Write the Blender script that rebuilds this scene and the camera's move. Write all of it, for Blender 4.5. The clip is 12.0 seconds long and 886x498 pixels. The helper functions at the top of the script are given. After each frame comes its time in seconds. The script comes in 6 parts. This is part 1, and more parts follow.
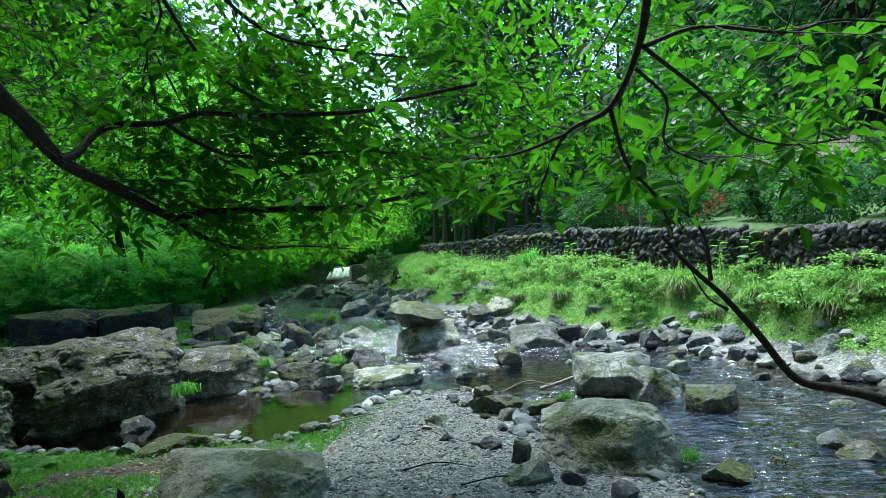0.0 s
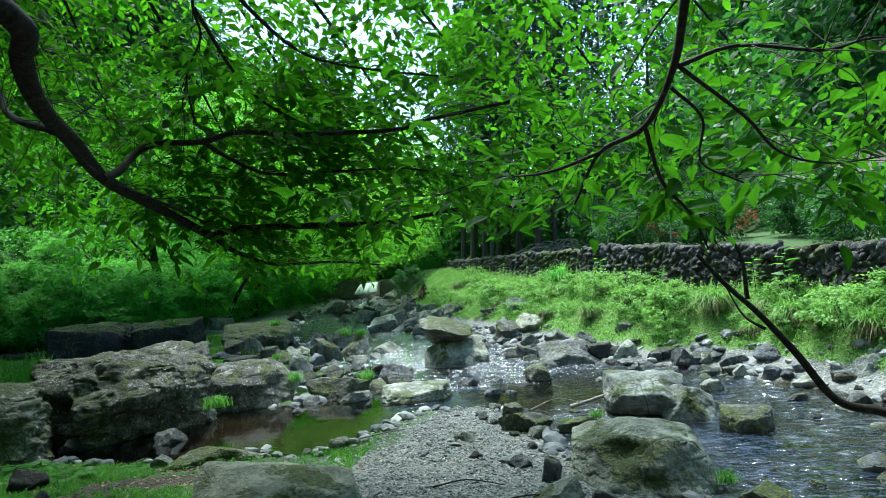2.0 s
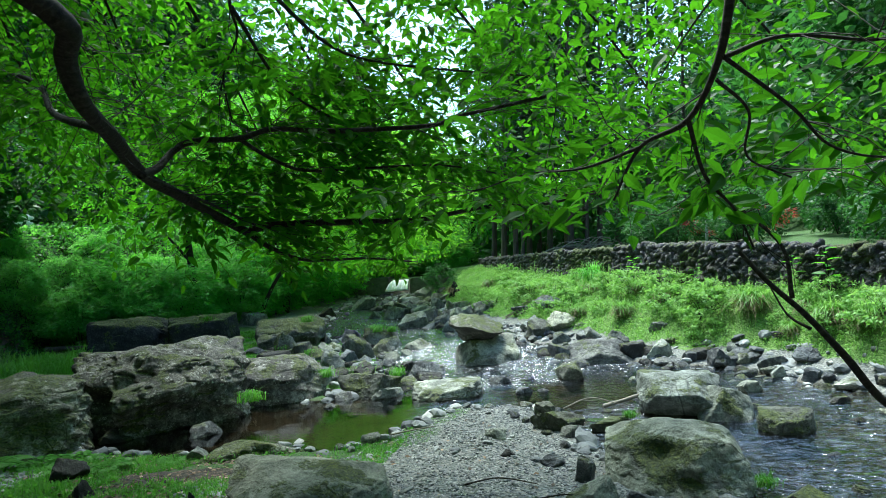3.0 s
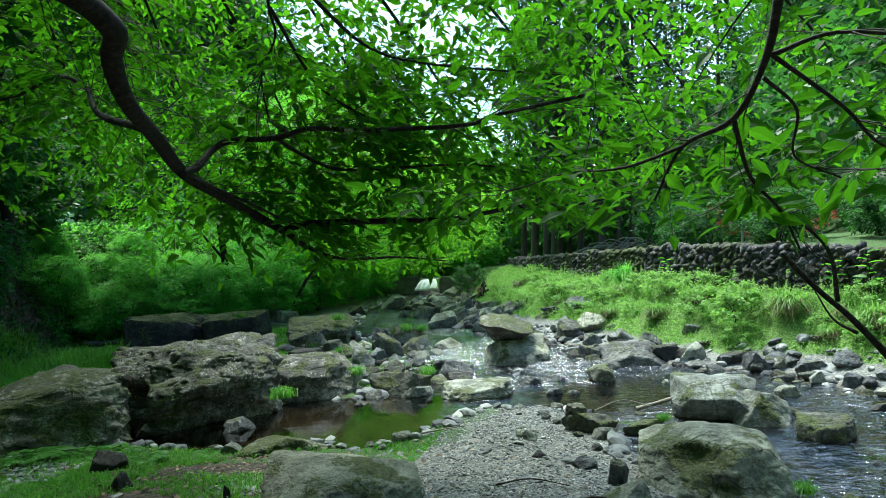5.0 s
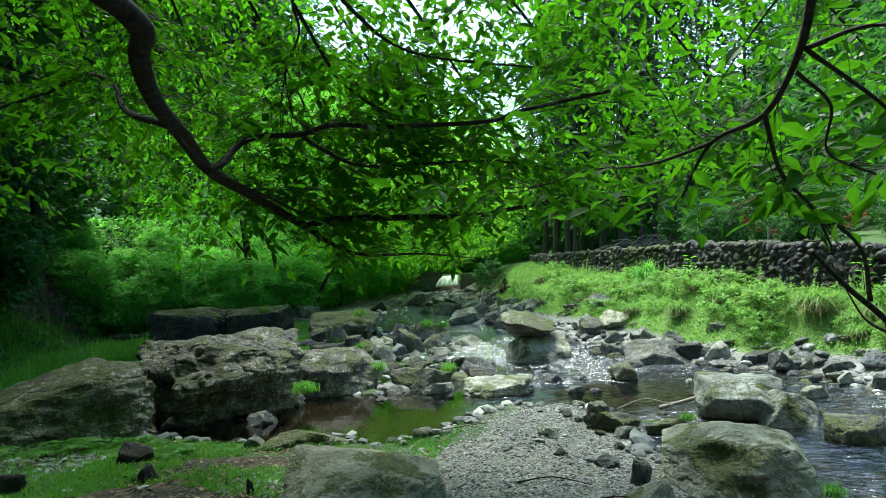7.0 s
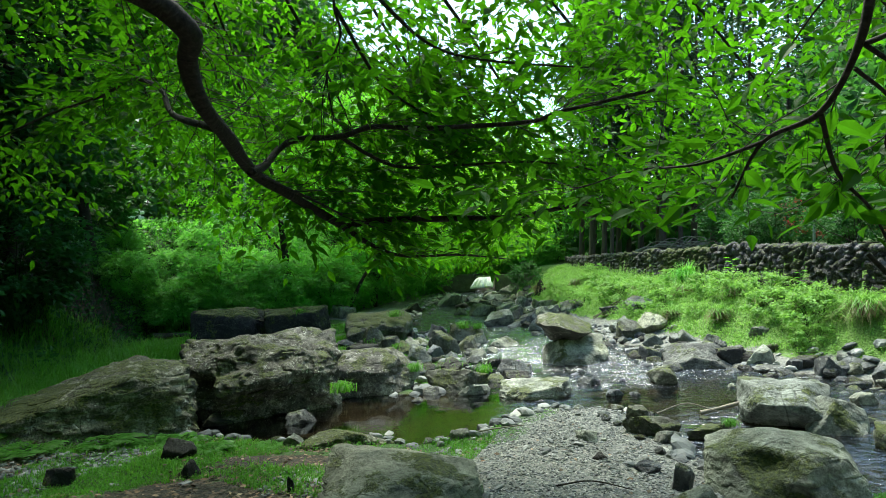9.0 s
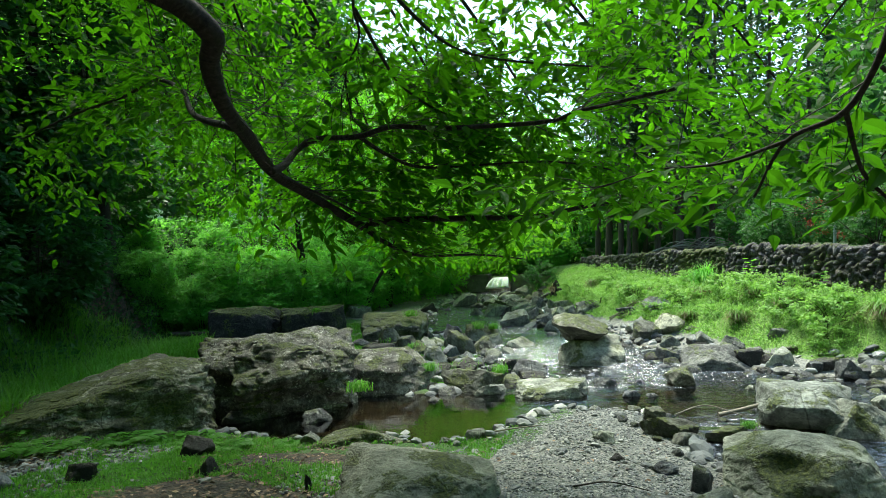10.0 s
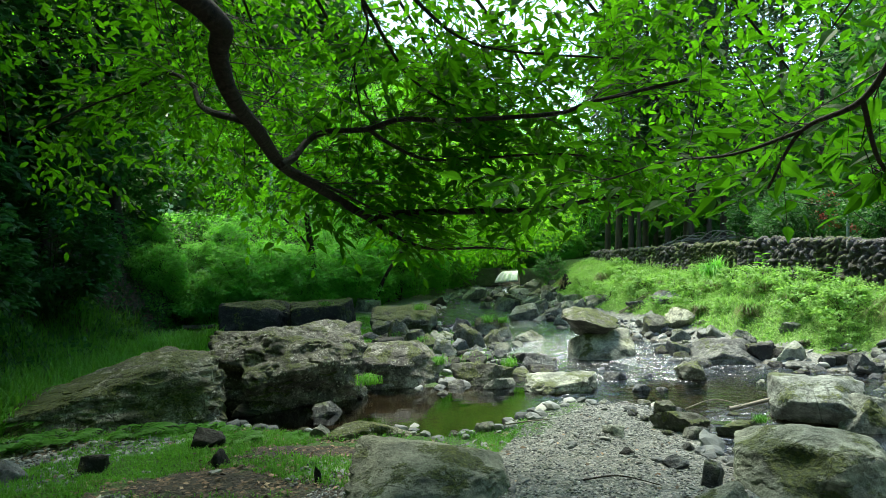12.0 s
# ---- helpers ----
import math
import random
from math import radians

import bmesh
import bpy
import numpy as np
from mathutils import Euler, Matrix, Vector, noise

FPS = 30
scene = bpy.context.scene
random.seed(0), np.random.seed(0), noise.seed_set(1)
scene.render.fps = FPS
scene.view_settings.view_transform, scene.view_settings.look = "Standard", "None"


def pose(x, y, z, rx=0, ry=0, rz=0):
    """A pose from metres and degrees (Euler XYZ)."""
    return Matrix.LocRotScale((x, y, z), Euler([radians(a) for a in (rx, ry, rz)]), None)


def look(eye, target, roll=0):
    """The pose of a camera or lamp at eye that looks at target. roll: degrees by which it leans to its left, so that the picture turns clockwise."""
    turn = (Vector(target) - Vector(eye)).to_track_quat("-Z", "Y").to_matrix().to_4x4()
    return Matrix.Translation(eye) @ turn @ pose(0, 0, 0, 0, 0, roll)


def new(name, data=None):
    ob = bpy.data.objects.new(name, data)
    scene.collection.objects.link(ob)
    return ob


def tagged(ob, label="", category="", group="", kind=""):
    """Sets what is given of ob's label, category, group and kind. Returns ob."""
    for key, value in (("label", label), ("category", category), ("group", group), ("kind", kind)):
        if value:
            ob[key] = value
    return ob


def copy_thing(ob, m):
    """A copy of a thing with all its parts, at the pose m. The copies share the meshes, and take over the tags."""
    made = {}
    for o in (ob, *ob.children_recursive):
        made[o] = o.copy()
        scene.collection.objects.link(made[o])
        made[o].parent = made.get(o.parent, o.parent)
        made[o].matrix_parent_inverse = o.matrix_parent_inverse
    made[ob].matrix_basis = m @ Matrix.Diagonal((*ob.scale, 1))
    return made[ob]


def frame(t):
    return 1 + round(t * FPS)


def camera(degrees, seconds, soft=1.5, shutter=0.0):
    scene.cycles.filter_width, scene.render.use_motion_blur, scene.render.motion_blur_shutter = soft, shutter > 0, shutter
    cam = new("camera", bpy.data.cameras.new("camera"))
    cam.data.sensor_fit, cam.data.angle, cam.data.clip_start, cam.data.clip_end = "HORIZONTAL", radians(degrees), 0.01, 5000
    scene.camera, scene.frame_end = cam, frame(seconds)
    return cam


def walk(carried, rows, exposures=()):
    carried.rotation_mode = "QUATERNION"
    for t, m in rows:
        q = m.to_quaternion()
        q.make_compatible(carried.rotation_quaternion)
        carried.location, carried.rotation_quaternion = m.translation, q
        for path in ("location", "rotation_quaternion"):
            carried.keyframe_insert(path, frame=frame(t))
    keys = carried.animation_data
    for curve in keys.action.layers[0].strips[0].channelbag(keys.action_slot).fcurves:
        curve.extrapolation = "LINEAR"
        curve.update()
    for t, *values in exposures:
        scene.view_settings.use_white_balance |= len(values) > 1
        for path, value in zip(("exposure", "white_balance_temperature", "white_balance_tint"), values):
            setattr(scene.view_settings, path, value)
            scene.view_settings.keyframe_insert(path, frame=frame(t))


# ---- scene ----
SKY, SUN, EXPOSURE = 0.15, 3.0, 1.85
cam = camera(68.6, 12.0, soft=0.7)
PATH = [
    (0, (0.006, 0.476, 1.422), (-0.103, 2.473, 1.414), -4.9),
    (0.5, (0.005, 0.466, 1.424), (-0.113, 2.462, 1.43), -5.0),
    (1, (0.004, 0.464, 1.428), (-0.133, 2.459, 1.459), -5.0),
    (1.5, (-0.008, 0.46, 1.431), (-0.17, 2.453, 1.465), -4.9),
    (2, (-0.012, 0.459, 1.43), (-0.2, 2.45, 1.476), -4.7),
    (2.5, (-0.021, 0.466, 1.428), (-0.258, 2.451, 1.479), -4.6),
    (3, (-0.031, 0.472, 1.427), (-0.311, 2.452, 1.473), -4.4),
    (5, (-0.057, 0.466, 1.428), (-0.424, 2.432, 1.479), -3.9),
    (5.5, (-0.062, 0.467, 1.427), (-0.46, 2.426, 1.477), -3.8),
    (6, (-0.063, 0.466, 1.427), (-0.484, 2.421, 1.478), -3.7),
    (6.5, (-0.065, 0.467, 1.427), (-0.492, 2.42, 1.475), -3.7),
    (7, (-0.066, 0.471, 1.43), (-0.496, 2.423, 1.474), -3.6),
    (9, (-0.093, 0.464, 1.43), (-0.624, 2.391, 1.485), -3.4),
    (9.5, (-0.104, 0.461, 1.429), (-0.664, 2.38, 1.488), -3.3),
    (10, (-0.105, 0.454, 1.428), (-0.68, 2.368, 1.486), -3.2),
    (10.5, (-0.107, 0.455, 1.427), (-0.695, 2.365, 1.485), -3.1),
    (11, (-0.108, 0.46, 1.423), (-0.712, 2.365, 1.476), -3.1),
    (11.5, (-0.111, 0.464, 1.423), (-0.725, 2.367, 1.47), -3.1),
    (12, (-0.109, 0.465, 1.423), (-0.712, 2.371, 1.464), -3.2),
]
walk(cam, [(t, look(eye, goal, roll)) for t, eye, goal, roll in PATH], [(0.0, EXPOSURE, 5850, -3), (6.0, EXPOSURE, 6400, -4), (12.0, EXPOSURE + 0.08, 7000, -4)])

# ---- daylight: bright overcast sky over a narrow valley ----
world = bpy.data.worlds.new("sky")
scene.world = world
world.use_nodes = True
wn = world.node_tree.nodes
sky = wn.new("ShaderNodeTexSky")
sky.sky_type = "NISHITA"
sky.sun_disc = False
sky.sun_elevation, sky.sun_rotation = radians(66), radians(-24)
sky.altitude, sky.air_density, sky.dust_density, sky.ozone_density = 300, 1.0, 1.2, 1.0
world.node_tree.links.new(sky.outputs[0], wn["Background"].inputs[0])
wn["Background"].inputs[1].default_value = SKY

sun = new("sun", bpy.data.lights.new("sun", "SUN"))
sun.data.energy, sun.data.angle, sun.data.color = SUN, radians(25), (1.0, 0.97, 0.9)
sun.matrix_world = look((-2.0, 4.5, 11.0), (0, 0, 0))
# ---- plan of the ground ----
def hash3(ix, iy, iz):
    n = (ix * 374761393 + iy * 668265263 + iz * 1274126177) & 0xFFFFFFFF
    n = ((n ^ (n >> 13)) * 1103515245) & 0xFFFFFFFF
    return ((n ^ (n >> 16)) & 0xFFFF) / 65535.0


def vnoise(p):
    """Smooth noise from 0 to 1 at points (n, 3)."""
    p = np.asarray(p, float)
    i = np.floor(p).astype(np.int64)
    f = p - i
    f = f * f * (3 - 2 * f)
    total = 0
    for dx in (0, 1):
        for dy in (0, 1):
            for dz in (0, 1):
                wgt = (f[:, 0] if dx else 1 - f[:, 0]) * (f[:, 1] if dy else 1 - f[:, 1]) * (f[:, 2] if dz else 1 - f[:, 2])
                total = total + wgt * hash3(i[:, 0] + dx, i[:, 1] + dy, i[:, 2] + dz)
    return total


def fbm(p, octaves=3):
    p = np.asarray(p, float)
    out, amp, norm = 0, 1.0, 0
    for k in range(octaves):
        out = out + amp * vnoise(p * 2 ** k + 17.3 * k)
        norm += amp
        amp *= 0.5
    return out / norm


def n2(x, y, scale, seed=0, octaves=3):
    return fbm(np.stack([x / scale, y / scale, np.full_like(x, seed + 0.37)], 1), octaves) - 0.5


RIGHT_SHORE = np.array([(7.0, -9), (5.2, -1), (4.0, 3.2), (3.4, 5.0), (3.06, 6.1), (2.5, 7.2), (2.25, 8.2), (1.65, 8.55), (1.03, 9.1),
                        (0.35, 10.3), (-0.78, 12.1), (-1.74, 13.4), (-2.26, 14.6), (-3.04, 16.8), (-3.85, 19.7), (-4.0, 20.6)])
LEFT_SHORE = np.array([(-5.3, 20.6), (-5.1, 19), (-5.2, 16.6), (-4.7, 13.4), (-3.1, 11.6), (-2.45, 10.1), (-1.75, 8.6), (-2.3, 7.6),
                       (-3.2, 7.5), (-3.4, 7.0), (-4.5, 6.6), (-4.5, 5.85)])
BAR_SHORE = np.array([(-3.84, 5.71), (-3.17, 5.57), (-2.62, 5.5), (-2.2, 5.6), (-1.72, 5.54), (-1.45, 5.75), (-1.34, 6.1), (-0.99, 6.84),
                      (-0.37, 6.89), (0.05, 6.1), (0.3, 5.3), (1.0, 4.5), (1.1, 3.9), (1.4, 2.0), (2.2, -3), (3.5, -9)])
WATER = np.concatenate([RIGHT_SHORE, LEFT_SHORE, BAR_SHORE])
WALL_LINE = np.array([(6.6, 1.5), (5.2, 5.0), (4.25, 6.7), (3.25, 8.66), (2.5, 10.0), (1.6, 12.1), (-0.1, 15.9), (-1.8, 20.5)])
FOOT_LINE = np.array([(-4.2, -4), (-5.2, 1), (-6.6, 4), (-7.6, 7), (-8.7, 10), (-9.3, 12.8), (-8.6, 15.5), (-7.3, 18.5), (-6.3, 21.5), (-5.8, 26)])


def dist_line(x, y, pts, closed=False):
    best = np.full(x.shape, 1e9)
    n = len(pts)
    for k in range(n if closed else n - 1):
        a, b = pts[k], pts[(k + 1) % n]
        d = b - a
        s = np.clip(((x - a[0]) * d[0] + (y - a[1]) * d[1]) / (d @ d), 0, 1)
        best = np.minimum(best, np.hypot(x - a[0] - s * d[0], y - a[1] - s * d[1]))
    return best


def inside(x, y, pts):
    c = np.zeros(x.shape, bool)
    for k in range(len(pts)):
        (x0, y0), (x1, y1) = pts[k - 1], pts[k]
        if y0 != y1:
            c ^= ((y0 > y) != (y1 > y)) & (x < (x1 - x0) * (y - y0) / (y1 - y0) + x0)
    return c


def line_x(pts, y):
    o = np.argsort(pts[:, 1])
    return np.interp(y, pts[o, 1], pts[o, 0])


def smooth(a, b, v):
    s = np.clip((v - a) / (b - a), 0, 1)
    return s * s * (3 - 2 * s)


def water_level(y):
    return np.clip((y - 10) * 0.06, 0, 0.62)


def wall_drop(y):
    """How far the wall's top sinks towards its near end."""
    return 0.2 * smooth(11.4, 7.6, y)


def valley_x(y):
    """The middle of the valley above the weir, which bends to the right."""
    return -4.6 + 0.14 * (y - 20)


def ground_parts(x, y):
    x, y = np.asarray(x, float).ravel(), np.asarray(y, float).ravel()
    d = dist_line(x, y, WATER, True)
    d = np.where(inside(x, y, WATER), -d, d)
    wob = n2(x, y, 0.7, 3) * 0.35
    dd = d + wob * (np.abs(d) < 3)
    base = water_level(y)
    bumps = n2(x, y, 0.5, 1) * 0.07 + n2(x, y, 0.13, 5, 2) * 0.03
    low = base + 0.015 + 0.10 * smooth(0, 1.3, dd) + 0.05 * smooth(1, 3, dd) + bumps * smooth(-0.1, 0.5, dd)
    bed = base - 0.02 - 0.13 * smooth(0, 0.6, -dd) + bumps * 0.7
    z = np.where(dd > 0, low, bed)
    # right bank up to the wall and the terrace behind it
    dw = dist_line(x, y, WALL_LINE)
    behind = x > line_x(WALL_LINE, y)
    upstream = y > 20.5
    right = (x > line_x(RIGHT_SHORE, np.minimum(y, 20.6))) & (dd > 0) & ~upstream
    share = np.clip(dd, 0, 9) / (np.clip(dd, 0, 9) + dw + 0.05)
    bank = base * 0.6 + 0.04 + 0.78 * smooth(0.08, 0.95, share) + n2(x, y, 0.9, 9) * 0.22 * smooth(0.1, 0.5, share) + bumps
    z = np.where(right & ~behind, bank, z)
    terrace = 1.42 - wall_drop(y) + n2(x, y, 2.0, 11) * 0.15 + 0.45 * np.clip(dw - 7, 0, 90) + 0.1 * smooth(1, 5, dw)
    z = np.where(behind & ~upstream, terrace, z)
    # left bank up to the road and the hill behind it
    df = dist_line(x, y, FOOT_LINE)
    left = x < line_x(FOOT_LINE, y)
    slope = 0.2 + 0.25 * base + 2.62 * smooth(0, 2.6, df + n2(x, y, 1.1, 13) * 0.8) + 0.62 * np.clip(df - 8.5, 0, 90) + n2(x, y, 0.6, 15) * 0.25 * smooth(0.1, 1, df)
    z = np.where(left & ~upstream, np.maximum(slope, 0.1), z)
    # upstream of the weir: the valley goes on
    v = np.abs(x - valley_x(y))
    valley = 1.0 + 0.04 * (y - 20.5) + 0.3 * smooth(1.2, 2.0, v) + 0.55 * np.clip(v - 3.5, 0, 200) + n2(x, y, 2.5, 17) * 0.3
    far = smooth(20.5, 34, y)
    sides = np.where(behind, terrace, slope) * (1 - far) + np.maximum(valley, 1.3) * far
    z = np.where(upstream, np.where(left | behind, sides, valley), z)
    return z, dd, share, right & ~behind, left & ~upstream, df, behind


def ground_z(x, y):
    x, y = np.atleast_1d(np.asarray(x, float)), np.atleast_1d(np.asarray(y, float))
    return ground_parts(x, y)[0].reshape(x.shape)

# ---- materials ----
def shader(name):
    m = bpy.data.materials.new(name)
    m.use_nodes = True
    nt = m.node_tree
    nt.nodes.clear()
    out = nt.nodes.new("ShaderNodeOutputMaterial")

    def node(kind, **kw):
        nd = nt.nodes.new("ShaderNode" + kind)
        for k, v in kw.items():
            if k in nd.inputs:
                plug = nd.inputs[k]
                if isinstance(v, bpy.types.NodeSocket):
                    nt.links.new(v, plug)
                else:
                    plug.default_value = v
        return nd

    return m, nt, node, out


def rgb(c):
    return (c[0], c[1], c[2], 1.0)


def ramp(node, fac, stops):
    nd = node("ValToRGB", Fac=fac)
    els = nd.color_ramp.elements
    while len(els) < len(stops):
        els.new(0.5)
    for e, (p, c) in zip(els, stops):
        e.position, e.color = p, rgb(c) if not isinstance(c, (int, float)) else (c, c, c, 1)
    return nd.outputs["Color"]


def mix(nt, node, fac, a, b, blend="MIX"):
    nd = node("Mix")
    nd.data_type, nd.blend_type = "RGBA", blend
    for plug, v in ((nd.inputs[0], fac), (nd.inputs[6], a), (nd.inputs[7], b)):
        if isinstance(v, bpy.types.NodeSocket):
            nt.links.new(v, plug)
        else:
            plug.default_value = v if isinstance(v, float) else rgb(v)
    return nd.outputs[2]


def maths(nt, node, op, a, b=0.0, clamp=False):
    nd = node("Math")
    nd.operation, nd.use_clamp = op, clamp
    for plug, v in zip(nd.inputs, (a, b)):
        if isinstance(v, bpy.types.NodeSocket):
            nt.links.new(v, plug)
        else:
            plug.default_value = v
    return nd.outputs[0]


def noise_tex(node, vec, scale, detail=4.0, rough=0.6):
    return node("TexNoise", Vector=vec, Scale=scale, Detail=detail, Roughness=rough).outputs[0]


def leaf_material(name, dark, pale, glow, gloss=0.35, glow_share=0.5):
    """Thin leaves: reflect and let light through, each leaf its own tone."""
    m, nt, node, out = shader(name)
    rnd = node("NewGeometry").outputs["Random Per Island"]
    pos = node("NewGeometry").outputs["Position"]
    patch = noise_tex(node, pos, 1.7, 2.0)
    tone = maths(nt, node, "ADD", maths(nt, node, "MULTIPLY", rnd, 0.6), maths(nt, node, "MULTIPLY", patch, 0.4))
    col = ramp(node, tone, [(0.15, dark), (0.85, pale)])
    back = mix(nt, node, tone, [g * 0.75 for g in glow], glow)
    fine = noise_tex(node, pos, 90.0, 2.0)
    bump = node("Bump", Strength=0.25, Distance=0.004, Height=fine)
    p = node("BsdfPrincipled", **{"Base Color": col, "Roughness": 0.5, "Specular IOR Level": gloss, "Normal": bump.outputs[0]})
    tr = node("BsdfTranslucent", Color=back)
    mx = node("MixShader", Fac=glow_share)
    nt.links.new(p.outputs[0], mx.inputs[1])
    nt.links.new(tr.outputs[0], mx.inputs[2])
    nt.links.new(mx.outputs[0], out.inputs[0])
    return m


def rock_material(name, dark, mid, pale, moss, lichen, scale=1.0, seam=0.5):
    """Weathered river stone: mottled, cracked, with moss on the upper faces and lichen spots."""
    m, nt, node, out = shader(name)
    obj = node("TexCoord").outputs["Object"]
    rnd = node("ObjectInfo").outputs["Random"]
    shift = node("VectorMath")
    shift.operation = "ADD"
    nt.links.new(obj, shift.inputs[0])
    spread = node("CombineXYZ", X=maths(nt, node, "MULTIPLY", rnd, 37.0), Y=maths(nt, node, "MULTIPLY", rnd, 11.0), Z=rnd)
    nt.links.new(spread.outputs[0], shift.inputs[1])
    vec = shift.outputs[0]
    big = noise_tex(node, vec, 2.6 * scale, 5.0, 0.62)
    grain = noise_tex(node, vec, 38.0 * scale, 6.0, 0.7)
    medium = noise_tex(node, vec, 9.0 * scale, 6.0, 0.7)
    blotch = maths(nt, node, "ADD", maths(nt, node, "MULTIPLY", big, 0.42), maths(nt, node, "MULTIPLY", medium, 0.33))
    col = ramp(node, maths(nt, node, "ADD", blotch, maths(nt, node, "MULTIPLY", grain, 0.25)),
               [(0.4, dark), (0.5, mid), (0.6, pale)])
    tint = ramp(node, rnd, [(0.0, (0.82, 0.86, 0.96)), (0.5, (1.05, 1.06, 1.06)), (1.0, (1.15, 1.12, 0.98))])
    col = mix(nt, node, 0.8, col, tint, "MULTIPLY")
    # lichen
    vor = node("TexVoronoi", Vector=vec, Scale=21.0 * scale)
    ragged = maths(nt, node, "ADD", vor.outputs["Distance"], maths(nt, node, "MULTIPLY", maths(nt, node, "SUBTRACT", grain, 0.5), 1.5))
    spot = maths(nt, node, "MULTIPLY", ramp(node, ragged, [(0.15, 0.85), (0.4, 0.0)]),
                 ramp(node, noise_tex(node, vec, 5.0 * scale, 3.0), [(0.5, 0.0), (0.6, 1.0)]))
    col = mix(nt, node, maths(nt, node, "MULTIPLY", spot, lichen), col, (0.42, 0.43, 0.38))
    # cracks
    crk = node("TexVoronoi", Vector=vec, Scale=2.4 * scale)
    crk.feature = "DISTANCE_TO_EDGE"
    crack = ramp(node, maths(nt, node, "ADD", crk.outputs["Distance"], maths(nt, node, "MULTIPLY", grain, 0.03)), [(0.015, 1.0), (0.035, 0.0)])
    crack = maths(nt, node, "MULTIPLY", crack, maths(nt, node, "MULTIPLY", ramp(node, big, [(0.45, 0.0), (0.6, 1.0)]), seam))
    col = mix(nt, node, crack, col, [c * 0.35 for c in dark])
    # moss
    up = node("SeparateXYZ", Vector=node("NewGeometry").outputs["Normal"]).outputs["Z"]
    mfield = maths(nt, node, "ADD", maths(nt, node, "MULTIPLY", up, 0.2), maths(nt, node, "MULTIPLY", noise_tex(node, vec, 3.3 * scale, 6.0, 0.7), 1.35))
    painted = node("Attribute")
    painted.attribute_name = "moss"
    mfield = maths(nt, node, "ADD", mfield, maths(nt, node, "MULTIPLY", painted.outputs["Fac"], 0.42))
    mfac = ramp(node, mfield, [(max(0.0, 0.99 - moss * 0.45), 0.0), (min(1.0, 1.09 - moss * 0.45), 1.0)])
    mcol = ramp(node, noise_tex(node, vec, 45.0, 5.0, 0.7), [(0.35, (0.012, 0.022, 0.004)), (0.52, (0.05, 0.07, 0.01)), (0.7, (0.15, 0.17, 0.02))])
    col = mix(nt, node, maths(nt, node, "MULTIPLY", mfac, 0.9), col, mcol)
    hgt = maths(nt, node, "ADD", maths(nt, node, "MULTIPLY", grain, 0.4), maths(nt, node, "MULTIPLY", medium, 1.0))
    hgt = maths(nt, node, "SUBTRACT", hgt, maths(nt, node, "MULTIPLY", crack, 0.5))
    hgt = maths(nt, node, "ADD", hgt, maths(nt, node, "MULTIPLY", mfac, 0.3))
    bump = node("Bump", Strength=1.0, Distance=0.034, Height=hgt)
    rough = ramp(node, big, [(0.3, 0.62), (0.7, 0.9)])
    p = node("BsdfPrincipled", **{"Base Color": col, "Roughness": rough, "Normal": bump.outputs[0], "Specular IOR Level": 0.4})
    nt.links.new(p.outputs[0], out.inputs[0])
    return m


def plain_material(name, a, b, scale=8.0, rough=0.8, metal=0.0, bump_size=0.006, stretch=(1, 1, 1)):
    m, nt, node, out = shader(name)
    vec = node("Mapping", Vector=node("TexCoord").outputs["Object"], Scale=stretch).outputs[0]
    n1 = noise_tex(node, vec, scale, 5.0, 0.65)
    n3 = noise_tex(node, vec, scale * 9, 3.0, 0.6)
    f = maths(nt, node, "ADD", maths(nt, node, "MULTIPLY", n1, 0.7), maths(nt, node, "MULTIPLY", n3, 0.3))
    col = ramp(node, f, [(0.35, a), (0.65, b)])
    bump = node("Bump", Strength=0.7, Distance=bump_size, Height=f)
    p = node("BsdfPrincipled", **{"Base Color": col, "Roughness": rough, "Metallic": metal, "Normal": bump.outputs[0]})
    nt.links.new(p.outputs[0], out.inputs[0])
    return m


def bark_material():
    """Smooth dark bark with fine rings round the limb, pale lichen flecks and cracks."""
    m, nt, node, out = shader("bark")
    pos = node("TexCoord").outputs["Object"]
    at = node("Attribute")
    at.attribute_name = "along"
    wob = noise_tex(node, pos, 14.0, 4.0, 0.6)
    ring = node("CombineXYZ", X=maths(nt, node, "ADD", maths(nt, node, "MULTIPLY", at.outputs["Fac"], 75.0), maths(nt, node, "MULTIPLY", wob, 5.0)))
    rings = noise_tex(node, ring.outputs[0], 1.0, 3.0, 0.6)
    fleck = noise_tex(node, pos, 55.0, 5.0, 0.75)
    f = maths(nt, node, "ADD", maths(nt, node, "MULTIPLY", rings, 0.55), maths(nt, node, "MULTIPLY", fleck, 0.45))
    col = ramp(node, f, [(0.36, (0.006, 0.0055, 0.005)), (0.52, (0.026, 0.023, 0.018)), (0.68, (0.06, 0.055, 0.043))])
    col = mix(nt, node, ramp(node, noise_tex(node, pos, 9.0, 4.0), [(0.55, 0.0), (0.68, 0.6)]), col, (0.02, 0.028, 0.01))
    bump = node("Bump", Strength=0.9, Distance=0.006, Height=f)
    p = node("BsdfPrincipled", **{"Base Color": col, "Roughness": 0.85, "Specular IOR Level": 0.25, "Normal": bump.outputs[0]})
    nt.links.new(p.outputs[0], out.inputs[0])
    return m


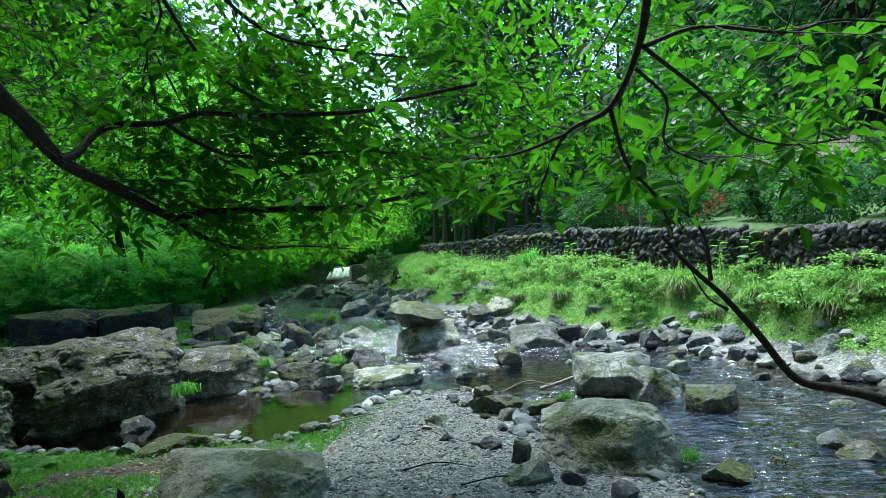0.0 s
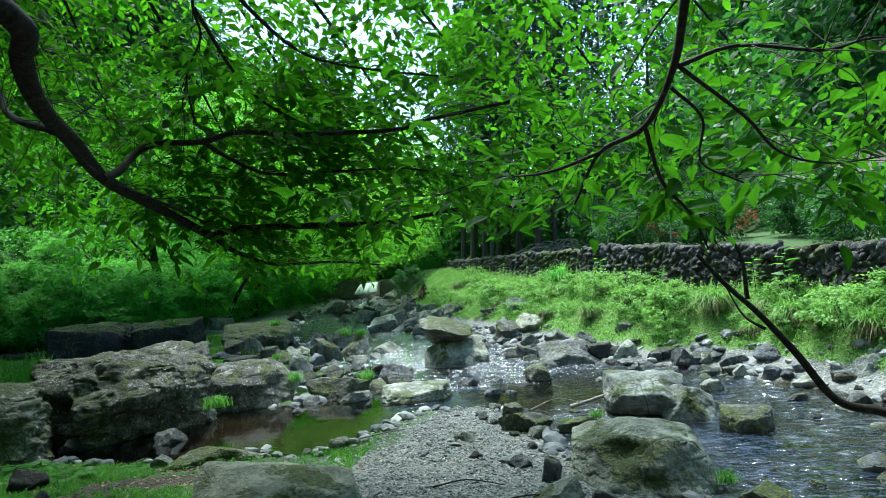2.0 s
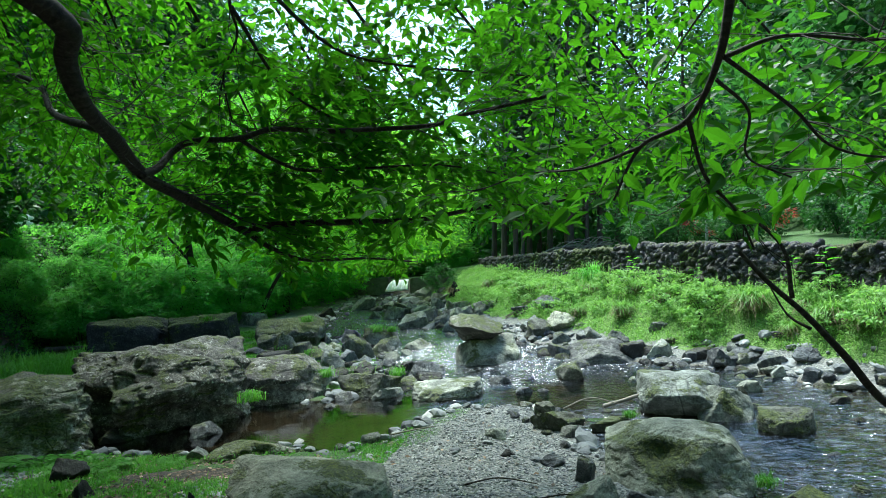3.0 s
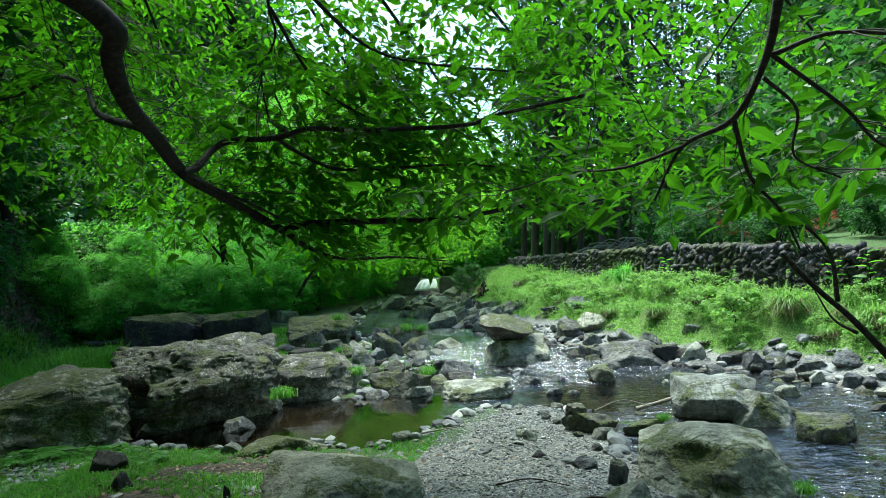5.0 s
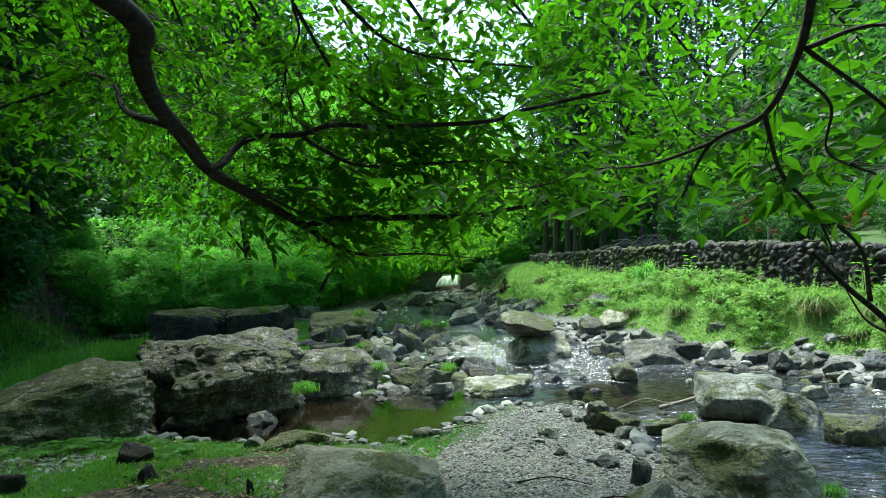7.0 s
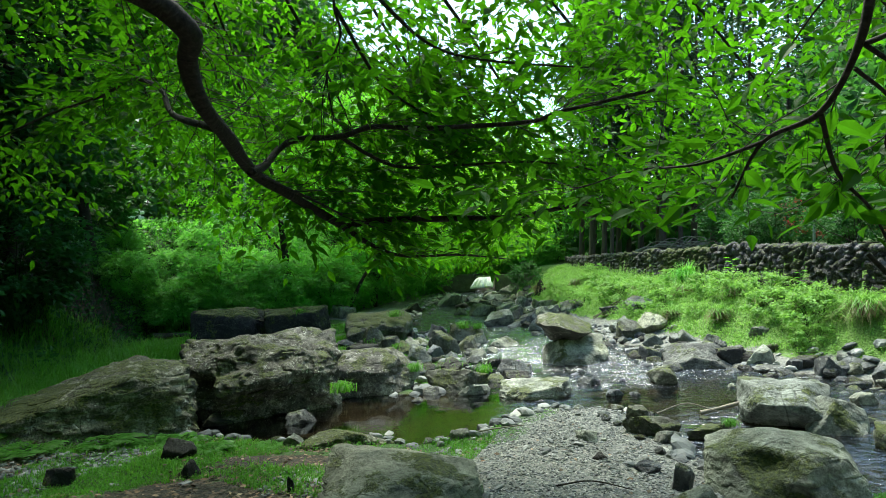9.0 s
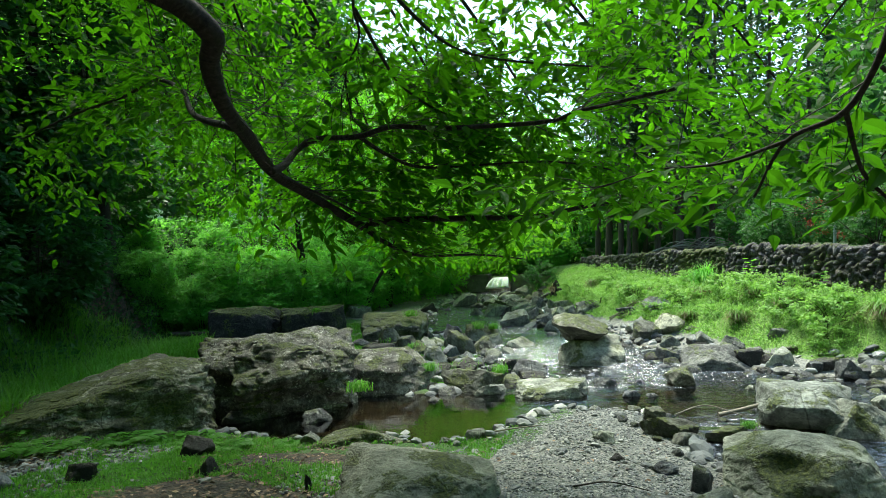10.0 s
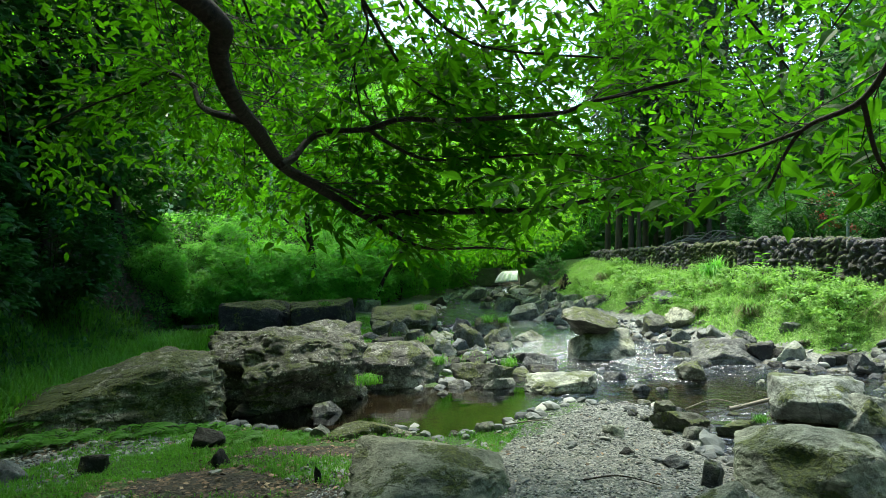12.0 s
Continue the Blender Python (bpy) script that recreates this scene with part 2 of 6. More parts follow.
def ground_material():
    """Grey shingle, short grass and moss, leaf litter and dark earth, by zones laid out on the ground."""
    m, nt, node, out = shader("ground")
    pos = node("NewGeometry").outputs["Position"]
    zone = node("Attribute")
    zone.attribute_name = "zone"
    sep = node("SeparateColor", Color=zone.outputs["Color"])
    vor = node("TexVoronoi", Vector=pos, Scale=42.0)
    cell = vor.outputs["Color"]
    fine = noise_tex(node, pos, 60.0, 5.0, 0.7)
    wide = noise_tex(node, pos, 1.3, 4.0)
    gravel = ramp(node, node("SeparateColor", Color=cell).outputs[0], [(0.0, (0.09, 0.1, 0.1)), (0.6, (0.2, 0.21, 0.2)), (1.0, (0.34, 0.34, 0.31))])
    gravel = mix(nt, node, maths(nt, node, "MULTIPLY", wide, 0.7), gravel, (0.1, 0.1, 0.09))
    gcol = ramp(node, fine, [(0.3, (0.012, 0.045, 0.005)), (0.7, (0.06, 0.15, 0.016))])
    gcol = mix(nt, node, ramp(node, wide, [(0.45, 0.0), (0.75, 0.5)]), gcol, (0.03, 0.05, 0.012))
    turf = node("Attribute")
    turf.attribute_name = "turf"
    gcol = mix(nt, node, turf.outputs["Fac"], gcol, ramp(node, fine, [(0.3, (0.04, 0.1, 0.012)), (0.7, (0.14, 0.26, 0.04))]))
    litter = ramp(node, node("SeparateColor", Color=node("TexVoronoi", Vector=pos, Scale=30.0).outputs["Color"]).outputs[1],
                  [(0.0, (0.016, 0.013, 0.01)), (0.7, (0.045, 0.035, 0.025)), (1.0, (0.14, 0.09, 0.055))])
    gfac = maths(nt, node, "ADD", sep.outputs[0], maths(nt, node, "MULTIPLY", maths(nt, node, "SUBTRACT", noise_tex(node, pos, 3.5, 5.0, 0.7), 0.5), 1.6))
    col = mix(nt, node, ramp(node, gfac, [(0.42, 0.0), (0.56, 1.0)]), gravel, gcol)
    lfac = maths(nt, node, "ADD", sep.outputs[1], maths(nt, node, "MULTIPLY", maths(nt, node, "SUBTRACT", noise_tex(node, pos, 2.7, 5.0, 0.7), 0.5), 1.4))
    col = mix(nt, node, ramp(node, lfac, [(0.45, 0.0), (0.58, 1.0)]), col, litter)
    bed = ramp(node, node("SeparateColor", Color=node("TexVoronoi", Vector=pos, Scale=12.0).outputs["Color"]).outputs[0],
               [(0.0, (0.02, 0.017, 0.01)), (0.6, (0.055, 0.045, 0.025)), (1.0, (0.11, 0.09, 0.055))])
    col = mix(nt, node, sep.outputs[2], col, bed)
    hgt = maths(nt, node, "ADD", maths(nt, node, "MULTIPLY", vor.outputs["Distance"], -1.0), maths(nt, node, "MULTIPLY", fine, 0.6))
    bump = node("Bump", Strength=0.8, Distance=0.02, Height=hgt)
    p = node("BsdfPrincipled", **{"Base Color": col, "Roughness": 0.85, "Normal": bump.outputs[0]})
    nt.links.new(p.outputs[0], out.inputs[0])
    return m


def water_material():
    """Clear shallow water: see-through, mirror-like by angle, with white broken water and painted sky sheen in the
    riffles.
    """
    m, nt, node, out = shader("water")
    pos = node("NewGeometry").outputs["Position"]
    at = node("Attribute")
    at.attribute_name = "riffle"
    rif = at.outputs["Fac"]
    flow = node("Mapping", Vector=pos, Rotation=(0, 0, radians(-32)), Scale=(0.7, 1.5, 1.0)).outputs[0]
    w1 = noise_tex(node, flow, 5.0, 3.0, 0.55)
    w2 = noise_tex(node, flow, 17.0, 3.0, 0.6)
    hgt = maths(nt, node, "ADD", w1, maths(nt, node, "MULTIPLY", w2, 0.35))
    bump = node("Bump", Strength=maths(nt, node, "ADD", maths(nt, node, "MULTIPLY", rif, 0.96), 0.03), Distance=0.075, Height=hgt)
    # The bluish gloss tint paints in some of the sky's colour.
    gl = node("BsdfGlossy", Color=(0.9, 0.95, 1.0, 1), Roughness=maths(nt, node, "ADD", maths(nt, node, "MULTIPLY", rif, 0.08), 0.01), Normal=bump.outputs[0])
    tp = node("BsdfTransparent", Color=(0.19, 0.16, 0.11, 1))
    fr = node("Fresnel", IOR=1.8, Normal=bump.outputs[0])
    mx = node("MixShader", Fac=fr.outputs[0])
    nt.links.new(tp.outputs[0], mx.inputs[1])
    nt.links.new(gl.outputs[0], mx.inputs[2])
    foam_sheen_field = maths(nt, node, "ADD", maths(nt, node, "MULTIPLY", noise_tex(node, flow, 11.0, 8.0, 0.72), 1.0), maths(nt, node, "MULTIPLY", rif, 0.22))
    foam_sheen = maths(nt, node, "MULTIPLY", ramp(node, foam_sheen_field, [(0.7, 0.0), (0.92, 0.4)]), rif)
    # Bluish white for broken water, and for sky sheen painted as diffuse colour.
    white = node("BsdfDiffuse", Color=(0.5, 0.58, 0.7, 1))
    mx2 = node("MixShader", Fac=foam_sheen)
    nt.links.new(mx.outputs[0], mx2.inputs[1])
    nt.links.new(white.outputs[0], mx2.inputs[2])
    nt.links.new(mx2.outputs[0], out.inputs[0])
    return m


ROCKS = {
    "g": rock_material("grey_stone", (0.014, 0.016, 0.019), (0.07, 0.075, 0.08), (0.22, 0.23, 0.225), 0.22, 0.5),
    "w": rock_material("pale_stone", (0.035, 0.039, 0.033), (0.165, 0.177, 0.15), (0.4, 0.42, 0.35), 0.27, 0.4),
    "m": rock_material("mossy_stone", (0.018, 0.019, 0.014), (0.075, 0.078, 0.06), (0.22, 0.225, 0.18), 0.5, 0.5),
    # Dark stone, its colour lowered further for the dim light under the left bank.
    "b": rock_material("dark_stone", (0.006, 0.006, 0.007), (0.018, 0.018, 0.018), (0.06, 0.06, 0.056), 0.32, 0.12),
    "A": rock_material("lichen_boulder", (0.01, 0.01, 0.009), (0.08, 0.078, 0.07), (0.3, 0.293, 0.268), 0.33, 1.5, 1.5),
    "L": rock_material("moss_streaked_boulder", (0.013, 0.014, 0.01), (0.1, 0.1, 0.075), (0.36, 0.36, 0.29), 0.46, 1.2, 1.3),
    "B": rock_material("mossy_pale_boulder", (0.04, 0.044, 0.034), (0.19, 0.203, 0.162), (0.4, 0.42, 0.345), 0.22, 0.25, 0.9, 0.8),
    "S": rock_material("olive_slab", (0.06, 0.066, 0.052), (0.19, 0.2, 0.16), (0.34, 0.355, 0.29), 0.16, 0.15, 1.0, 0.4),
}
WALL_STONE = rock_material("wall_stone", (0.01, 0.009, 0.009), (0.06, 0.055, 0.056), (0.23, 0.217, 0.22), 0.38, 0.7, 2.0)
WALL_FILL = plain_material("wall_fill", (0.025, 0.022, 0.016), (0.08, 0.072, 0.055), 20)
GROUND = ground_material()
WATER_MAT = water_material()
BARK = bark_material()
TWIG_BARK = plain_material("twig_bark", (0.005, 0.004, 0.003), (0.022, 0.018, 0.013), 60, 0.9)
CEDAR_BARK = plain_material("cedar_bark", (0.03, 0.022, 0.018), (0.11, 0.085, 0.07), 14, 0.9, 0, 0.02, (1, 1, 0.12))
LEAF_NEAR = leaf_material("leaf_near", (0.005, 0.032, 0.003), (0.022, 0.1, 0.006), (0.098, 0.34, 0.009), 0.08, 0.57)
# Weaker glow than LEAF_NEAR: the right tree's shade is put into the colour.
LEAF_NEAR_DIM = leaf_material("leaf_near_dim", (0.005, 0.032, 0.003), (0.02, 0.09, 0.006), (0.072, 0.25, 0.008), 0.1, 0.55)
LEAF_MID = leaf_material("leaf_mid", (0.012, 0.075, 0.005), (0.055, 0.22, 0.014), (0.2, 0.68, 0.03), 0.35, 0.55)
LEAF_LIME = leaf_material("leaf_lime", (0.03, 0.12, 0.008), (0.1, 0.3, 0.02), (0.34, 0.8, 0.04), 0.2, 0.6)
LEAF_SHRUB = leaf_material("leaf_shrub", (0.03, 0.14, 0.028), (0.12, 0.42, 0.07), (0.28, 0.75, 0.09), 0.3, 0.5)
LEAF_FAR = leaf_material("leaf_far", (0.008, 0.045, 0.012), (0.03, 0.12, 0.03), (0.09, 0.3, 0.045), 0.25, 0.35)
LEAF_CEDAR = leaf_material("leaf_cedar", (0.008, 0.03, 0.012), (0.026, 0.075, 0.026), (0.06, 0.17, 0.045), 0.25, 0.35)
LEAF_RED = leaf_material("leaf_red", (0.12, 0.02, 0.015), (0.3, 0.07, 0.05), (0.5, 0.12, 0.07), 0.3, 0.4)
GRASS = leaf_material("grass_blade", (0.06, 0.17, 0.025), (0.21, 0.4, 0.09), (0.36, 0.68, 0.12), 0.3, 0.4)
GRASS_DARK = leaf_material("grass_blade_deep", (0.03, 0.12, 0.014), (0.1, 0.29, 0.035), (0.22, 0.58, 0.05), 0.3, 0.45)
STRAW = leaf_material("dry_stem", (0.14, 0.1, 0.05), (0.32, 0.26, 0.15), (0.3, 0.25, 0.13), 0.2, 0.25)
WOOD_DARK = plain_material("dark_wood", (0.02, 0.018, 0.015), (0.07, 0.06, 0.05), 18, 0.85, 0, 0.004, (1, 1, 0.2))
WOOD_GREY = plain_material("weathered_wood", (0.12, 0.105, 0.085), (0.3, 0.27, 0.22), 18, 0.85, 0, 0.004, (1, 1, 0.2))
CONCRETE = plain_material("mossy_concrete", (0.05, 0.05, 0.045), (0.16, 0.16, 0.14), 6, 0.9)
PAINT_WHITE = plain_material("white_paint", (0.6, 0.62, 0.62), (0.8, 0.82, 0.82), 5, 0.5, 0, 0.001)
POLE_METAL = plain_material("galvanised_pole", (0.3, 0.36, 0.38), (0.45, 0.52, 0.54), 6, 0.5, 0.3, 0.001)
HOUSE_WALL = plain_material("beige_render", (0.42, 0.37, 0.3), (0.55, 0.5, 0.42), 3, 0.9)
ROOF = plain_material("brown_roof", (0.06, 0.045, 0.04), (0.12, 0.1, 0.085), 8, 0.8)


def pebble_material(name, stops):
    m, nt, node, out = shader(name)
    rnd = node("NewGeometry").outputs["Random Per Island"]
    pos = node("NewGeometry").outputs["Position"]
    fine = noise_tex(node, pos, 120.0, 4.0)
    col = mix(nt, node, 0.5, ramp(node, rnd, stops), ramp(node, fine, [(0.3, 0.55), (0.7, 1.3)]), "MULTIPLY")
    bump = node("Bump", Strength=0.5, Distance=0.004, Height=fine)
    p = node("BsdfPrincipled", **{"Base Color": col, "Roughness": 0.75, "Normal": bump.outputs[0]})
    nt.links.new(p.outputs[0], out.inputs[0])
    return m


SHINGLE = pebble_material("shingle", [(0.0, (0.055, 0.063, 0.07)), (0.45, (0.155, 0.167, 0.172)), (0.85, (0.28, 0.292, 0.285)), (1.0, (0.42, 0.425, 0.4))])
LITTER = pebble_material("leaf_litter", [(0.0, (0.03, 0.022, 0.015)), (0.5, (0.1, 0.07, 0.045)), (0.85, (0.24, 0.15, 0.09)), (1.0, (0.4, 0.3, 0.2))])

rng = np.random.default_rng(11)


# ---- building helpers ----
def npmesh(name, verts, faces, smooth_shade=True):
    verts, faces = np.asarray(verts, np.float32), np.asarray(faces, np.int32)
    me = bpy.data.meshes.new(name)
    n, k = faces.shape
    me.vertices.add(len(verts))
    me.vertices.foreach_set("co", verts.ravel())
    me.loops.add(n * k)
    me.loops.foreach_set("vertex_index", faces.ravel())
    me.polygons.add(n)
    me.polygons.foreach_set("loop_start", np.arange(n, dtype=np.int32) * k)
    me.polygons.foreach_set("use_smooth", np.full(n, smooth_shade))
    me.update(calc_edges=True)
    return me


def mesh_part(name, me, material, parent=None, label="", kind=""):
    ob = new(name, me)
    if material is not None and not me.materials:
        me.materials.append(material)
    if parent is not None:
        ob.parent = parent
    return tagged(ob, label, kind=kind)


def bm_mesh(name, bm, smooth_shade=False):
    me = bpy.data.meshes.new(name)
    bm.to_mesh(me)
    bm.free()
    for p in me.polygons:
        p.use_smooth = smooth_shade
    return me


def box_mesh(name, size, bevel=0.01, at=(0, 0, 0)):
    bm = bmesh.new()
    bmesh.ops.create_cube(bm, size=1, matrix=Matrix.Translation(at) @ Matrix.Diagonal((*size, 1)))
    if bevel:
        bmesh.ops.bevel(bm, geom=bm.edges[:], offset=bevel, segments=2, affect="EDGES")
    return bm_mesh(name, bm)


def unit(v):
    return v / np.maximum(np.linalg.norm(v, axis=-1, keepdims=True), 1e-9)


def stamp(T, Tf, P, X, Y, Z, S):
    """Copies of a small template at many places, joined."""
    T, S = np.asarray(T, float), np.asarray(S, float).reshape(-1, 1, 1)
    V = P[:, None, :] + S * (T[None, :, 0:1] * X[:, None, :] + T[None, :, 1:2] * Y[:, None, :] + T[None, :, 2:3] * Z[:, None, :])
    F = np.asarray(Tf)[None] + (np.arange(len(P)) * len(T))[:, None, None]
    return V.reshape(-1, 3), F.reshape(-1, F.shape[-1])


def joined(pieces):
    vs, fs, n = [], [], 0
    for v, f in pieces:
        vs.append(v)
        fs.append(f + n)
        n += len(v)
    return np.concatenate(vs), np.concatenate(fs)


# leaf shapes: along y, one long; the blade is folded a little along its rib
LEAF = np.array([(0, 0, 0), (-0.15, 0.15, 0.05), (-0.225, 0.4, 0.075), (-0.13, 0.74, 0.02), (0, 1.04, -0.1),
                 (0.13, 0.74, 0.02), (0.225, 0.4, 0.075), (0.15, 0.15, 0.05), (0, 0.2, 0), (0, 0.45, 0.01), (0, 0.75, -0.03)])
LEAF_F = np.array([(0, 8, 1), (1, 8, 9), (1, 9, 2), (2, 9, 10), (2, 10, 3), (3, 10, 4), (0, 7, 8), (7, 9, 8), (7, 6, 9), (6, 10, 9), (6, 5, 10), (5, 4, 10)])
LEAF_MIDDLE = np.array([(0, 0, 0), (-0.21, 0.28, 0.04), (-0.2, 0.62, 0.03), (0, 1, -0.06), (0.2, 0.62, 0.03), (0.21, 0.28, 0.04)])
LEAF_MIDDLE_F = np.array([(0, 5, 1), (1, 5, 2), (5, 4, 2), (2, 4, 3)])
LEAFLET = np.array([(0, 0, 0), (-0.27, 0.45, 0.05), (0, 1, -0.06), (0.27, 0.45, 0.05)])
LEAFLET_F = np.array([(0, 3, 1), (1, 3, 2)])
TWIG = np.array([(-0.5, 0, 0), (0.5, 0, 0), (0, 0, 0.8), (-0.3, 1, 0), (0.3, 1, 0), (0, 1, 0.5)])
TWIG_F = np.array([(0, 1, 4), (0, 4, 3), (1, 2, 5), (1, 5, 4), (2, 0, 3), (2, 3, 5)])


def axes(Y, N):
    Y = unit(Y)
    X = unit(np.cross(Y, N))
    return X, Y, np.cross(X, Y)


def leaves(P, Y, N, S, fine=False):
    X, Y, Z = axes(Y, N)
    T, F = {0: (LEAFLET, LEAFLET_F), 1: (LEAF, LEAF_F), 2: (LEAF_MIDDLE, LEAF_MIDDLE_F)}[int(fine)]
    return stamp(T, F, P, X, Y, Z, S)


def sticks(A, B, thick):
    """Thin three-sided twigs from points A to points B."""
    d = B - A
    L = np.linalg.norm(d, axis=1)
    X, Y, Z = axes(d, np.where(np.abs(unit(d)[:, 2:3]) > 0.9, np.array([[1.0, 0, 0]]), np.array([[0, 0, 1.0]])))
    V, F = stamp(TWIG, TWIG_F, A, X * thick, Y * L[:, None], Z * thick, np.ones(len(A)))
    return V, F


def sprays(A, D, L, count, size, fine=False, droop=0.26, tilt=0.58):
    """Flat leafy sprays: from A along D, alternate leaves on both sides. Gives leaves and twigs."""
    n = len(A)
    D = unit(D)
    up = np.array([[0, 0, 1.0]])
    lat = unit(np.cross(D, up) + 1e-4)
    P, Y, N, S, tw = [], [], [], [], []
    L = np.asarray(L).reshape(-1, 1)
    last = A
    for j in range(count):
        s = (j + 0.6) / count
        pos = A + D * L * s - up * droop * L * s * s
        tw.append((last, pos))
        last = pos
        side = 1 if j % 2 else -1
        heading = D * 0.65 + side * lat * 0.85 - up * 0.3
        if j == count - 1:
            heading = D - up * 0.2
        P.append(pos)
        Y.append(heading + rng.normal(0, 0.28, (n, 3)))
        N.append(up + rng.normal(0, tilt, (n, 3)))
        S.append(size * rng.uniform(0.65, 1.2, n) * (1.0 - 0.25 * abs(s - 0.55)))
    lv = leaves(np.concatenate(P), np.concatenate(Y), np.concatenate(N), np.concatenate(S), fine)
    tg = joined([sticks(a, b, 0.0017 if fine else 0.005) for a, b in tw])
    return lv, tg


def curve_points(pts, per=6):
    pts = np.asarray(pts, float)
    ext = np.vstack([2 * pts[0] - pts[1], pts, 2 * pts[-1] - pts[-2]])
    out = []
    for k in range(1, len(ext) - 2):
        p0, p1, p2, p3 = ext[k - 1:k + 3]
        for s in np.linspace(0, 1, per, endpoint=False):
            out.append(0.5 * (2 * p1 + (p2 - p0) * s + (2 * p0 - 5 * p1 + 4 * p2 - p3) * s * s + (3 * p1 - p0 - 3 * p2 + p3) * s ** 3))
    out.append(pts[-1])
    return np.array(out)


def tube(pts, r0, r1, sides=8, per=6, knots=0.12, seed=0):
    """A tapered, slightly knotty limb along a curve; quads."""
    c = curve_points(pts, per)
    n = len(c)
    tan = unit(np.gradient(c, axis=0))
    ref = np.array([0.3, 0.2, 1.0]) if abs(unit(c[-1] - c[0])[2]) < 0.8 else np.array([1.0, 0.2, 0.1])
    u = unit(np.cross(tan, ref))
    v = np.cross(tan, u)
    r = r0 + (r1 - r0) * np.linspace(0, 1, n) ** 0.8
    ang = np.arange(sides) * 2 * np.pi / sides
    ring = (np.cos(ang)[None, :, None] * u[:, None] + np.sin(ang)[None, :, None] * v[:, None])
    wob = 1 + knots * 2 * (vnoise((c[:, None] * 9 + ring * 1.3 + seed).reshape(-1, 3)).reshape(n, sides, 1) - 0.5)
    V = (c[:, None] + ring * r[:, None, None] * wob).reshape(-1, 3)
    a = np.arange(n - 1)[:, None] * sides
    k = np.arange(sides)[None]
    k2 = (k + 1) % sides
    F = np.stack([a + k, a + k2, a + sides + k2, a + sides + k], -1).reshape(-1, 4)
    cap = np.array([[(n - 1) * sides + i for i in (0, 1, sides // 2, sides - 1)], [sides // 2 + 1, sides // 2, 1, 0]])
    return V, np.concatenate([F, cap]), c


def tube_part(name, pts, r0, r1, material, parent, sides=8, seed=0, label=""):
    V, F, c = tube(pts, r0, r1, sides, seed=seed)
    me = npmesh(name, V, F)
    along = np.r_[0, np.cumsum(np.linalg.norm(np.diff(c, axis=0), axis=1))]
    me.attributes.new("along", "FLOAT", "POINT").data.foreach_set("value", np.repeat(along, sides).astype(np.float32))
    mesh_part(name, me, material, parent, label)
    return c


def thing(name, label, category, at=(0, 0, 0), group="", kind=""):
    e = new(name)
    e.location = at
    e.empty_display_size = 0.2
    return tagged(e, label, category, group, kind)


def blades(P, length, width, lean, curl=0.6):
    """Grass blades: 3 triangles each, arched over."""
    n = len(P)
    az = rng.uniform(0, 2 * np.pi, n)
    out = np.stack([np.cos(az), np.sin(az), np.zeros(n)], 1)
    side = np.stack([-np.sin(az), np.cos(az), np.zeros(n)], 1)
    L, W = np.asarray(length).reshape(-1, 1), np.asarray(width).reshape(-1, 1)
    lean = np.asarray(lean).reshape(-1, 1)
    mid = P + np.array([[0, 0, 1.0]]) * L * 0.55 * (1 - 0.3 * lean) + out * L * 0.25 * lean
    tip = P + np.array([[0, 0, 1.0]]) * L * (0.95 - curl * lean) + out * L * 0.75 * lean
    V = np.stack([P - side * W / 2, P + side * W / 2, mid - side * W * 0.42, mid + side * W * 0.42, tip], 1).reshape(-1, 3)
    base = (np.arange(n) * 5)[:, None, None]
    F = np.array([[(0, 1, 3), (0, 3, 2), (2, 3, 4)]]) + base
    return V, F.reshape(-1, 3)


def scatter(n, box, keep):
    x = rng.uniform(box[0], box[1], n)
    y = rng.uniform(box[2], box[3], n)
    m = keep(x, y)
    return x[m], y[m]


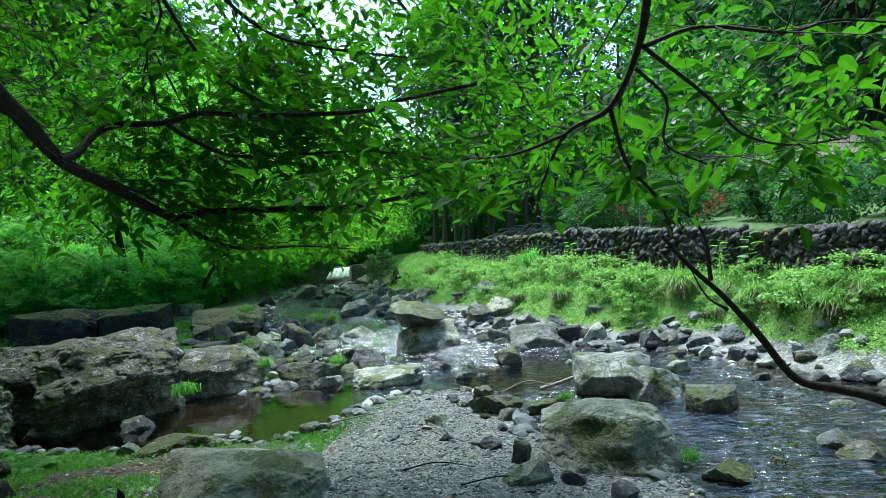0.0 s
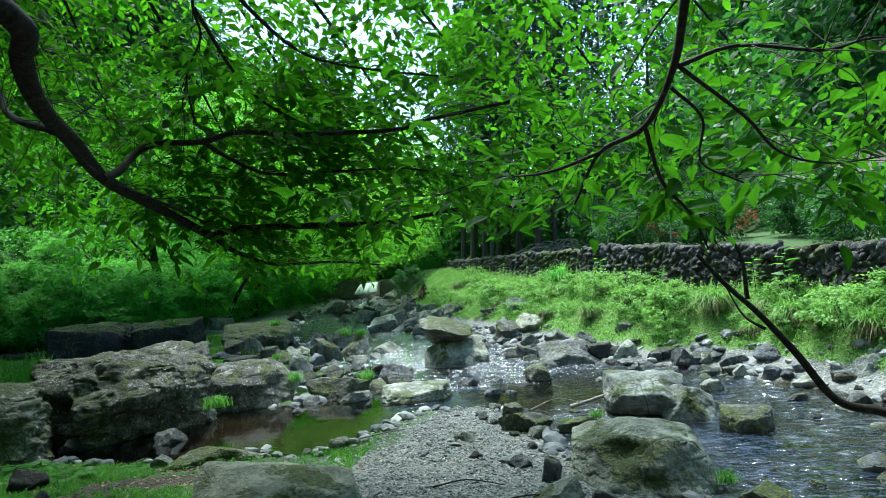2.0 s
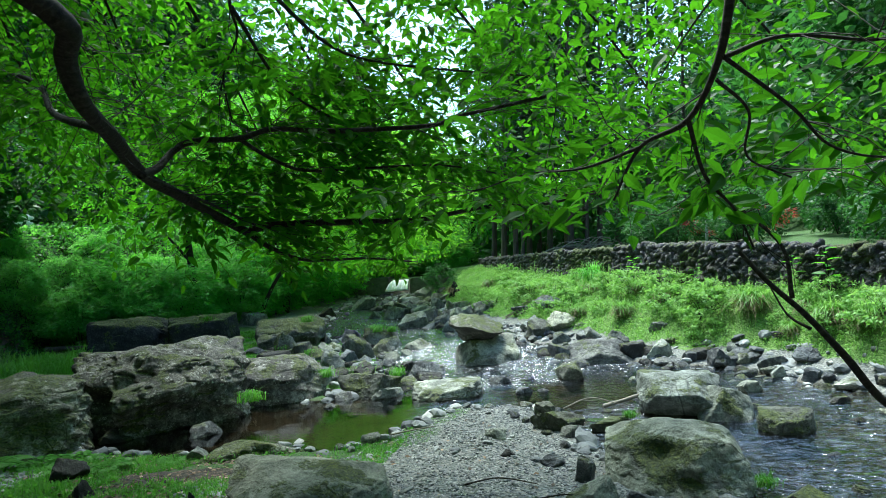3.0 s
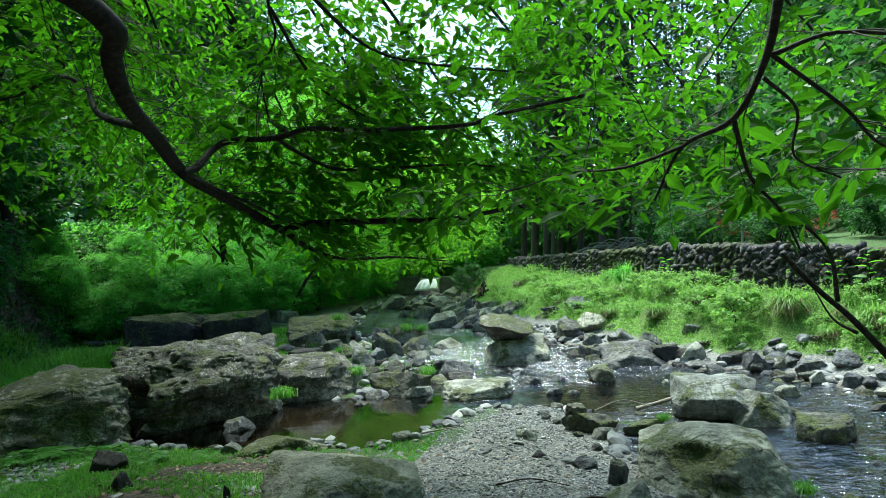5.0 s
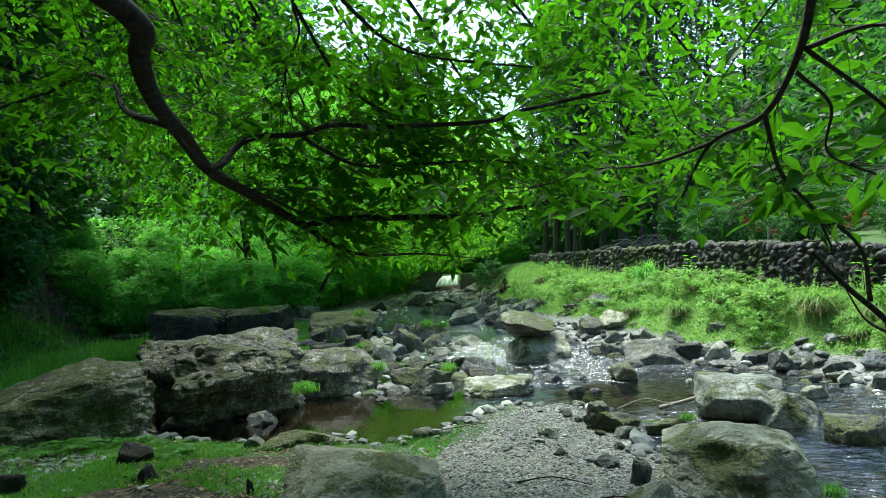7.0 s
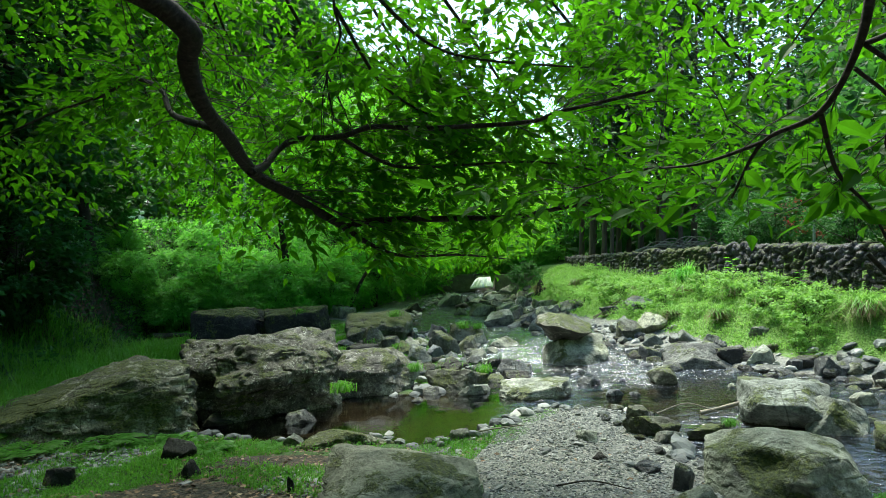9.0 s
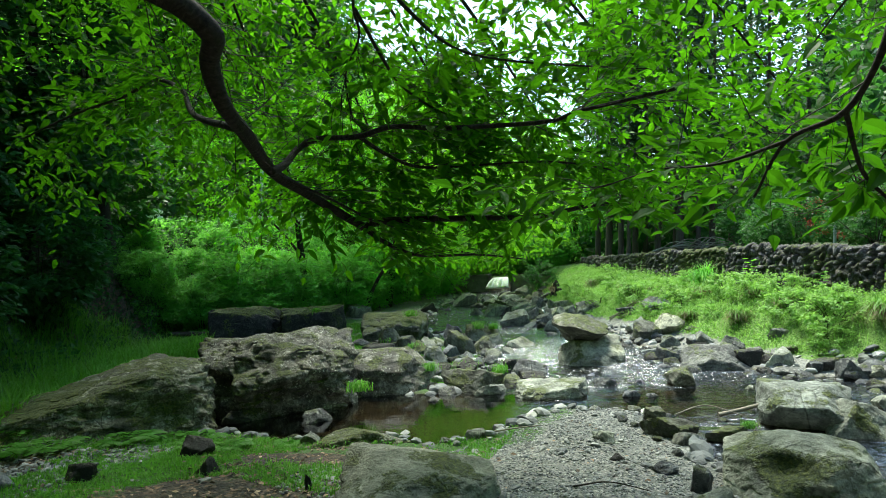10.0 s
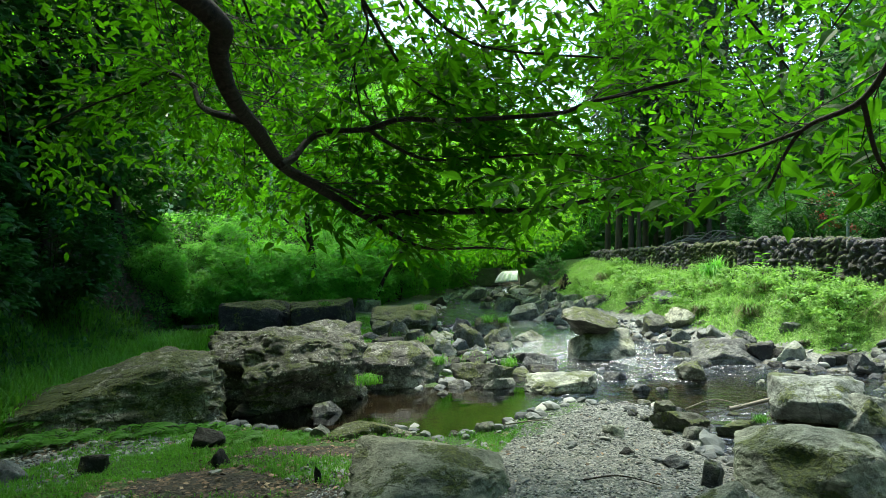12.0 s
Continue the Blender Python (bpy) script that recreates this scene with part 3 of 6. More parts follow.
# ---- ground: one sheet to the horizon ----
def build_ground():
    gx = np.unique(np.concatenate([np.arange(-10.5, 6.5, 0.085), np.linspace(6.5, 30, 48), np.linspace(31, 420, 36), -np.linspace(10.6, 34, 48), -np.linspace(35, 420, 36)]))
    gy = np.unique(np.concatenate([np.arange(-1.0, 15.0, 0.085), np.linspace(15, 30, 90), np.linspace(31, 420, 44), -np.linspace(1.3, 30, 30), -np.linspace(33, 420, 24)]))
    X, Y = np.meshgrid(gx, gy)
    x, y = X.ravel(), Y.ravel()
    z, dd, share, right, left, df, behind = ground_parts(x, y)
    z = np.minimum(z, 62 + n2(x, y, 40, 3) * 30)
    nx, ny = len(gx), len(gy)
    i = np.arange(nx * ny).reshape(ny, nx)
    F = np.stack([i[:-1, :-1], i[:-1, 1:], i[1:, 1:], i[1:, :-1]], -1).reshape(-1, 4)
    me = npmesh("ground", np.stack([x, y, z], 1), F)
    grass = np.zeros(len(x))
    grass = np.where(right, smooth(0.2, 0.4, share), grass)
    grass = np.where(behind | left | (y > 20.4), 1.0, grass)
    near_left = (~right) & (~left) & (x < -0.8) & (y < 14)
    bar = smooth(-1.9, -1.2, x - 0.35 * (y - 4.2))
    grass = np.where(near_left & (dd > 0), (1 - bar) * 0.9, grass)
    litter = np.where(near_left & (y < 4.9), (1 - bar) * (0.55 + n2(x, y, 0.9, 31) * 1.4), 0.0)
    litter = np.where(left, np.where(df < 2.8, 0.9, 0.1), litter)
    litter = np.where(behind, 0.2, litter)
    # Litter and grass laid on unseen ground behind the camera to cut bounced light.
    back = smooth(1.6, 0.4, y + n2(x, y, 0.8, 33))
    litter, grass = np.maximum(litter, 0.75 * back * (dd > 0)), np.maximum(grass, 0.8 * back * (dd > 0))
    bed = smooth(0.08, -0.06, dd)
    me.attributes.new("turf", "FLOAT", "POINT").data.foreach_set("value", np.where(right, 1.0, 0.0).astype(np.float32))
    col = me.color_attributes.new("zone", "FLOAT_COLOR", "POINT")
    col.data.foreach_set("color", np.stack([grass, litter, bed, np.ones(len(x))], 1).astype(np.float32).ravel())
    ob = mesh_part("ground", me, GROUND)
    tagged(ob, "valley floor of grey shingle, short grass, moss and dark earth", "ground", kind="structure")


build_ground()


def build_water():
    gx, gy = np.arange(-6.2, 7.3, 0.07), np.arange(-8.9, 20.66, 0.07)
    X, Y = np.meshgrid(gx, gy)
    x, y = X.ravel(), Y.ravel()
    d = dist_line(x, y, WATER, True)
    ins = inside(x, y, WATER)
    ok = ins | (d < 0.3)
    pool = smooth(-0.9, -1.5, x) * smooth(8.1, 7.5, y)
    calm = np.maximum(pool, 0.75 * smooth(1.2, 0.2, np.hypot((x - 0.0) / 1.5, (y - 7.2) / 0.8)))
    rif = (1 - calm) * (0.66 + 0.9 * n2(x, y, 0.8, 41) + 0.08 * smooth(8.0, 9.5, y))
    rif = np.clip(rif, 0.12 * (1 - pool), 1)
    z = water_level(y) + rif * (n2(x + y * 0.4, y, 0.22, 43) * 0.055 + n2(x, y, 0.6, 45) * 0.035)
    nx, ny = len(gx), len(gy)
    i = np.arange(nx * ny).reshape(ny, nx)
    F = np.stack([i[:-1, :-1], i[:-1, 1:], i[1:, 1:], i[1:, :-1]], -1).reshape(-1, 4)
    F = F[ok[F].all(1)]
    used = np.unique(F)
    remap = np.full(nx * ny, -1)
    remap[used] = np.arange(len(used))
    me = npmesh("stream_water", np.stack([x, y, z], 1)[used], remap[F])
    at = me.attributes.new("riffle", "FLOAT", "POINT")
    at.data.foreach_set("value", rif[used].astype(np.float32))
    ob = mesh_part("water", me, WATER_MAT)
    ob.visible_shadow = False
    tagged(ob, "clear shallow mountain stream with riffles and a still pool", "water", kind="structure")


build_water()

# ---- rocks ----
SPHERES = {}


def sphere(level):
    if level not in SPHERES:
        bm = bmesh.new()
        bmesh.ops.create_icosphere(bm, subdivisions=level, radius=1)
        SPHERES[level] = (np.array([v.co for v in bm.verts]), np.array([[v.index for v in f.verts] for f in bm.faces]))
        bm.free()
    return SPHERES[level]


def rock_verts(seed, level, cuts=18, rough=0.25, fine=0.04, block=0.68, taper=0.15, planes=(), dents=(), undercut=0.0):
    """A broken stone in the unit box: a body bounded by flat faces with worn edges, then hollows and surface relief. Also gives how mossy each point is."""
    r = np.random.default_rng(seed)
    U, F = sphere(level)
    faces = [(1, 0, 0, 1), (-1, 0, 0, 1), (0, 1, 0, 1), (0, -1, 0, 1), (0, 0, 1, 1), (0, 0, -1, 1)] + list(planes)
    if not planes:
        for n in unit(r.normal(0, 1, (max(5, cuts), 3)) * [1, 1, 0.85]):
            faces.append((*n, r.uniform(0.58, 1.0)))
    faces = np.array(faces, float)
    N = unit(faces[:, :3])
    p = 9 + 34 * (1 - block)
    V = U * (np.maximum(U @ N.T / faces[:, 3], 0) ** p).sum(1)[:, None] ** (-1 / p)
    if not planes:
        V = V @ np.array(Euler(r.uniform(-0.6, 0.6, 3).tolist()).to_matrix())
    moss = np.zeros(len(V))
    for x, y, z, wide, deep, green in dents:
        g = np.exp(-(((V - [x, y, z]) / wide) ** 2).sum(1))
        V = V - unit(np.array([[x, y, z * 0.6]])) * (deep * g)[:, None]
        moss = np.maximum(moss, green * g)
    V[:, :2] *= (1 - undercut * smooth(0.25, -0.55, V[:, 2]))[:, None]
    V *= (1 + rough * 0.55 * 2 * (fbm(V * 1.4 + seed * 3.1, 3) - 0.5))[:, None]
    ridge = np.abs(fbm(V * 2.6 + seed, 4) - 0.5) * 4
    V *= (1 + fine * 1.6 * (fbm(V * 4.5 + seed, 5) - 0.5) * 2 - fine * 0.9 * smooth(0.35, 0.0, ridge))[:, None]
    lo, hi = V.min(0), V.max(0)
    V = (V - (lo + hi) / 2) / (hi - lo)
    V[:, :2] *= (1.0 - taper * (V[:, 2:3] + 0.5))
    lo, hi = V.min(0), V.max(0)
    return (V - (lo + hi) / 2) / (hi - lo), F, moss


def rock(x, y, z, w, d, h, yaw, kind, label, seed, level=4, cuts=8, tilt=(0, 0), name="rock", sink=0.65, group="", rough=0.22, fine=0.045, block=0.3, taper=0.05, **shape):
    V, F, moss = rock_verts(seed, level, cuts, rough, fine, block, taper, **shape)
    V = V * [w, d, h * (1 + sink)]
    V[:, 2] += h * (1 - sink) / 2
    me = npmesh(name, V, F)
    me.set_sharp_from_angle(angle=radians(30))
    if moss.any():
        me.attributes.new("moss", "FLOAT", "POINT").data.foreach_set("value", moss.astype(np.float32))
    ob = mesh_part(name, me, ROCKS[kind])
    ob.matrix_world = pose(x, y, z, tilt[0], tilt[1], yaw)
    return tagged(ob, label, "rock", group)


rock(0.7, 4.6, 0.03, 0.88, 0.78, 0.33, -9, "B", "large grey-green boulder with a mossy hollow on gravel", 443, 6, name="boulder", block=0.35, rough=0.14, fine=0.035, taper=0.0, sink=0.4,
     planes=[(-0.75, -0.6, 0.3, 0.8), (0.72, -0.65, 0.25, 0.86), (-0.6, -0.1, 0.8, 0.86), (0.5, -0.1, 0.85, 0.9), (0.95, 0.0, 0.35, 0.9), (0.05, -0.8, 0.6, 0.95), (0.2, 0.7, 0.6, 0.95), (0.0, -0.25, 0.97, 0.95)],
     dents=[(-0.28, -0.72, 0.55, 0.4, 0.36, 1.2), (-0.1, -0.85, 0.0, 0.34, 0.2, 0.8), (0.16, -0.9, -0.1, 0.2, 0.12, 1.0), (-0.45, -0.6, 0.7, 0.16, 0.02, 0.9), (0.12, -0.5, 0.95, 0.16, 0.12, 0.0), (0.5, -0.75, 0.3, 0.3, 0.07, 0.0)])
rock(1.1, 6.35, -0.03, 0.72, 0.6, 0.35, -10, "w", "pale blocky boulder with a flat top in the stream", 459, 6, name="boulder", block=0.12, rough=0.12, fine=0.03, taper=0.0, sink=0.3, undercut=0.12,
     planes=[(-0.05, -0.42, 0.9, 0.86), (-0.25, -0.9, -0.5, 0.72), (-0.85, -0.3, 0.3, 0.92), (0.75, -0.3, 0.6, 0.92), (-0.5, -0.6, -0.3, 0.95)],
     dents=[(0.55, -0.3, 0.85, 0.14, 0.03, 1.0)])
rock(1.4, 6.1, -0.03, 0.46, 0.4, 0.28, -14, "w", "mossy grey rock leaning on a pale boulder", 102, 5, name="rock", block=0.2, taper=0.1,
     planes=[(-0.7, -0.5, 0.7, 0.75), (0.7, -0.4, 0.6, 0.72), (0.1, -0.95, 0.25, 0.8), (0.2, 0.3, 0.9, 0.9)], dents=[(0.1, -0.6, 0.75, 0.4, 0.06, 1.0)])
rock(0.17, 4.12, 0.08, 0.29, 0.23, 0.11, -3, "w", "pale grey-green river rock, dry on top", 103, 4, name="rock")
rock(0.16, 4.5, 0.06, 0.14, 0.11, 0.14, -2, "g", "grey angular river rock lying on the stream bed", 104, 3, name="rock")
rock(1.71, 5.64, -0.03, 0.4, 0.34, 0.18, -18, "m", "flat-topped mossy block standing in the stream", 105, 5, name="rock", block=0.1, taper=0.05, rough=0.15, undercut=0.1,
     planes=[(0, -0.25, 0.95, 0.9), (-0.7, -0.7, 0.1, 0.95), (0.8, -0.5, 0.2, 0.95)])
rock(-0.82, 9.74, -0.03, 1.0, 0.8, 0.38, 5, "w", "broad grey boulder in the stream carrying another rock", 401, 5, name="boulder", block=0.2, taper=0.1, rough=0.15,
     planes=[(-0.85, -0.5, 0.3, 0.82), (0.55, -0.5, 0.75, 0.68), (0.75, -0.6, 0.2, 0.85), (-0.3, -0.8, 0.55, 0.88), (-0.3, 0.2, 0.95, 0.95)], dents=[(-0.6, -0.8, 0.2, 0.3, 0.05, 0.6)])
rock(-0.98, 9.7, 0.3, 0.8, 0.62, 0.34, 8, "m", "dark angular rock perched on a broad boulder", 331, 5, 9, (4, 10), name="rock", sink=0.12, taper=0.0, block=0.15, rough=0.14, undercut=0.35,
     planes=[(-0.15, -0.75, -0.62, 0.5), (-0.85, -0.35, -0.4, 0.75), (0.5, -0.3, 0.8, 0.58), (0.95, -0.2, 0.2, 0.9), (-0.6, -0.3, 0.75, 0.85), (0.6, -0.6, -0.5, 0.7)])
rock(0.72, 9.19, -0.03, 0.88, 0.56, 0.3, -5, "g", "wide bluish-grey rock at the far water edge", 107, 5, name="boulder", block=0.2, rough=0.15, taper=0.05,
     planes=[(-0.55, -0.4, 0.75, 0.75), (0.3, -0.55, 0.8, 0.8), (0.1, -0.95, 0.2, 0.88), (0.75, -0.3, 0.6, 0.8)])
rock(0.24, 8.11, -0.03, 0.33, 0.3, 0.21, -2, "m", "moss-grown rounded rock at the edge of the stream", 108, 4, name="rock")
rock(-0.08, 11.35, 0.08, 0.49, 0.39, 0.33, 0, "m", "squat block covered in brown and green moss", 109, 4, name="rock")
rock(-2.58, 13.39, 0.16, 0.6, 0.48, 0.35, 11, "w", "pale grey-green river rock, dry on top", 110, 4, name="rock")
rock(-2.84, 11.75, 0.06, 0.65, 0.58, 0.35, 14, "m", "moss-grown rounded rock at the edge of the stream", 111, 4, name="boulder")
rock(-2.06, 11.08, 0.02, 0.51, 0.41, 0.2, 11, "w", "pale grey-green river rock, dry on top", 112, 4, name="rock")
rock(-1.09, 7.46, -0.03, 0.78, 0.55, 0.18, 9, "w", "flat grey slab of rock in shallow water", 113, 5, name="boulder", block=0.1, rough=0.12, taper=0.02, undercut=0.1,
     planes=[(-0.2, -0.35, 0.92, 0.85), (-0.7, -0.6, 0.35, 0.85), (0.35, -0.9, 0.1, 0.85), (0.9, -0.3, 0.1, 0.95)])
rock(-2.04, 7.78, -0.03, 0.73, 0.58, 0.27, 16, "m", "moss-grown rounded rock at the edge of the stream", 114, 5, name="boulder")
rock(-1.67, 8.08, -0.03, 0.34, 0.27, 0.16, 12, "m", "moss-grown rounded rock at the edge of the stream", 115, 4, name="rock")
rock(-1.81, 7.6, -0.03, 0.41, 0.29, 0.14, 14, "w", "pale grey-green river rock, dry on top", 116, 4, name="rock")
rock(-4.0, 6.85, -0.03, 1.82, 1.4, 0.84, 32, "A", "large lichen-spotted boulder with hollows beside a still pool", 117, 7, name="boulder", rough=0.26, fine=0.06, block=0.5, taper=0.04, sink=0.3, undercut=0.08,
     planes=[(-0.55, -0.45, 0.75, 0.98), (-0.1, -0.75, 0.6, 0.92), (0.4, -0.2, 0.9, 0.95), (0.8, -0.55, 0.2, 0.95), (-0.85, -0.5, -0.1, 0.95), (0.3, -0.9, -0.25, 0.9), (0.6, -0.5, 0.65, 0.97)],
     dents=[(-0.78, -0.55, 0.12, 0.26, 0.42, 0.3), (-0.55, -0.75, 0.55, 0.17, 0.2, 0.0), (-0.2, -0.75, 0.65, 0.16, 0.12, 0.0), (0.25, -0.7, 0.55, 0.2, 0.1, 0.0), (-0.3, -0.95, -0.2, 0.45, 0.05, 0.55), (0.55, -0.8, 0.1, 0.22, 0.09, 0.0), (0.1, -0.5, 0.9, 0.22, 0.09, 0.0)])
rock(-3.22, 7.74, -0.03, 1.35, 0.8, 0.52, 23, "A", "brownish-grey blocky boulder beside the still pool", 118, 6, name="boulder", block=0.15, taper=0.03, rough=0.15, fine=0.04, sink=0.3,
     planes=[(0.1, -0.6, 0.8, 0.85), (0.75, -0.55, 0.3, 0.9), (0.85, -0.1, 0.5, 0.95), (-0.2, -1, 0.05, 0.9), (-0.6, -0.2, 0.8, 0.95)])
rock(-5.02, 5.5, 0.04, 1.95, 1.2, 0.66, 40, "L", "long boulder streaked with moss and lichen in grass", 119, 7, name="boulder", rough=0.18, fine=0.06, block=0.3, taper=0.02, sink=0.3,
     planes=[(-0.5, -0.1, 0.85, 0.52), (0.05, -0.5, 0.85, 0.9), (0.25, -0.9, 0.2, 0.82), (-0.45, -0.85, 0.25, 0.86), (0.95, -0.3, 0.15, 0.96), (0.5, -0.2, 0.85, 0.95)],
     dents=[(-0.7, -0.3, 0.4, 0.4, 0.02, 1.0), (-0.3, -0.5, 0.75, 0.3, 0.03, 0.5), (0.15, -0.8, 0.6, 0.3, 0.06, 0.6), (0.2, -0.75, 0.8, 0.5, 0.0, 0.25), (0.6, -0.9, 0.0, 0.3, 0.1, 0.5)])
rock(-1.4, 4.0, 0.1, 0.95, 0.86, 0.27, 20, "S", "flat olive-grey slab of rock in the gravel", 120, 6, name="boulder", rough=0.12, fine=0.035, block=0.15, taper=0.08, sink=0.4,
     planes=[(-0.12, -0.35, 0.92, 0.8), (0.65, -0.3, 0.7, 0.85), (-0.7, -0.4, 0.6, 0.84), (0.2, -0.85, 0.5, 0.88), (0.4, 0.5, 0.8, 0.92), (0.8, -0.6, 0.2, 0.9)], dents=[(0.05, 0.2, 0.95, 0.22, 0.14, 0.2), (0.6, -0.2, 0.75, 0.25, 0.08, 0.6)])
rock(-4.39, 11.44, 0.19, 1.25, 0.84, 0.5, 22, "m", "large mossy boulder beside the stream", 121, 5, name="boulder", block=0.3, taper=0.05, rough=0.2, undercut=0.15,
     planes=[(-0.3, -0.4, 0.85, 0.85), (0.4, -0.35, 0.85, 0.85), (0.2, -0.9, -0.3, 0.85), (0.9, -0.4, 0.1, 0.9)], dents=[(0.1, -0.2, 0.95, 0.7, 0.0, 0.5)])
rock(-6.43, 14.41, 0.38, 0.65, 0.52, 0.32, 25, "w", "pale grey-green river rock, dry on top", 122, 4, name="boulder")
rock(-4.08, 10.36, 0.16, 0.44, 0.26, 0.38, 22, "m", "moss-grown rounded rock at the edge of the stream", 123, 4, name="rock")
rock(-4.75, 10.79, 0.17, 0.39, 0.27, 0.12, 25, "g", "grey angular river rock lying on the stream bed", 124, 4, name="rock")
rock(-3.69, 10.05, 0.1, 0.43, 0.3, 0.28, 21, "m", "moss-grown rounded rock at the edge of the stream", 125, 4, name="rock")
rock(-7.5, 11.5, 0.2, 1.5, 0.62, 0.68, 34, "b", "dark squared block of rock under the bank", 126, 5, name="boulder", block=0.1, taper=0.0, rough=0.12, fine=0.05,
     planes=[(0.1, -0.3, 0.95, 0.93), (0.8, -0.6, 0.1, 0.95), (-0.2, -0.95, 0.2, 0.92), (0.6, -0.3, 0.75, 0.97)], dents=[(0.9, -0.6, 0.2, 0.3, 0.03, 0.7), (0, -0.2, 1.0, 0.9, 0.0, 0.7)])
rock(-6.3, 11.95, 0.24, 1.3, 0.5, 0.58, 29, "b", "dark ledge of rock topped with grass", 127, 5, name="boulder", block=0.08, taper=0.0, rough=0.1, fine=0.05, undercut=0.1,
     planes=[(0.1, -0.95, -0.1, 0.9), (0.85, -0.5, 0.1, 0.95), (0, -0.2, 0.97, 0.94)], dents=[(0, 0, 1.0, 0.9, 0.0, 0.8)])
rock(-2.88, 10.36, 0.04, 0.53, 0.37, 0.41, 16, "m", "moss-grown rounded rock at the edge of the stream", 128, 4, name="rock")
rock(-2.91, 9.11, 0.09, 0.38, 0.27, 0.29, 19, "w", "pale grey-green river rock, dry on top", 129, 4, name="rock")
rock(-2.8, 8.54, 0.08, 0.43, 0.34, 0.17, 19, "g", "grey angular river rock lying on the stream bed", 130, 4, name="rock")
rock(-5.17, 15.78, 0.35, 0.45, 0.36, 0.23, 19, "b", "dark wet-looking rock among grass and gravel", 131, 4, name="rock")
rock(-4.61, 17.07, 0.38, 0.72, 0.58, 0.35, 16, "w", "pale grey-green river rock, dry on top", 132, 4, name="boulder")
rock(-3.68, 16.51, 0.35, 0.57, 0.45, 0.24, 13, "w", "pale grey-green river rock, dry on top", 133, 4, name="rock")
rock(-3.4, 19.28, 0.52, 0.56, 0.45, 0.29, 10, "w", "pale grey-green river rock, dry on top", 134, 4, name="rock")
rock(-3.45, 17.61, 0.42, 0.53, 0.42, 0.21, 11, "w", "pale grey-green river rock, dry on top", 135, 4, name="rock")
rock(-1.14, 14.38, 0.33, 0.61, 0.49, 0.26, 5, "w", "pale grey-green river rock, dry on top", 136, 4, name="boulder")
rock(-1.98, 13.55, 0.17, 0.52, 0.41, 0.26, 9, "g", "grey angular river rock lying on the stream bed", 137, 4, name="rock")
rock(-2.52, 14.96, 0.26, 0.41, 0.33, 0.24, 10, "w", "pale grey-green river rock, dry on top", 138, 4, name="rock")
rock(-3.82, 15.21, 0.28, 0.39, 0.31, 0.18, 15, "g", "grey angular river rock lying on the stream bed", 139, 4, name="rock")
rock(-1.65, 14.55, 0.23, 0.49, 0.39, 0.26, 7, "w", "pale grey-green river rock, dry on top", 140, 4, name="rock")
rock(-6.61, 16.22, 0.47, 0.42, 0.34, 0.2, 23, "w", "pale grey-green river rock, dry on top", 141, 4, name="rock")
rock(0.04, 5.86, 0.02, 0.45, 0.27, 0.15, 0, "m", "moss-grown rounded rock at the edge of the stream", 142, 4, name="rock")
rock(-0.06, 6.37, 0.02, 0.2, 0.16, 0.11, 1, "m", "moss-grown rounded rock at the edge of the stream", 143, 3, name="rock")
rock(0.14, 5.64, 0.02, 0.2, 0.14, 0.09, -1, "g", "grey angular river rock lying on the stream bed", 144, 3, name="rock")
rock(0.48, 5.83, -0.03, 0.37, 0.22, 0.15, -5, "m", "moss-grown rounded rock at the edge of the stream", 145, 4, name="rock")
rock(-0.44, 5.45, 0.08, 0.17, 0.12, 0.07, 5, "w", "pale grey-green river rock, dry on top", 146, 3, name="rock")
rock(-0.33, 4.95, 0.08, 0.11, 0.08, 0.05, 4, "b", "dark wet-looking rock among grass and gravel", 147, 3, name="rock")
rock(-0.03, 4.84, 0.05, 0.17, 0.12, 0.07, 0, "g", "grey angular river rock lying on the stream bed", 148, 3, name="rock")
rock(-0.55, 8.03, -0.03, 0.28, 0.2, 0.12, 4, "g", "grey angular river rock lying on the stream bed", 149, 4, name="rock")
rock(0.26, 10.78, 0.06, 0.31, 0.22, 0.18, -1, "w", "pale grey-green river rock, dry on top", 150, 4, name="rock")
rock(0.74, 10.54, 0.11, 0.31, 0.24, 0.2, -4, "w", "pale grey-green river rock, dry on top", 151, 4, name="rock")
rock(1.03, 10.13, 0.1, 0.29, 0.23, 0.19, -6, "w", "pale grey-green river rock, dry on top", 152, 4, name="rock")
rock(1.3, 4.21, -0.03, 0.29, 0.23, 0.1, -19, "m", "moss-grown rounded rock at the edge of the stream", 153, 4, name="rock")
rock(2.13, 4.37, -0.03, 0.29, 0.23, 0.11, -29, "m", "moss-grown rounded rock at the edge of the stream", 154, 4, name="rock")
rock(2.11, 4.64, -0.03, 0.3, 0.24, 0.09, -27, "g", "grey angular river rock lying on the stream bed", 155, 4, name="rock")
rock(2.56, 7.3, -0.01, 0.23, 0.19, 0.16, -20, "g", "grey angular river rock lying on the stream bed", 156, 3, name="rock")
rock(3.24, 6.77, 0.12, 0.31, 0.25, 0.18, -27, "w", "pale grey-green river rock, dry on top", 157, 4, name="rock")
rock(3.11, 6.15, 0.02, 0.28, 0.22, 0.15, -29, "g", "grey angular river rock lying on the stream bed", 158, 4, name="rock")
rock(2.57, 5.46, -0.03, 0.24, 0.17, 0.06, -27, "g", "grey angular river rock lying on the stream bed", 159, 3, name="rock")
rock(1.73, 6.36, -0.03, 0.18, 0.14, 0.07, -16, "g", "grey angular river rock lying on the stream bed", 160, 3, name="rock")
rock(0.42, 4.13, 0.05, 0.16, 0.13, 0.07, -6, "g", "grey angular river rock lying on the stream bed", 161, 3, name="rock")
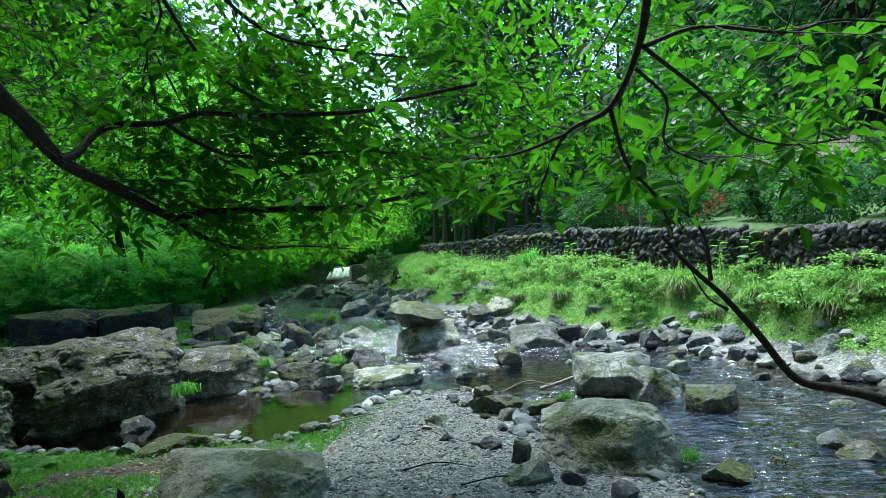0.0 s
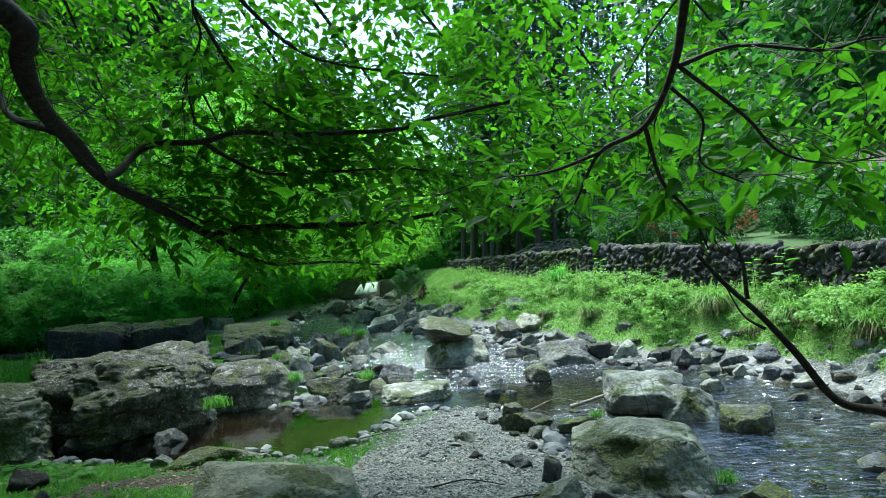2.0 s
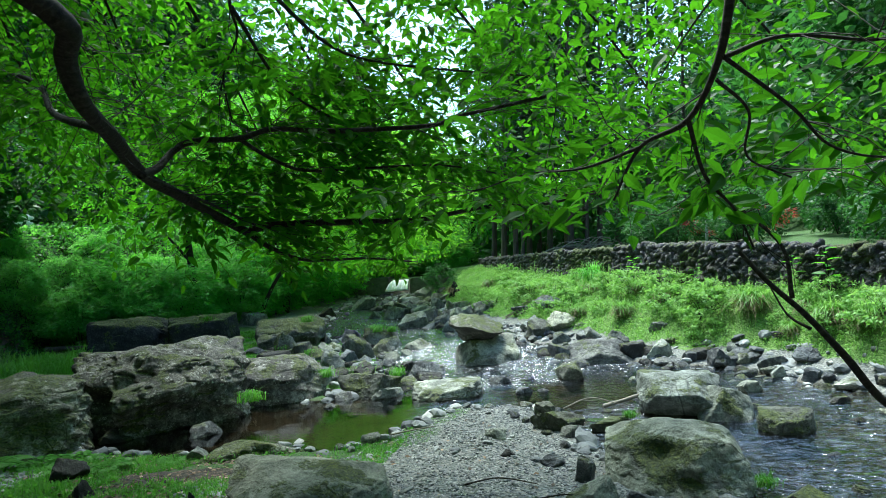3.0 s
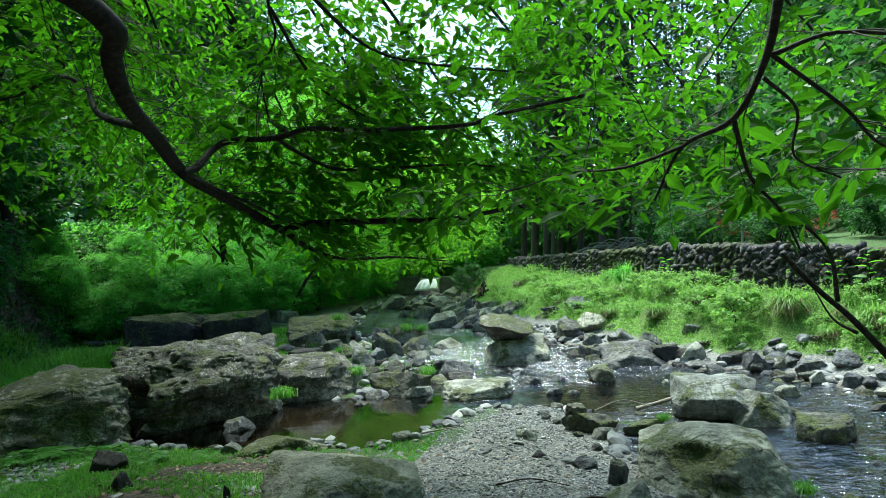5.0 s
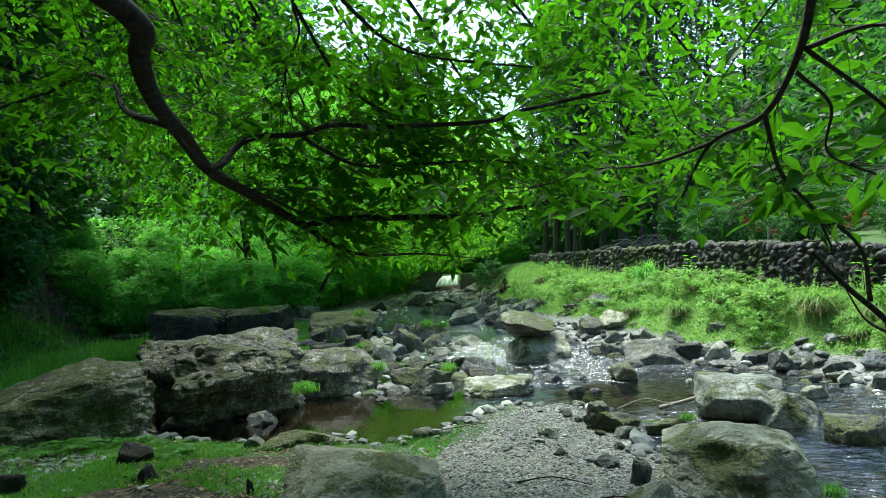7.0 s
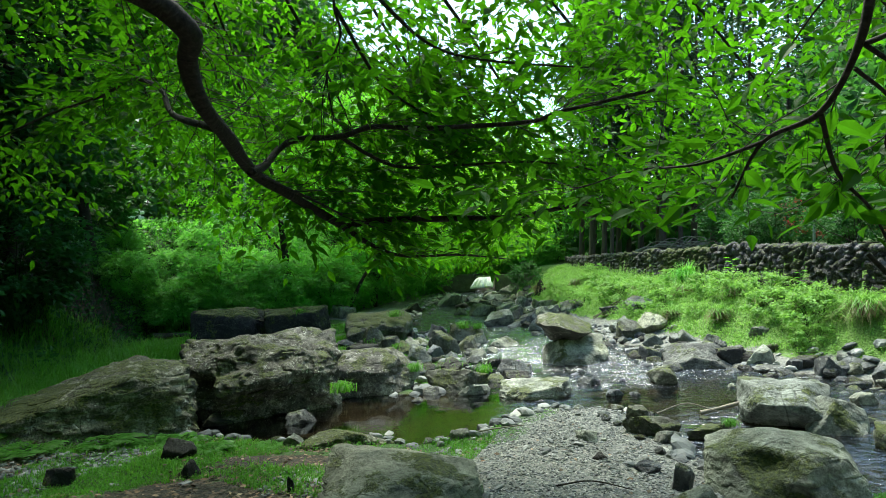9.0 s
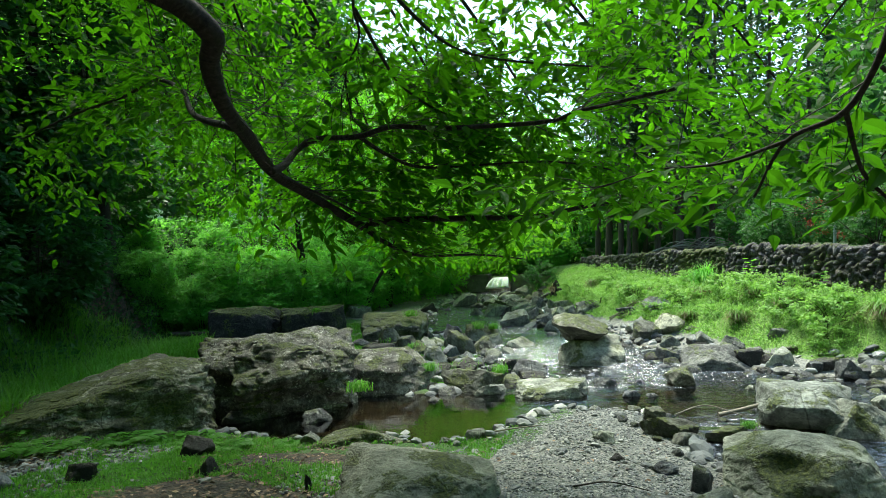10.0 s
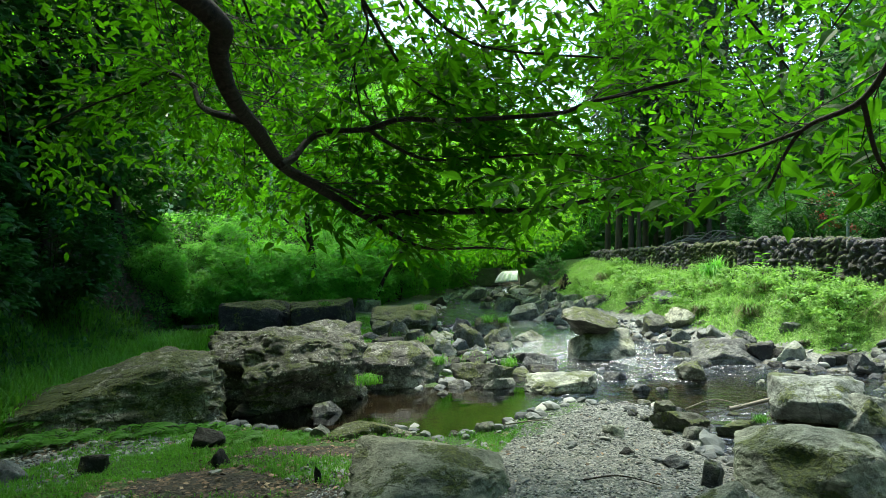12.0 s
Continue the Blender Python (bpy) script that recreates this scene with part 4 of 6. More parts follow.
rock(0.66, 3.91, 0.04, 0.16, 0.13, 0.08, -11, "g", "grey angular river rock lying on the stream bed", 162, 3, name="rock")
rock(1.65, 4.4, -0.03, 0.11, 0.09, 0.05, -23, "m", "moss-grown rounded rock at the edge of the stream", 163, 3, name="rock")
rock(1.09, 9.2, 0.04, 0.38, 0.26, 0.19, -7, "b", "dark wet-looking rock among grass and gravel", 164, 4, name="rock")
rock(1.39, 8.99, 0.05, 0.37, 0.26, 0.22, -9, "w", "pale grey-green river rock, dry on top", 165, 4, name="rock")
rock(1.49, 8.73, -0.02, 0.39, 0.31, 0.1, -10, "g", "grey angular river rock lying on the stream bed", 166, 4, name="rock")
rock(1.8, 8.74, 0.04, 0.36, 0.28, 0.14, -12, "b", "dark wet-looking rock among grass and gravel", 167, 4, name="rock")
rock(2.2, 8.41, 0.03, 0.35, 0.25, 0.17, -15, "g", "grey angular river rock lying on the stream bed", 168, 4, name="rock")
rock(2.27, 8.69, 0.15, 0.25, 0.2, 0.09, -15, "w", "pale grey-green river rock, dry on top", 169, 3, name="rock")
rock(2.74, 6.92, -0.02, 0.3, 0.24, 0.12, -23, "w", "pale grey-green river rock, dry on top", 170, 4, name="rock")
rock(3.01, 6.82, 0.05, 0.22, 0.15, 0.1, -25, "g", "grey angular river rock lying on the stream bed", 171, 3, name="rock")
rock(0.16, 12.63, 0.48, 0.588, 0.476, 0.23399999999999999, -1, "g", "grey angular river rock lying on the stream bed", 172, 4, name="rock")
rock(-0.27, 13.04, 0.39, 0.644, 0.392, 0.144, 1, "g", "grey angular river rock lying on the stream bed", 173, 4, name="boulder")
rock(1.56, 9.77, 0.29, 0.28, 0.2, 0.12, -10, "w", "pale grey-green river rock, dry on top", 174, 4, name="rock")
rock(-2.21, 17.54, 0.56, 0.39, 0.31, 0.4, 7, "b", "dark wet-looking rock among grass and gravel", 175, 4, name="rock")
rock(-4.07, 6.14, -0.03, 0.34, 0.24, 0.13, 35, "b", "dark wet-looking rock among grass and gravel", 176, 4, name="rock")
rock(-3.21, 6.21, -0.03, 0.31, 0.21, 0.15, 28, "g", "grey angular river rock lying on the stream bed", 177, 4, name="rock")
rock(-2.83, 5.36, 0.02, 0.19, 0.13, 0.1, 29, "w", "pale grey-green river rock, dry on top", 178, 3, name="rock")
rock(-1.49, 5.65, 0.01, 0.19, 0.13, 0.09, 15, "w", "pale grey-green river rock, dry on top", 179, 3, name="rock")
rock(-3.42, 4.68, 0.11, 0.26, 0.21, 0.16, 38, "b", "dark wet-looking rock among grass and gravel", 180, 4, 14, name="rock", block=0.6)
rock(-3.03, 4.29, 0.1, 0.15, 0.12, 0.12, 37, "b", "dark wet-looking rock among grass and gravel", 181, 4, 14, name="rock", block=0.6)
rock(-3.82, 3.99, 0.13, 0.2, 0.16, 0.12, 46, "b", "dark wet-looking rock among grass and gravel", 182, 4, 14, name="rock", block=0.6)
rock(-2.09, 3.98, 0.14, 0.05, 0.03, 0.1, 29, "b", "dark wet-looking rock among grass and gravel", 183, 3, name="rock")
rock(-4.28, 3.68, 0.13, 0.32, 0.22, 0.14, 52, "g", "grey angular river rock lying on the stream bed", 184, 4, 14, name="rock", block=0.6)
rock(-2.66, 8.47, 0.08, 0.11, 0.09, 0.07, 18, "b", "dark wet-looking rock among grass and gravel", 185, 3, name="rock")
rock(-1.49, 8.56, -0.03, 0.36, 0.28, 0.12, 11, "b", "dark wet-looking rock among grass and gravel", 186, 4, name="rock")

# ---- the overhanging tree ----
def grow(curves, n, length, spread, rise=0.0, bias=(0, 0, 0), steps=7):
    """Side shoots from points along branch curves: thin winding branchlets, each a row of points."""
    pts = np.concatenate([c[len(c) // 5:] for c in curves])
    tan = np.concatenate([unit(np.gradient(c, axis=0))[len(c) // 5:] for c in curves])
    k = rng.integers(0, len(pts), n)
    a, t = pts[k], tan[k]
    d = unit(t * 0.6 + rng.normal(0, spread, (n, 3)) * [1, 1, 0.55] + np.array([0, 0, rise]) + np.array(bias))
    L = rng.uniform(*length, n)[:, None] / (steps - 1)
    bend = rng.normal(0, 0.12, (n, 3)) - [0, 0, 0.03]
    rows = [a]
    for _ in range(steps - 1):
        a = a + d * L
        rows.append(a)
        d = unit(d + bend + rng.normal(0, 0.2, (n, 3)))
    return np.stack(rows, 1)


def branchlets(rows, thick):
    """Tapering twigs along rows of points."""
    k = rows.shape[1] - 1
    return joined([sticks(rows[:, j], rows[:, j + 1], thick * (1 - 0.6 * j / k)) for j in range(k)])


def shoots(rows, per, size, count, length, fine, keep=None):
    """Leafy sprays along branchlets and at their ends."""
    n, k = rows.shape[:2]
    j = rng.integers(1, k, (n, per))
    j[:, 0] = k - 1
    i = np.arange(n)[:, None]
    p = rows[i, j].reshape(-1, 3)
    t = unit(rows[i, j] - rows[i, j - 1]).reshape(-1, 3)
    side = np.where(j == k - 1, 0.3, 0.75).reshape(-1, 1)
    h = t * 0.8 + rng.normal(0, 1, p.shape) * side * [1, 1, 0.35] - [0, 0, 0.1]
    L = rng.uniform(*length, len(p))
    if keep is not None:
        m = keep(p + unit(h) * L[:, None] * 0.6)
        p, h, L = p[m], h[m], L[m]
    return sprays(p, h, L, count, size, fine)


def underside(p):
    """The uneven lower edge of the crowns over the stream."""
    a = p[:, 0] / p[:, 1]
    rise = np.interp(a, [-0.8, -0.55, -0.45, -0.2, -0.1, 0.13, 0.2, 0.42, 0.55], [0.05, 0.05, 0.02, 0.02, 0.075, 0.075, 0.06, 0.05, 0.02])
    return 1.42 + (rise + 0.05 * (vnoise(p * 3.1 + 7) - 0.5)) * (p[:, 1] - 0.4)


def tree_parts(tree, pieces, material, twigs=True):
    lv = joined([p[0] for p in pieces])
    mesh_part("crown", npmesh("crown", *lv, smooth_shade=False), material, tree, kind="stuff")
    if twigs:
        tw = joined([p[1] for p in pieces])
        mesh_part("fine_twigwork", npmesh("fine_twigwork", *tw), TWIG_BARK, tree, kind="stuff")


def crown_layers(centre, radii, n_clump, per, leaf, rise=0.0, flat=0.35):
    """Layered foliage: many flat clumps over an uneven crown."""
    u = unit(rng.normal(0, 1, (n_clump, 3)))
    r = rng.uniform(0.35, 1.0, (n_clump, 1)) ** 0.6
    c = np.array(centre) + u * r * np.array(radii)
    size = rng.uniform(0.25, 0.55, (n_clump, 1)) * np.mean(radii) * 0.45
    off = rng.normal(0, 0.55, (n_clump, per, 3)) * size[:, None] * [1, 1, flat]
    P = (c[:, None] + off).reshape(-1, 3)
    outward = np.repeat(unit(u * [1, 1, 0.3]), per, 0)
    Y = outward * 0.7 + rng.normal(0, 0.6, P.shape) * [1, 1, 0.4] - [0, 0, 0.25]
    N = np.array([[0, 0, 1.0]]) + rng.normal(0, 0.5, P.shape)
    return leaves(P, Y, N, leaf * rng.uniform(0.6, 1.25, len(P))), c


THIN = 0.92


def overhanging_tree():
    tree = thing("tree", "leaning broadleaf tree with dark limbs reaching over the stream", "tree", (-3.3, 0.9, 0.1))
    base = np.array([-3.3, 0.9, 0.1])

    def b(name, r0, r1, *pts, sides=8):
        return tube_part(name, np.array(pts) - base, r0 * THIN, r1 * THIN, BARK, tree, sides, len(name) + r0 * 50) + base

    b("trunk", 0.2, 0.14, (-3.3, 0.9, 0), (-3.2, 1.0, 1.2), (-3.0, 1.2, 2.3), (-2.7, 1.5, 3.2), (-2.4, 1.9, 4.2), sides=14)
    cs = []
    cs.append(b("limb", 0.062, 0.024, (-2.95, 1.25, 2.5), (-2.1, 1.95, 2.62), (-1.7, 2.3, 2.47), (-1.55, 2.46, 2.34), (-1.61, 2.54, 2.25), (-1.63, 2.64, 2.12),
                (-1.69, 2.89, 2.04), (-1.78, 3.23, 1.94), (-1.75, 3.5, 1.86), (-1.62, 3.92, 1.69), sides=12))
    cs.append(b("branch", 0.026, 0.008, (-1.62, 3.92, 1.69), (-1.46, 3.97, 1.72), (-1.03, 4.15, 1.71), (-0.69, 4.26, 1.7), (-0.31, 4.49, 1.76), (0.02, 4.69, 1.76), (0.4, 4.9, 1.82)))
    cs.append(b("branch", 0.018, 0.005, (-1.62, 3.92, 1.69), (-1.51, 4.0, 1.59), (-1.36, 4.16, 1.51), (-1.09, 4.46, 1.5), (-0.85, 4.74, 1.46)))
    cs.append(b("branch", 0.024, 0.009, (-1.75, 3.16, 1.93), (-1.79, 3.36, 1.99), (-1.82, 3.58, 2.12), (-1.72, 3.61, 2.16), (-1.47, 3.58, 2.14), (-1.27, 3.54, 2.16), (-0.99, 3.53, 2.12), (-0.49, 3.48, 2.08), (-0.32, 3.43, 2.1), (0.1, 3.4, 2.14)))
    cs.append(b("branch", 0.013, 0.005, (-1.47, 3.58, 2.14), (-1.36, 3.68, 2.05), (-1.21, 3.78, 1.98), (-0.94, 3.97, 1.99), (-0.53, 4.2, 2.0), (-0.17, 4.53, 1.95)))
    cs.append(b("branch", 0.02, 0.006, (-1.74, 2.87, 2.08), (-2.16, 3.16, 2.25), (-2.41, 3.39, 2.47), (-2.76, 3.59, 2.62), (-3.06, 3.7, 2.59), (-3.53, 3.77, 2.55), (-4.12, 3.9, 2.48)))
    cs.append(b("branch", 0.01, 0.004, (-1.36, 3.35, 3.0), (-1.38, 3.39, 2.74), (-1.4, 3.49, 2.63), (-1.5, 3.52, 2.45), (-1.5, 3.58, 2.23)))
    cs.append(b("branch", 0.012, 0.004, (-1.38, 3.4, 2.74), (-1.26, 3.65, 2.42), (-1.1, 3.91, 2.29), (-0.98, 4.05, 2.26)))
    cs.append(b("branch", 0.014, 0.005, (-1.3, 3.4, 2.95), (-1.16, 3.56, 2.76), (-1.02, 3.72, 2.62), (-0.85, 3.88, 2.56), (-0.49, 4.1, 2.53), (0.1, 4.4, 2.5)))
    cs.append(b("branch", 0.011, 0.005, (-1.78, 3.23, 1.93), (-1.63, 3.54, 1.82), (-1.49, 3.8, 1.7)))
    # higher boughs that arch over the stream
    high = []
    for k, (ex, ey, ez) in enumerate([(-5.2, 4.6, 2.6), (-4.6, 6.2, 2.7), (-3.6, 6.6, 2.5), (-2.6, 7.0, 2.4), (-1.7, 7.2, 2.5), (-0.7, 7.2, 2.3), (0.3, 6.6, 2.3),
                                      (1.2, 6.0, 2.4), (1.8, 5.0, 2.5), (-3.0, 5.2, 3.0), (0.2, 5.0, 2.9)]):
        s = np.array([-2.45, 1.85, 4.0])
        e = np.array([ex, ey, ez])
        m1, m2 = s + (e - s) * 0.35 + [0, 0, 0.75], s + (e - s) * 0.72 + [0, 0, 0.55]
        high.append(b("bough", 0.035, 0.006, tuple(s), tuple(m1), tuple(m2), tuple(e)))
    clear = lambda p: (p[:, 2] > underside(p)) & (p[:, 1] > np.where(p[:, 0] < -2.3, 3.0, np.where(p[:, 2] > 2.1, 3.3, 3.7)))
    pieces = []
    near = grow(cs, 330, (0.35, 1.0), 0.5, 0.08, (0, 0.45, 0.08))
    pieces.append(shoots(near, 4, 0.094, 7, (0.24, 0.42), True, clear))
    over = grow(high, 450, (0.4, 1.1), 0.6, -0.05)
    pieces.append(shoots(over, 6, 0.098, 8, (0.28, 0.48), 2, lambda p: (p[:, 2] > underside(p) + 0.1) & (p[:, 1] > 3.3)))
    near = near[near[:, -1, 2] > underside(near[:, -1]) - 0.06]
    tw = joined([branchlets(near[near[:, -1, 1] > 2.6], 0.005), branchlets(over[::5][over[::5, -1, 2] > 1.8], 0.0035)])
    pieces = [((l[0] - base, l[1]), (t[0] - base, t[1])) for l, t in pieces]
    # Unseen upper crown clumps, added to block light from above and behind.
    for centre, radii, n in (((-5.2, 1.6, 5.6), (3.4, 2.8, 1.2), 70), ((-5.2, 4.0, 4.9), (2.2, 1.8, 0.7), 90), ((-0.8, -4.2, 4.6), (3.6, 2.4, 1.0), 120), ((-7.6, 6.4, 7.2), (3.0, 3.2, 1.2), 110)):
        top, _ = crown_layers(centre, radii, n, 60, 0.12)
        pieces.append(((top[0] - base, top[1]), (tw[0][:6] - base, tw[1][:6])))
    tree_parts(tree, pieces, LEAF_NEAR)
    mesh_part("twigwork", npmesh("twigwork", tw[0] - base, tw[1]), TWIG_BARK, tree, kind="stuff")


overhanging_tree()


def bankside_tree():
    base = np.array([1.75, 2.3, 0.0])
    tree = thing("tree", "slender broadleaf tree bending low over the water with broad leaves", "tree", tuple(base))

    def b(name, r0, r1, *pts, sides=8):
        return tube_part(name, np.array(pts) - base, r0 * 0.72, r1 * 0.72, BARK, tree, sides, len(name) + r0 * 90) + base

    b("trunk", 0.05, 0.03, (1.75, 2.3, -0.1), (1.68, 2.38, 0.35), (1.5, 2.5, 0.68), (1.27, 2.55, 0.8), sides=12)
    st = b("stem", 0.026, 0.01, (1.3, 2.55, 0.79), (1.17, 2.54, 0.85), (1.09, 2.59, 0.87), (0.99, 2.63, 0.9), (0.9, 2.68, 1.05), (0.81, 2.72, 1.18), (0.73, 2.77, 1.28), (0.66, 2.82, 1.39), sides=12)
    cs = [b("branch", 0.011, 0.005, (0.78, 2.72, 1.23), (0.78, 2.77, 1.4), (0.67, 2.82, 1.54), (0.55, 2.71, 1.63))]
    b("branch", 0.008, 0.003, (0.82, 2.7, 1.13), (0.78, 2.77, 1.17), (0.75, 2.82, 1.26))
    tr = b("trunk", 0.05, 0.02, (1.75, 2.3, 0.1), (1.7, 2.0, 1.2), (1.3, 1.95, 2.0), (0.8, 1.9, 2.25), (0.45, 1.99, 2.0), sides=12)
    cs.append(b("branch", 0.016, 0.005, (0.45, 1.99, 2.00), (0.42, 2.03, 1.85), (0.36, 2.11, 1.73), (0.27, 2.28, 1.70), (0.20, 2.36, 1.57)))
    cs.append(b("branch", 0.009, 0.004, (0.36, 2.11, 1.73), (0.41, 2.20, 1.60), (0.49, 2.25, 1.51), (0.54, 2.29, 1.41)))
    cs.append(b("branch", 0.009, 0.003, (0.43, 2.03, 1.85), (0.59, 2.09, 1.90), (0.81, 2.14, 1.88), (0.94, 2.15, 1.90), (1.19, 2.28, 1.91)))
    cs.append(b("branch", 0.008, 0.003, (0.43, 2.03, 1.85), (0.59, 2.09, 1.73), (0.68, 2.13, 1.64), (0.80, 2.14, 1.60), (1.02, 2.28, 1.62)))
    cs.append(b("branch", 0.007, 0.003, (0.41, 2.03, 1.80), (0.49, 2.08, 1.73), (0.49, 2.12, 1.63), (0.59, 2.13, 1.57)))
    cs.append(b("branch", 0.008, 0.003, (0.27, 2.28, 1.70), (0.13, 2.45, 1.68), (-0.04, 2.62, 1.70), (-0.21, 2.79, 1.68)))
    cs.append(b("branch", 0.012, 0.004, (1.3, 1.95, 2.0), (1.5, 2.4, 2.1), (1.7, 3.0, 2.0), (1.8, 3.6, 1.85)))
    cs.append(b("branch", 0.012, 0.004, (0.8, 2.1, 2.3), (0.8, 2.6, 2.4), (0.7, 3.2, 2.35), (0.6, 3.8, 2.2)))
    rows = grow(cs, 105, (0.25, 0.7), 0.55, 0.0, (0, 0.4, 0))
    pieces = [shoots(rows, 4, 0.082, 6, (0.16, 0.34), True, lambda p: (p[:, 2] > underside(p)) & (p[:, 1] > 2.2))]
    rows = rows[rows[:, -1, 2] > underside(rows[:, -1]) - 0.04]
    tw = branchlets(rows, 0.0045)
    # Crown clumps above the view, added to shade the leaves below.
    top, _ = crown_layers((2.6, 1.6, 3.9), (1.6, 1.6, 0.9), 70, 60, 0.09)
    pieces.append((top, (tw[0][:6], tw[1][:6])))
    pieces = [((l[0] - base, l[1]), (t[0] - base, t[1])) for l, t in pieces]
    tree_parts(tree, pieces, LEAF_NEAR_DIM)
    mesh_part("twigwork", npmesh("twigwork", tw[0] - base, tw[1]), TWIG_BARK, tree, kind="stuff")
    b("bough", 0.03, 0.01, (1.3, 1.95, 2.0), (1.5, 2.4, 3.2), (1.5, 3.2, 4.4), (1.4, 3.9, 5.0))


bankside_tree()


# ---- trees of the valley sides ----
def broadleaf(name, label, height, spread, bare, n_clump, per, leaf, material, trunk_r, lean=(0, 0)):
    tree = thing(name, label, "tree")
    top = np.array([lean[0], lean[1], height * 0.75])
    pts = [(0, 0, -0.2), (lean[0] * 0.2 + 0.05, lean[1] * 0.2, height * 0.25), (lean[0] * 0.6 - 0.05, lean[1] * 0.6 + 0.08, height * 0.5), tuple(top)]
    c = tube_part("trunk", pts, trunk_r, trunk_r * 0.3, BARK, tree, 10)
    centre = (lean[0], lean[1], bare + (height - bare) * 0.5)
    lv, cl = crown_layers(centre, (spread, spread, (height - bare) * 0.55), n_clump, per, leaf)
    ends = cl[rng.permutation(len(cl))[:14]]
    for k, e in enumerate(ends[:9]):
        s = c[int(len(c) * (0.35 + 0.06 * k)) % len(c)]
        tube_part("limb", [tuple(s), tuple(s * 0.5 + e * 0.5 + [0, 0, 0.2]), tuple(e)], trunk_r * 0.3, 0.012, BARK, tree, 6)
    mesh_part("crown", npmesh("crown", *lv, smooth_shade=False), material, tree, kind="stuff")
    return tree


def conifer(name, label, height, spread, bare, tiers, per, leaf, trunk_r):
    tree = thing(name, label, "tree")
    tube_part("trunk", [(0, 0, -0.3), (0.03, 0.02, height * 0.3), (-0.02, 0.03, height * 0.7), (0, 0, height)], trunk_r, 0.03, CEDAR_BARK, tree, 12)
    t = np.repeat(np.linspace(0, 1, tiers), per)
    az = rng.uniform(0, 2 * np.pi, len(t))
    z = bare + (height - bare) * t + rng.normal(0, 0.15, len(t))
    rad = spread * (1 - t * 0.85) * rng.uniform(0.15, 1.0, len(t)) ** 0.6
    P = np.stack([np.cos(az) * rad, np.sin(az) * rad, z - rad * 0.35], 1)
    Y = np.stack([np.cos(az), np.sin(az), np.full(len(t), -0.35)], 1) + rng.normal(0, 0.3, P.shape)
    N = np.array([[0, 0, 1.0]]) + rng.normal(0, 0.5, P.shape)
    mesh_part("crown", npmesh("crown", *leaves(P, Y, N, leaf * rng.uniform(0.6, 1.3, len(P))), smooth_shade=False), LEAF_CEDAR, tree, kind="stuff")
    for k in range(10):
        zz = bare * (0.35 + 0.07 * k)
        a = k * 2.4
        tube_part("dead_branch", [(0, 0, zz), (np.cos(a) * 0.35, np.sin(a) * 0.35, zz + 0.05), (np.cos(a) * 0.8, np.sin(a) * 0.8, zz - 0.06)], 0.018, 0.006, CEDAR_BARK, tree, 5)
    return tree


UPRIGHT = Matrix.Rotation(radians(4), 4, "Y")


def place(tree, x, y, turn=0, size=1.0, z=None):
    z = float(ground_z(x, y)[0]) if z is None else z
    tree.matrix_basis = Matrix.Translation((x, y, z)) @ UPRIGHT @ pose(0, 0, 0, 0, 0, turn) @ Matrix.Diagonal((size, size, size, 1))


def repeat(tree, spots):
    """The first spot takes the tree itself, the others copies of it."""
    for k, (x, y, turn, size) in enumerate(spots):
        z = float(ground_z(x, y)[0])
        if k == 0:
            place(tree, x, y, turn, size)
        else:
            copy = copy_thing(tree, pose(x, y, z))
            place(copy, x, y, turn, size, z)


maple = broadleaf("tree", "spreading maple with fine bright leaves on the stream bank", 6.2, 2.7, 1.6, 300, 60, 0.085, LEAF_MID, 0.12, (0.9, -0.4))
repeat(maple, [(-6.5, 16.4, 0, 0.95), (-7.6, 14.2, 200, 0.95), (-7.6, 18.6, 140, 1.05), (-10.6, 11.4, 250, 1.15), (-6.2, 23.5, 70, 1.1), (-2.4, 24.5, 310, 1.0)])
lime = broadleaf("tree", "young maple leaning out over the stream with lime-green leaves", 4.6, 2.3, 1.2, 300, 60, 0.08, LEAF_LIME, 0.06, (3.2, -0.4))
repeat(lime, [(-6.6, 14.8, 0, 0.95), (-6.9, 17.2, 25, 0.9)])
# Two added trees, crowns mostly out of view, keep sun off the left bank.
tall = broadleaf("tree", "tall broadleaf tree added to shade the steep bank, crown mostly out of view", 8.6, 3.6, 4.6, 280, 44, 0.19, LEAF_FAR, 0.18, (3.6, 0.0))
repeat(tall, [(-12.6, 12.8, 0, 1.0), (-12.8, 8.0, 20, 1.0)])
wood = broadleaf("tree", "broadleaf woodland tree on the valley side", 9.5, 3.4, 2.2, 170, 36, 0.3, LEAF_FAR, 0.2)
spots = []
for k in range(46):
    a = rng.uniform(0, 1)
    if k < 20:
        x, y = -15 - 16 * a - 0.2 * k, 2 + k * 1.9
    elif k < 34:
        x, y = 9.5 + 9 * a, 5 + (k - 20) * 2.6
    elif k < 41:
        x, y = (-17 - 2.4 * (k - 34) if k < 37 else 12 + 2.6 * (k - 37)) + 2 * a, 40 + 8 * a
    else:
        x, y = -12 + (k - 41) * 7, -9 - 6 * a
    spots.append((x, y, 360 * rng.uniform(), rng.uniform(0.8, 1.25)))
spots += [(-9.9, 6.4, 200, 0.6), (-10.2, 9.2, 20, 0.65)]
# Half ring of unseen trees behind the camera, added to cut fill light.
for k in range(26):
    a = math.pi * (1.02 + 0.96 * k / 25)
    d = 7.5 + 4.5 * (k % 3) / 2
    spots.append((1.2 * d * math.cos(a), d * math.sin(a) - 0.5, 77 * k, 0.95 + 0.12 * (k % 4)))
repeat(wood, spots)
cedar = conifer("tree", "tall straight cedar with a bare lower trunk", 13, 1.7, 4.2, 46, 60, 0.24, 0.15)
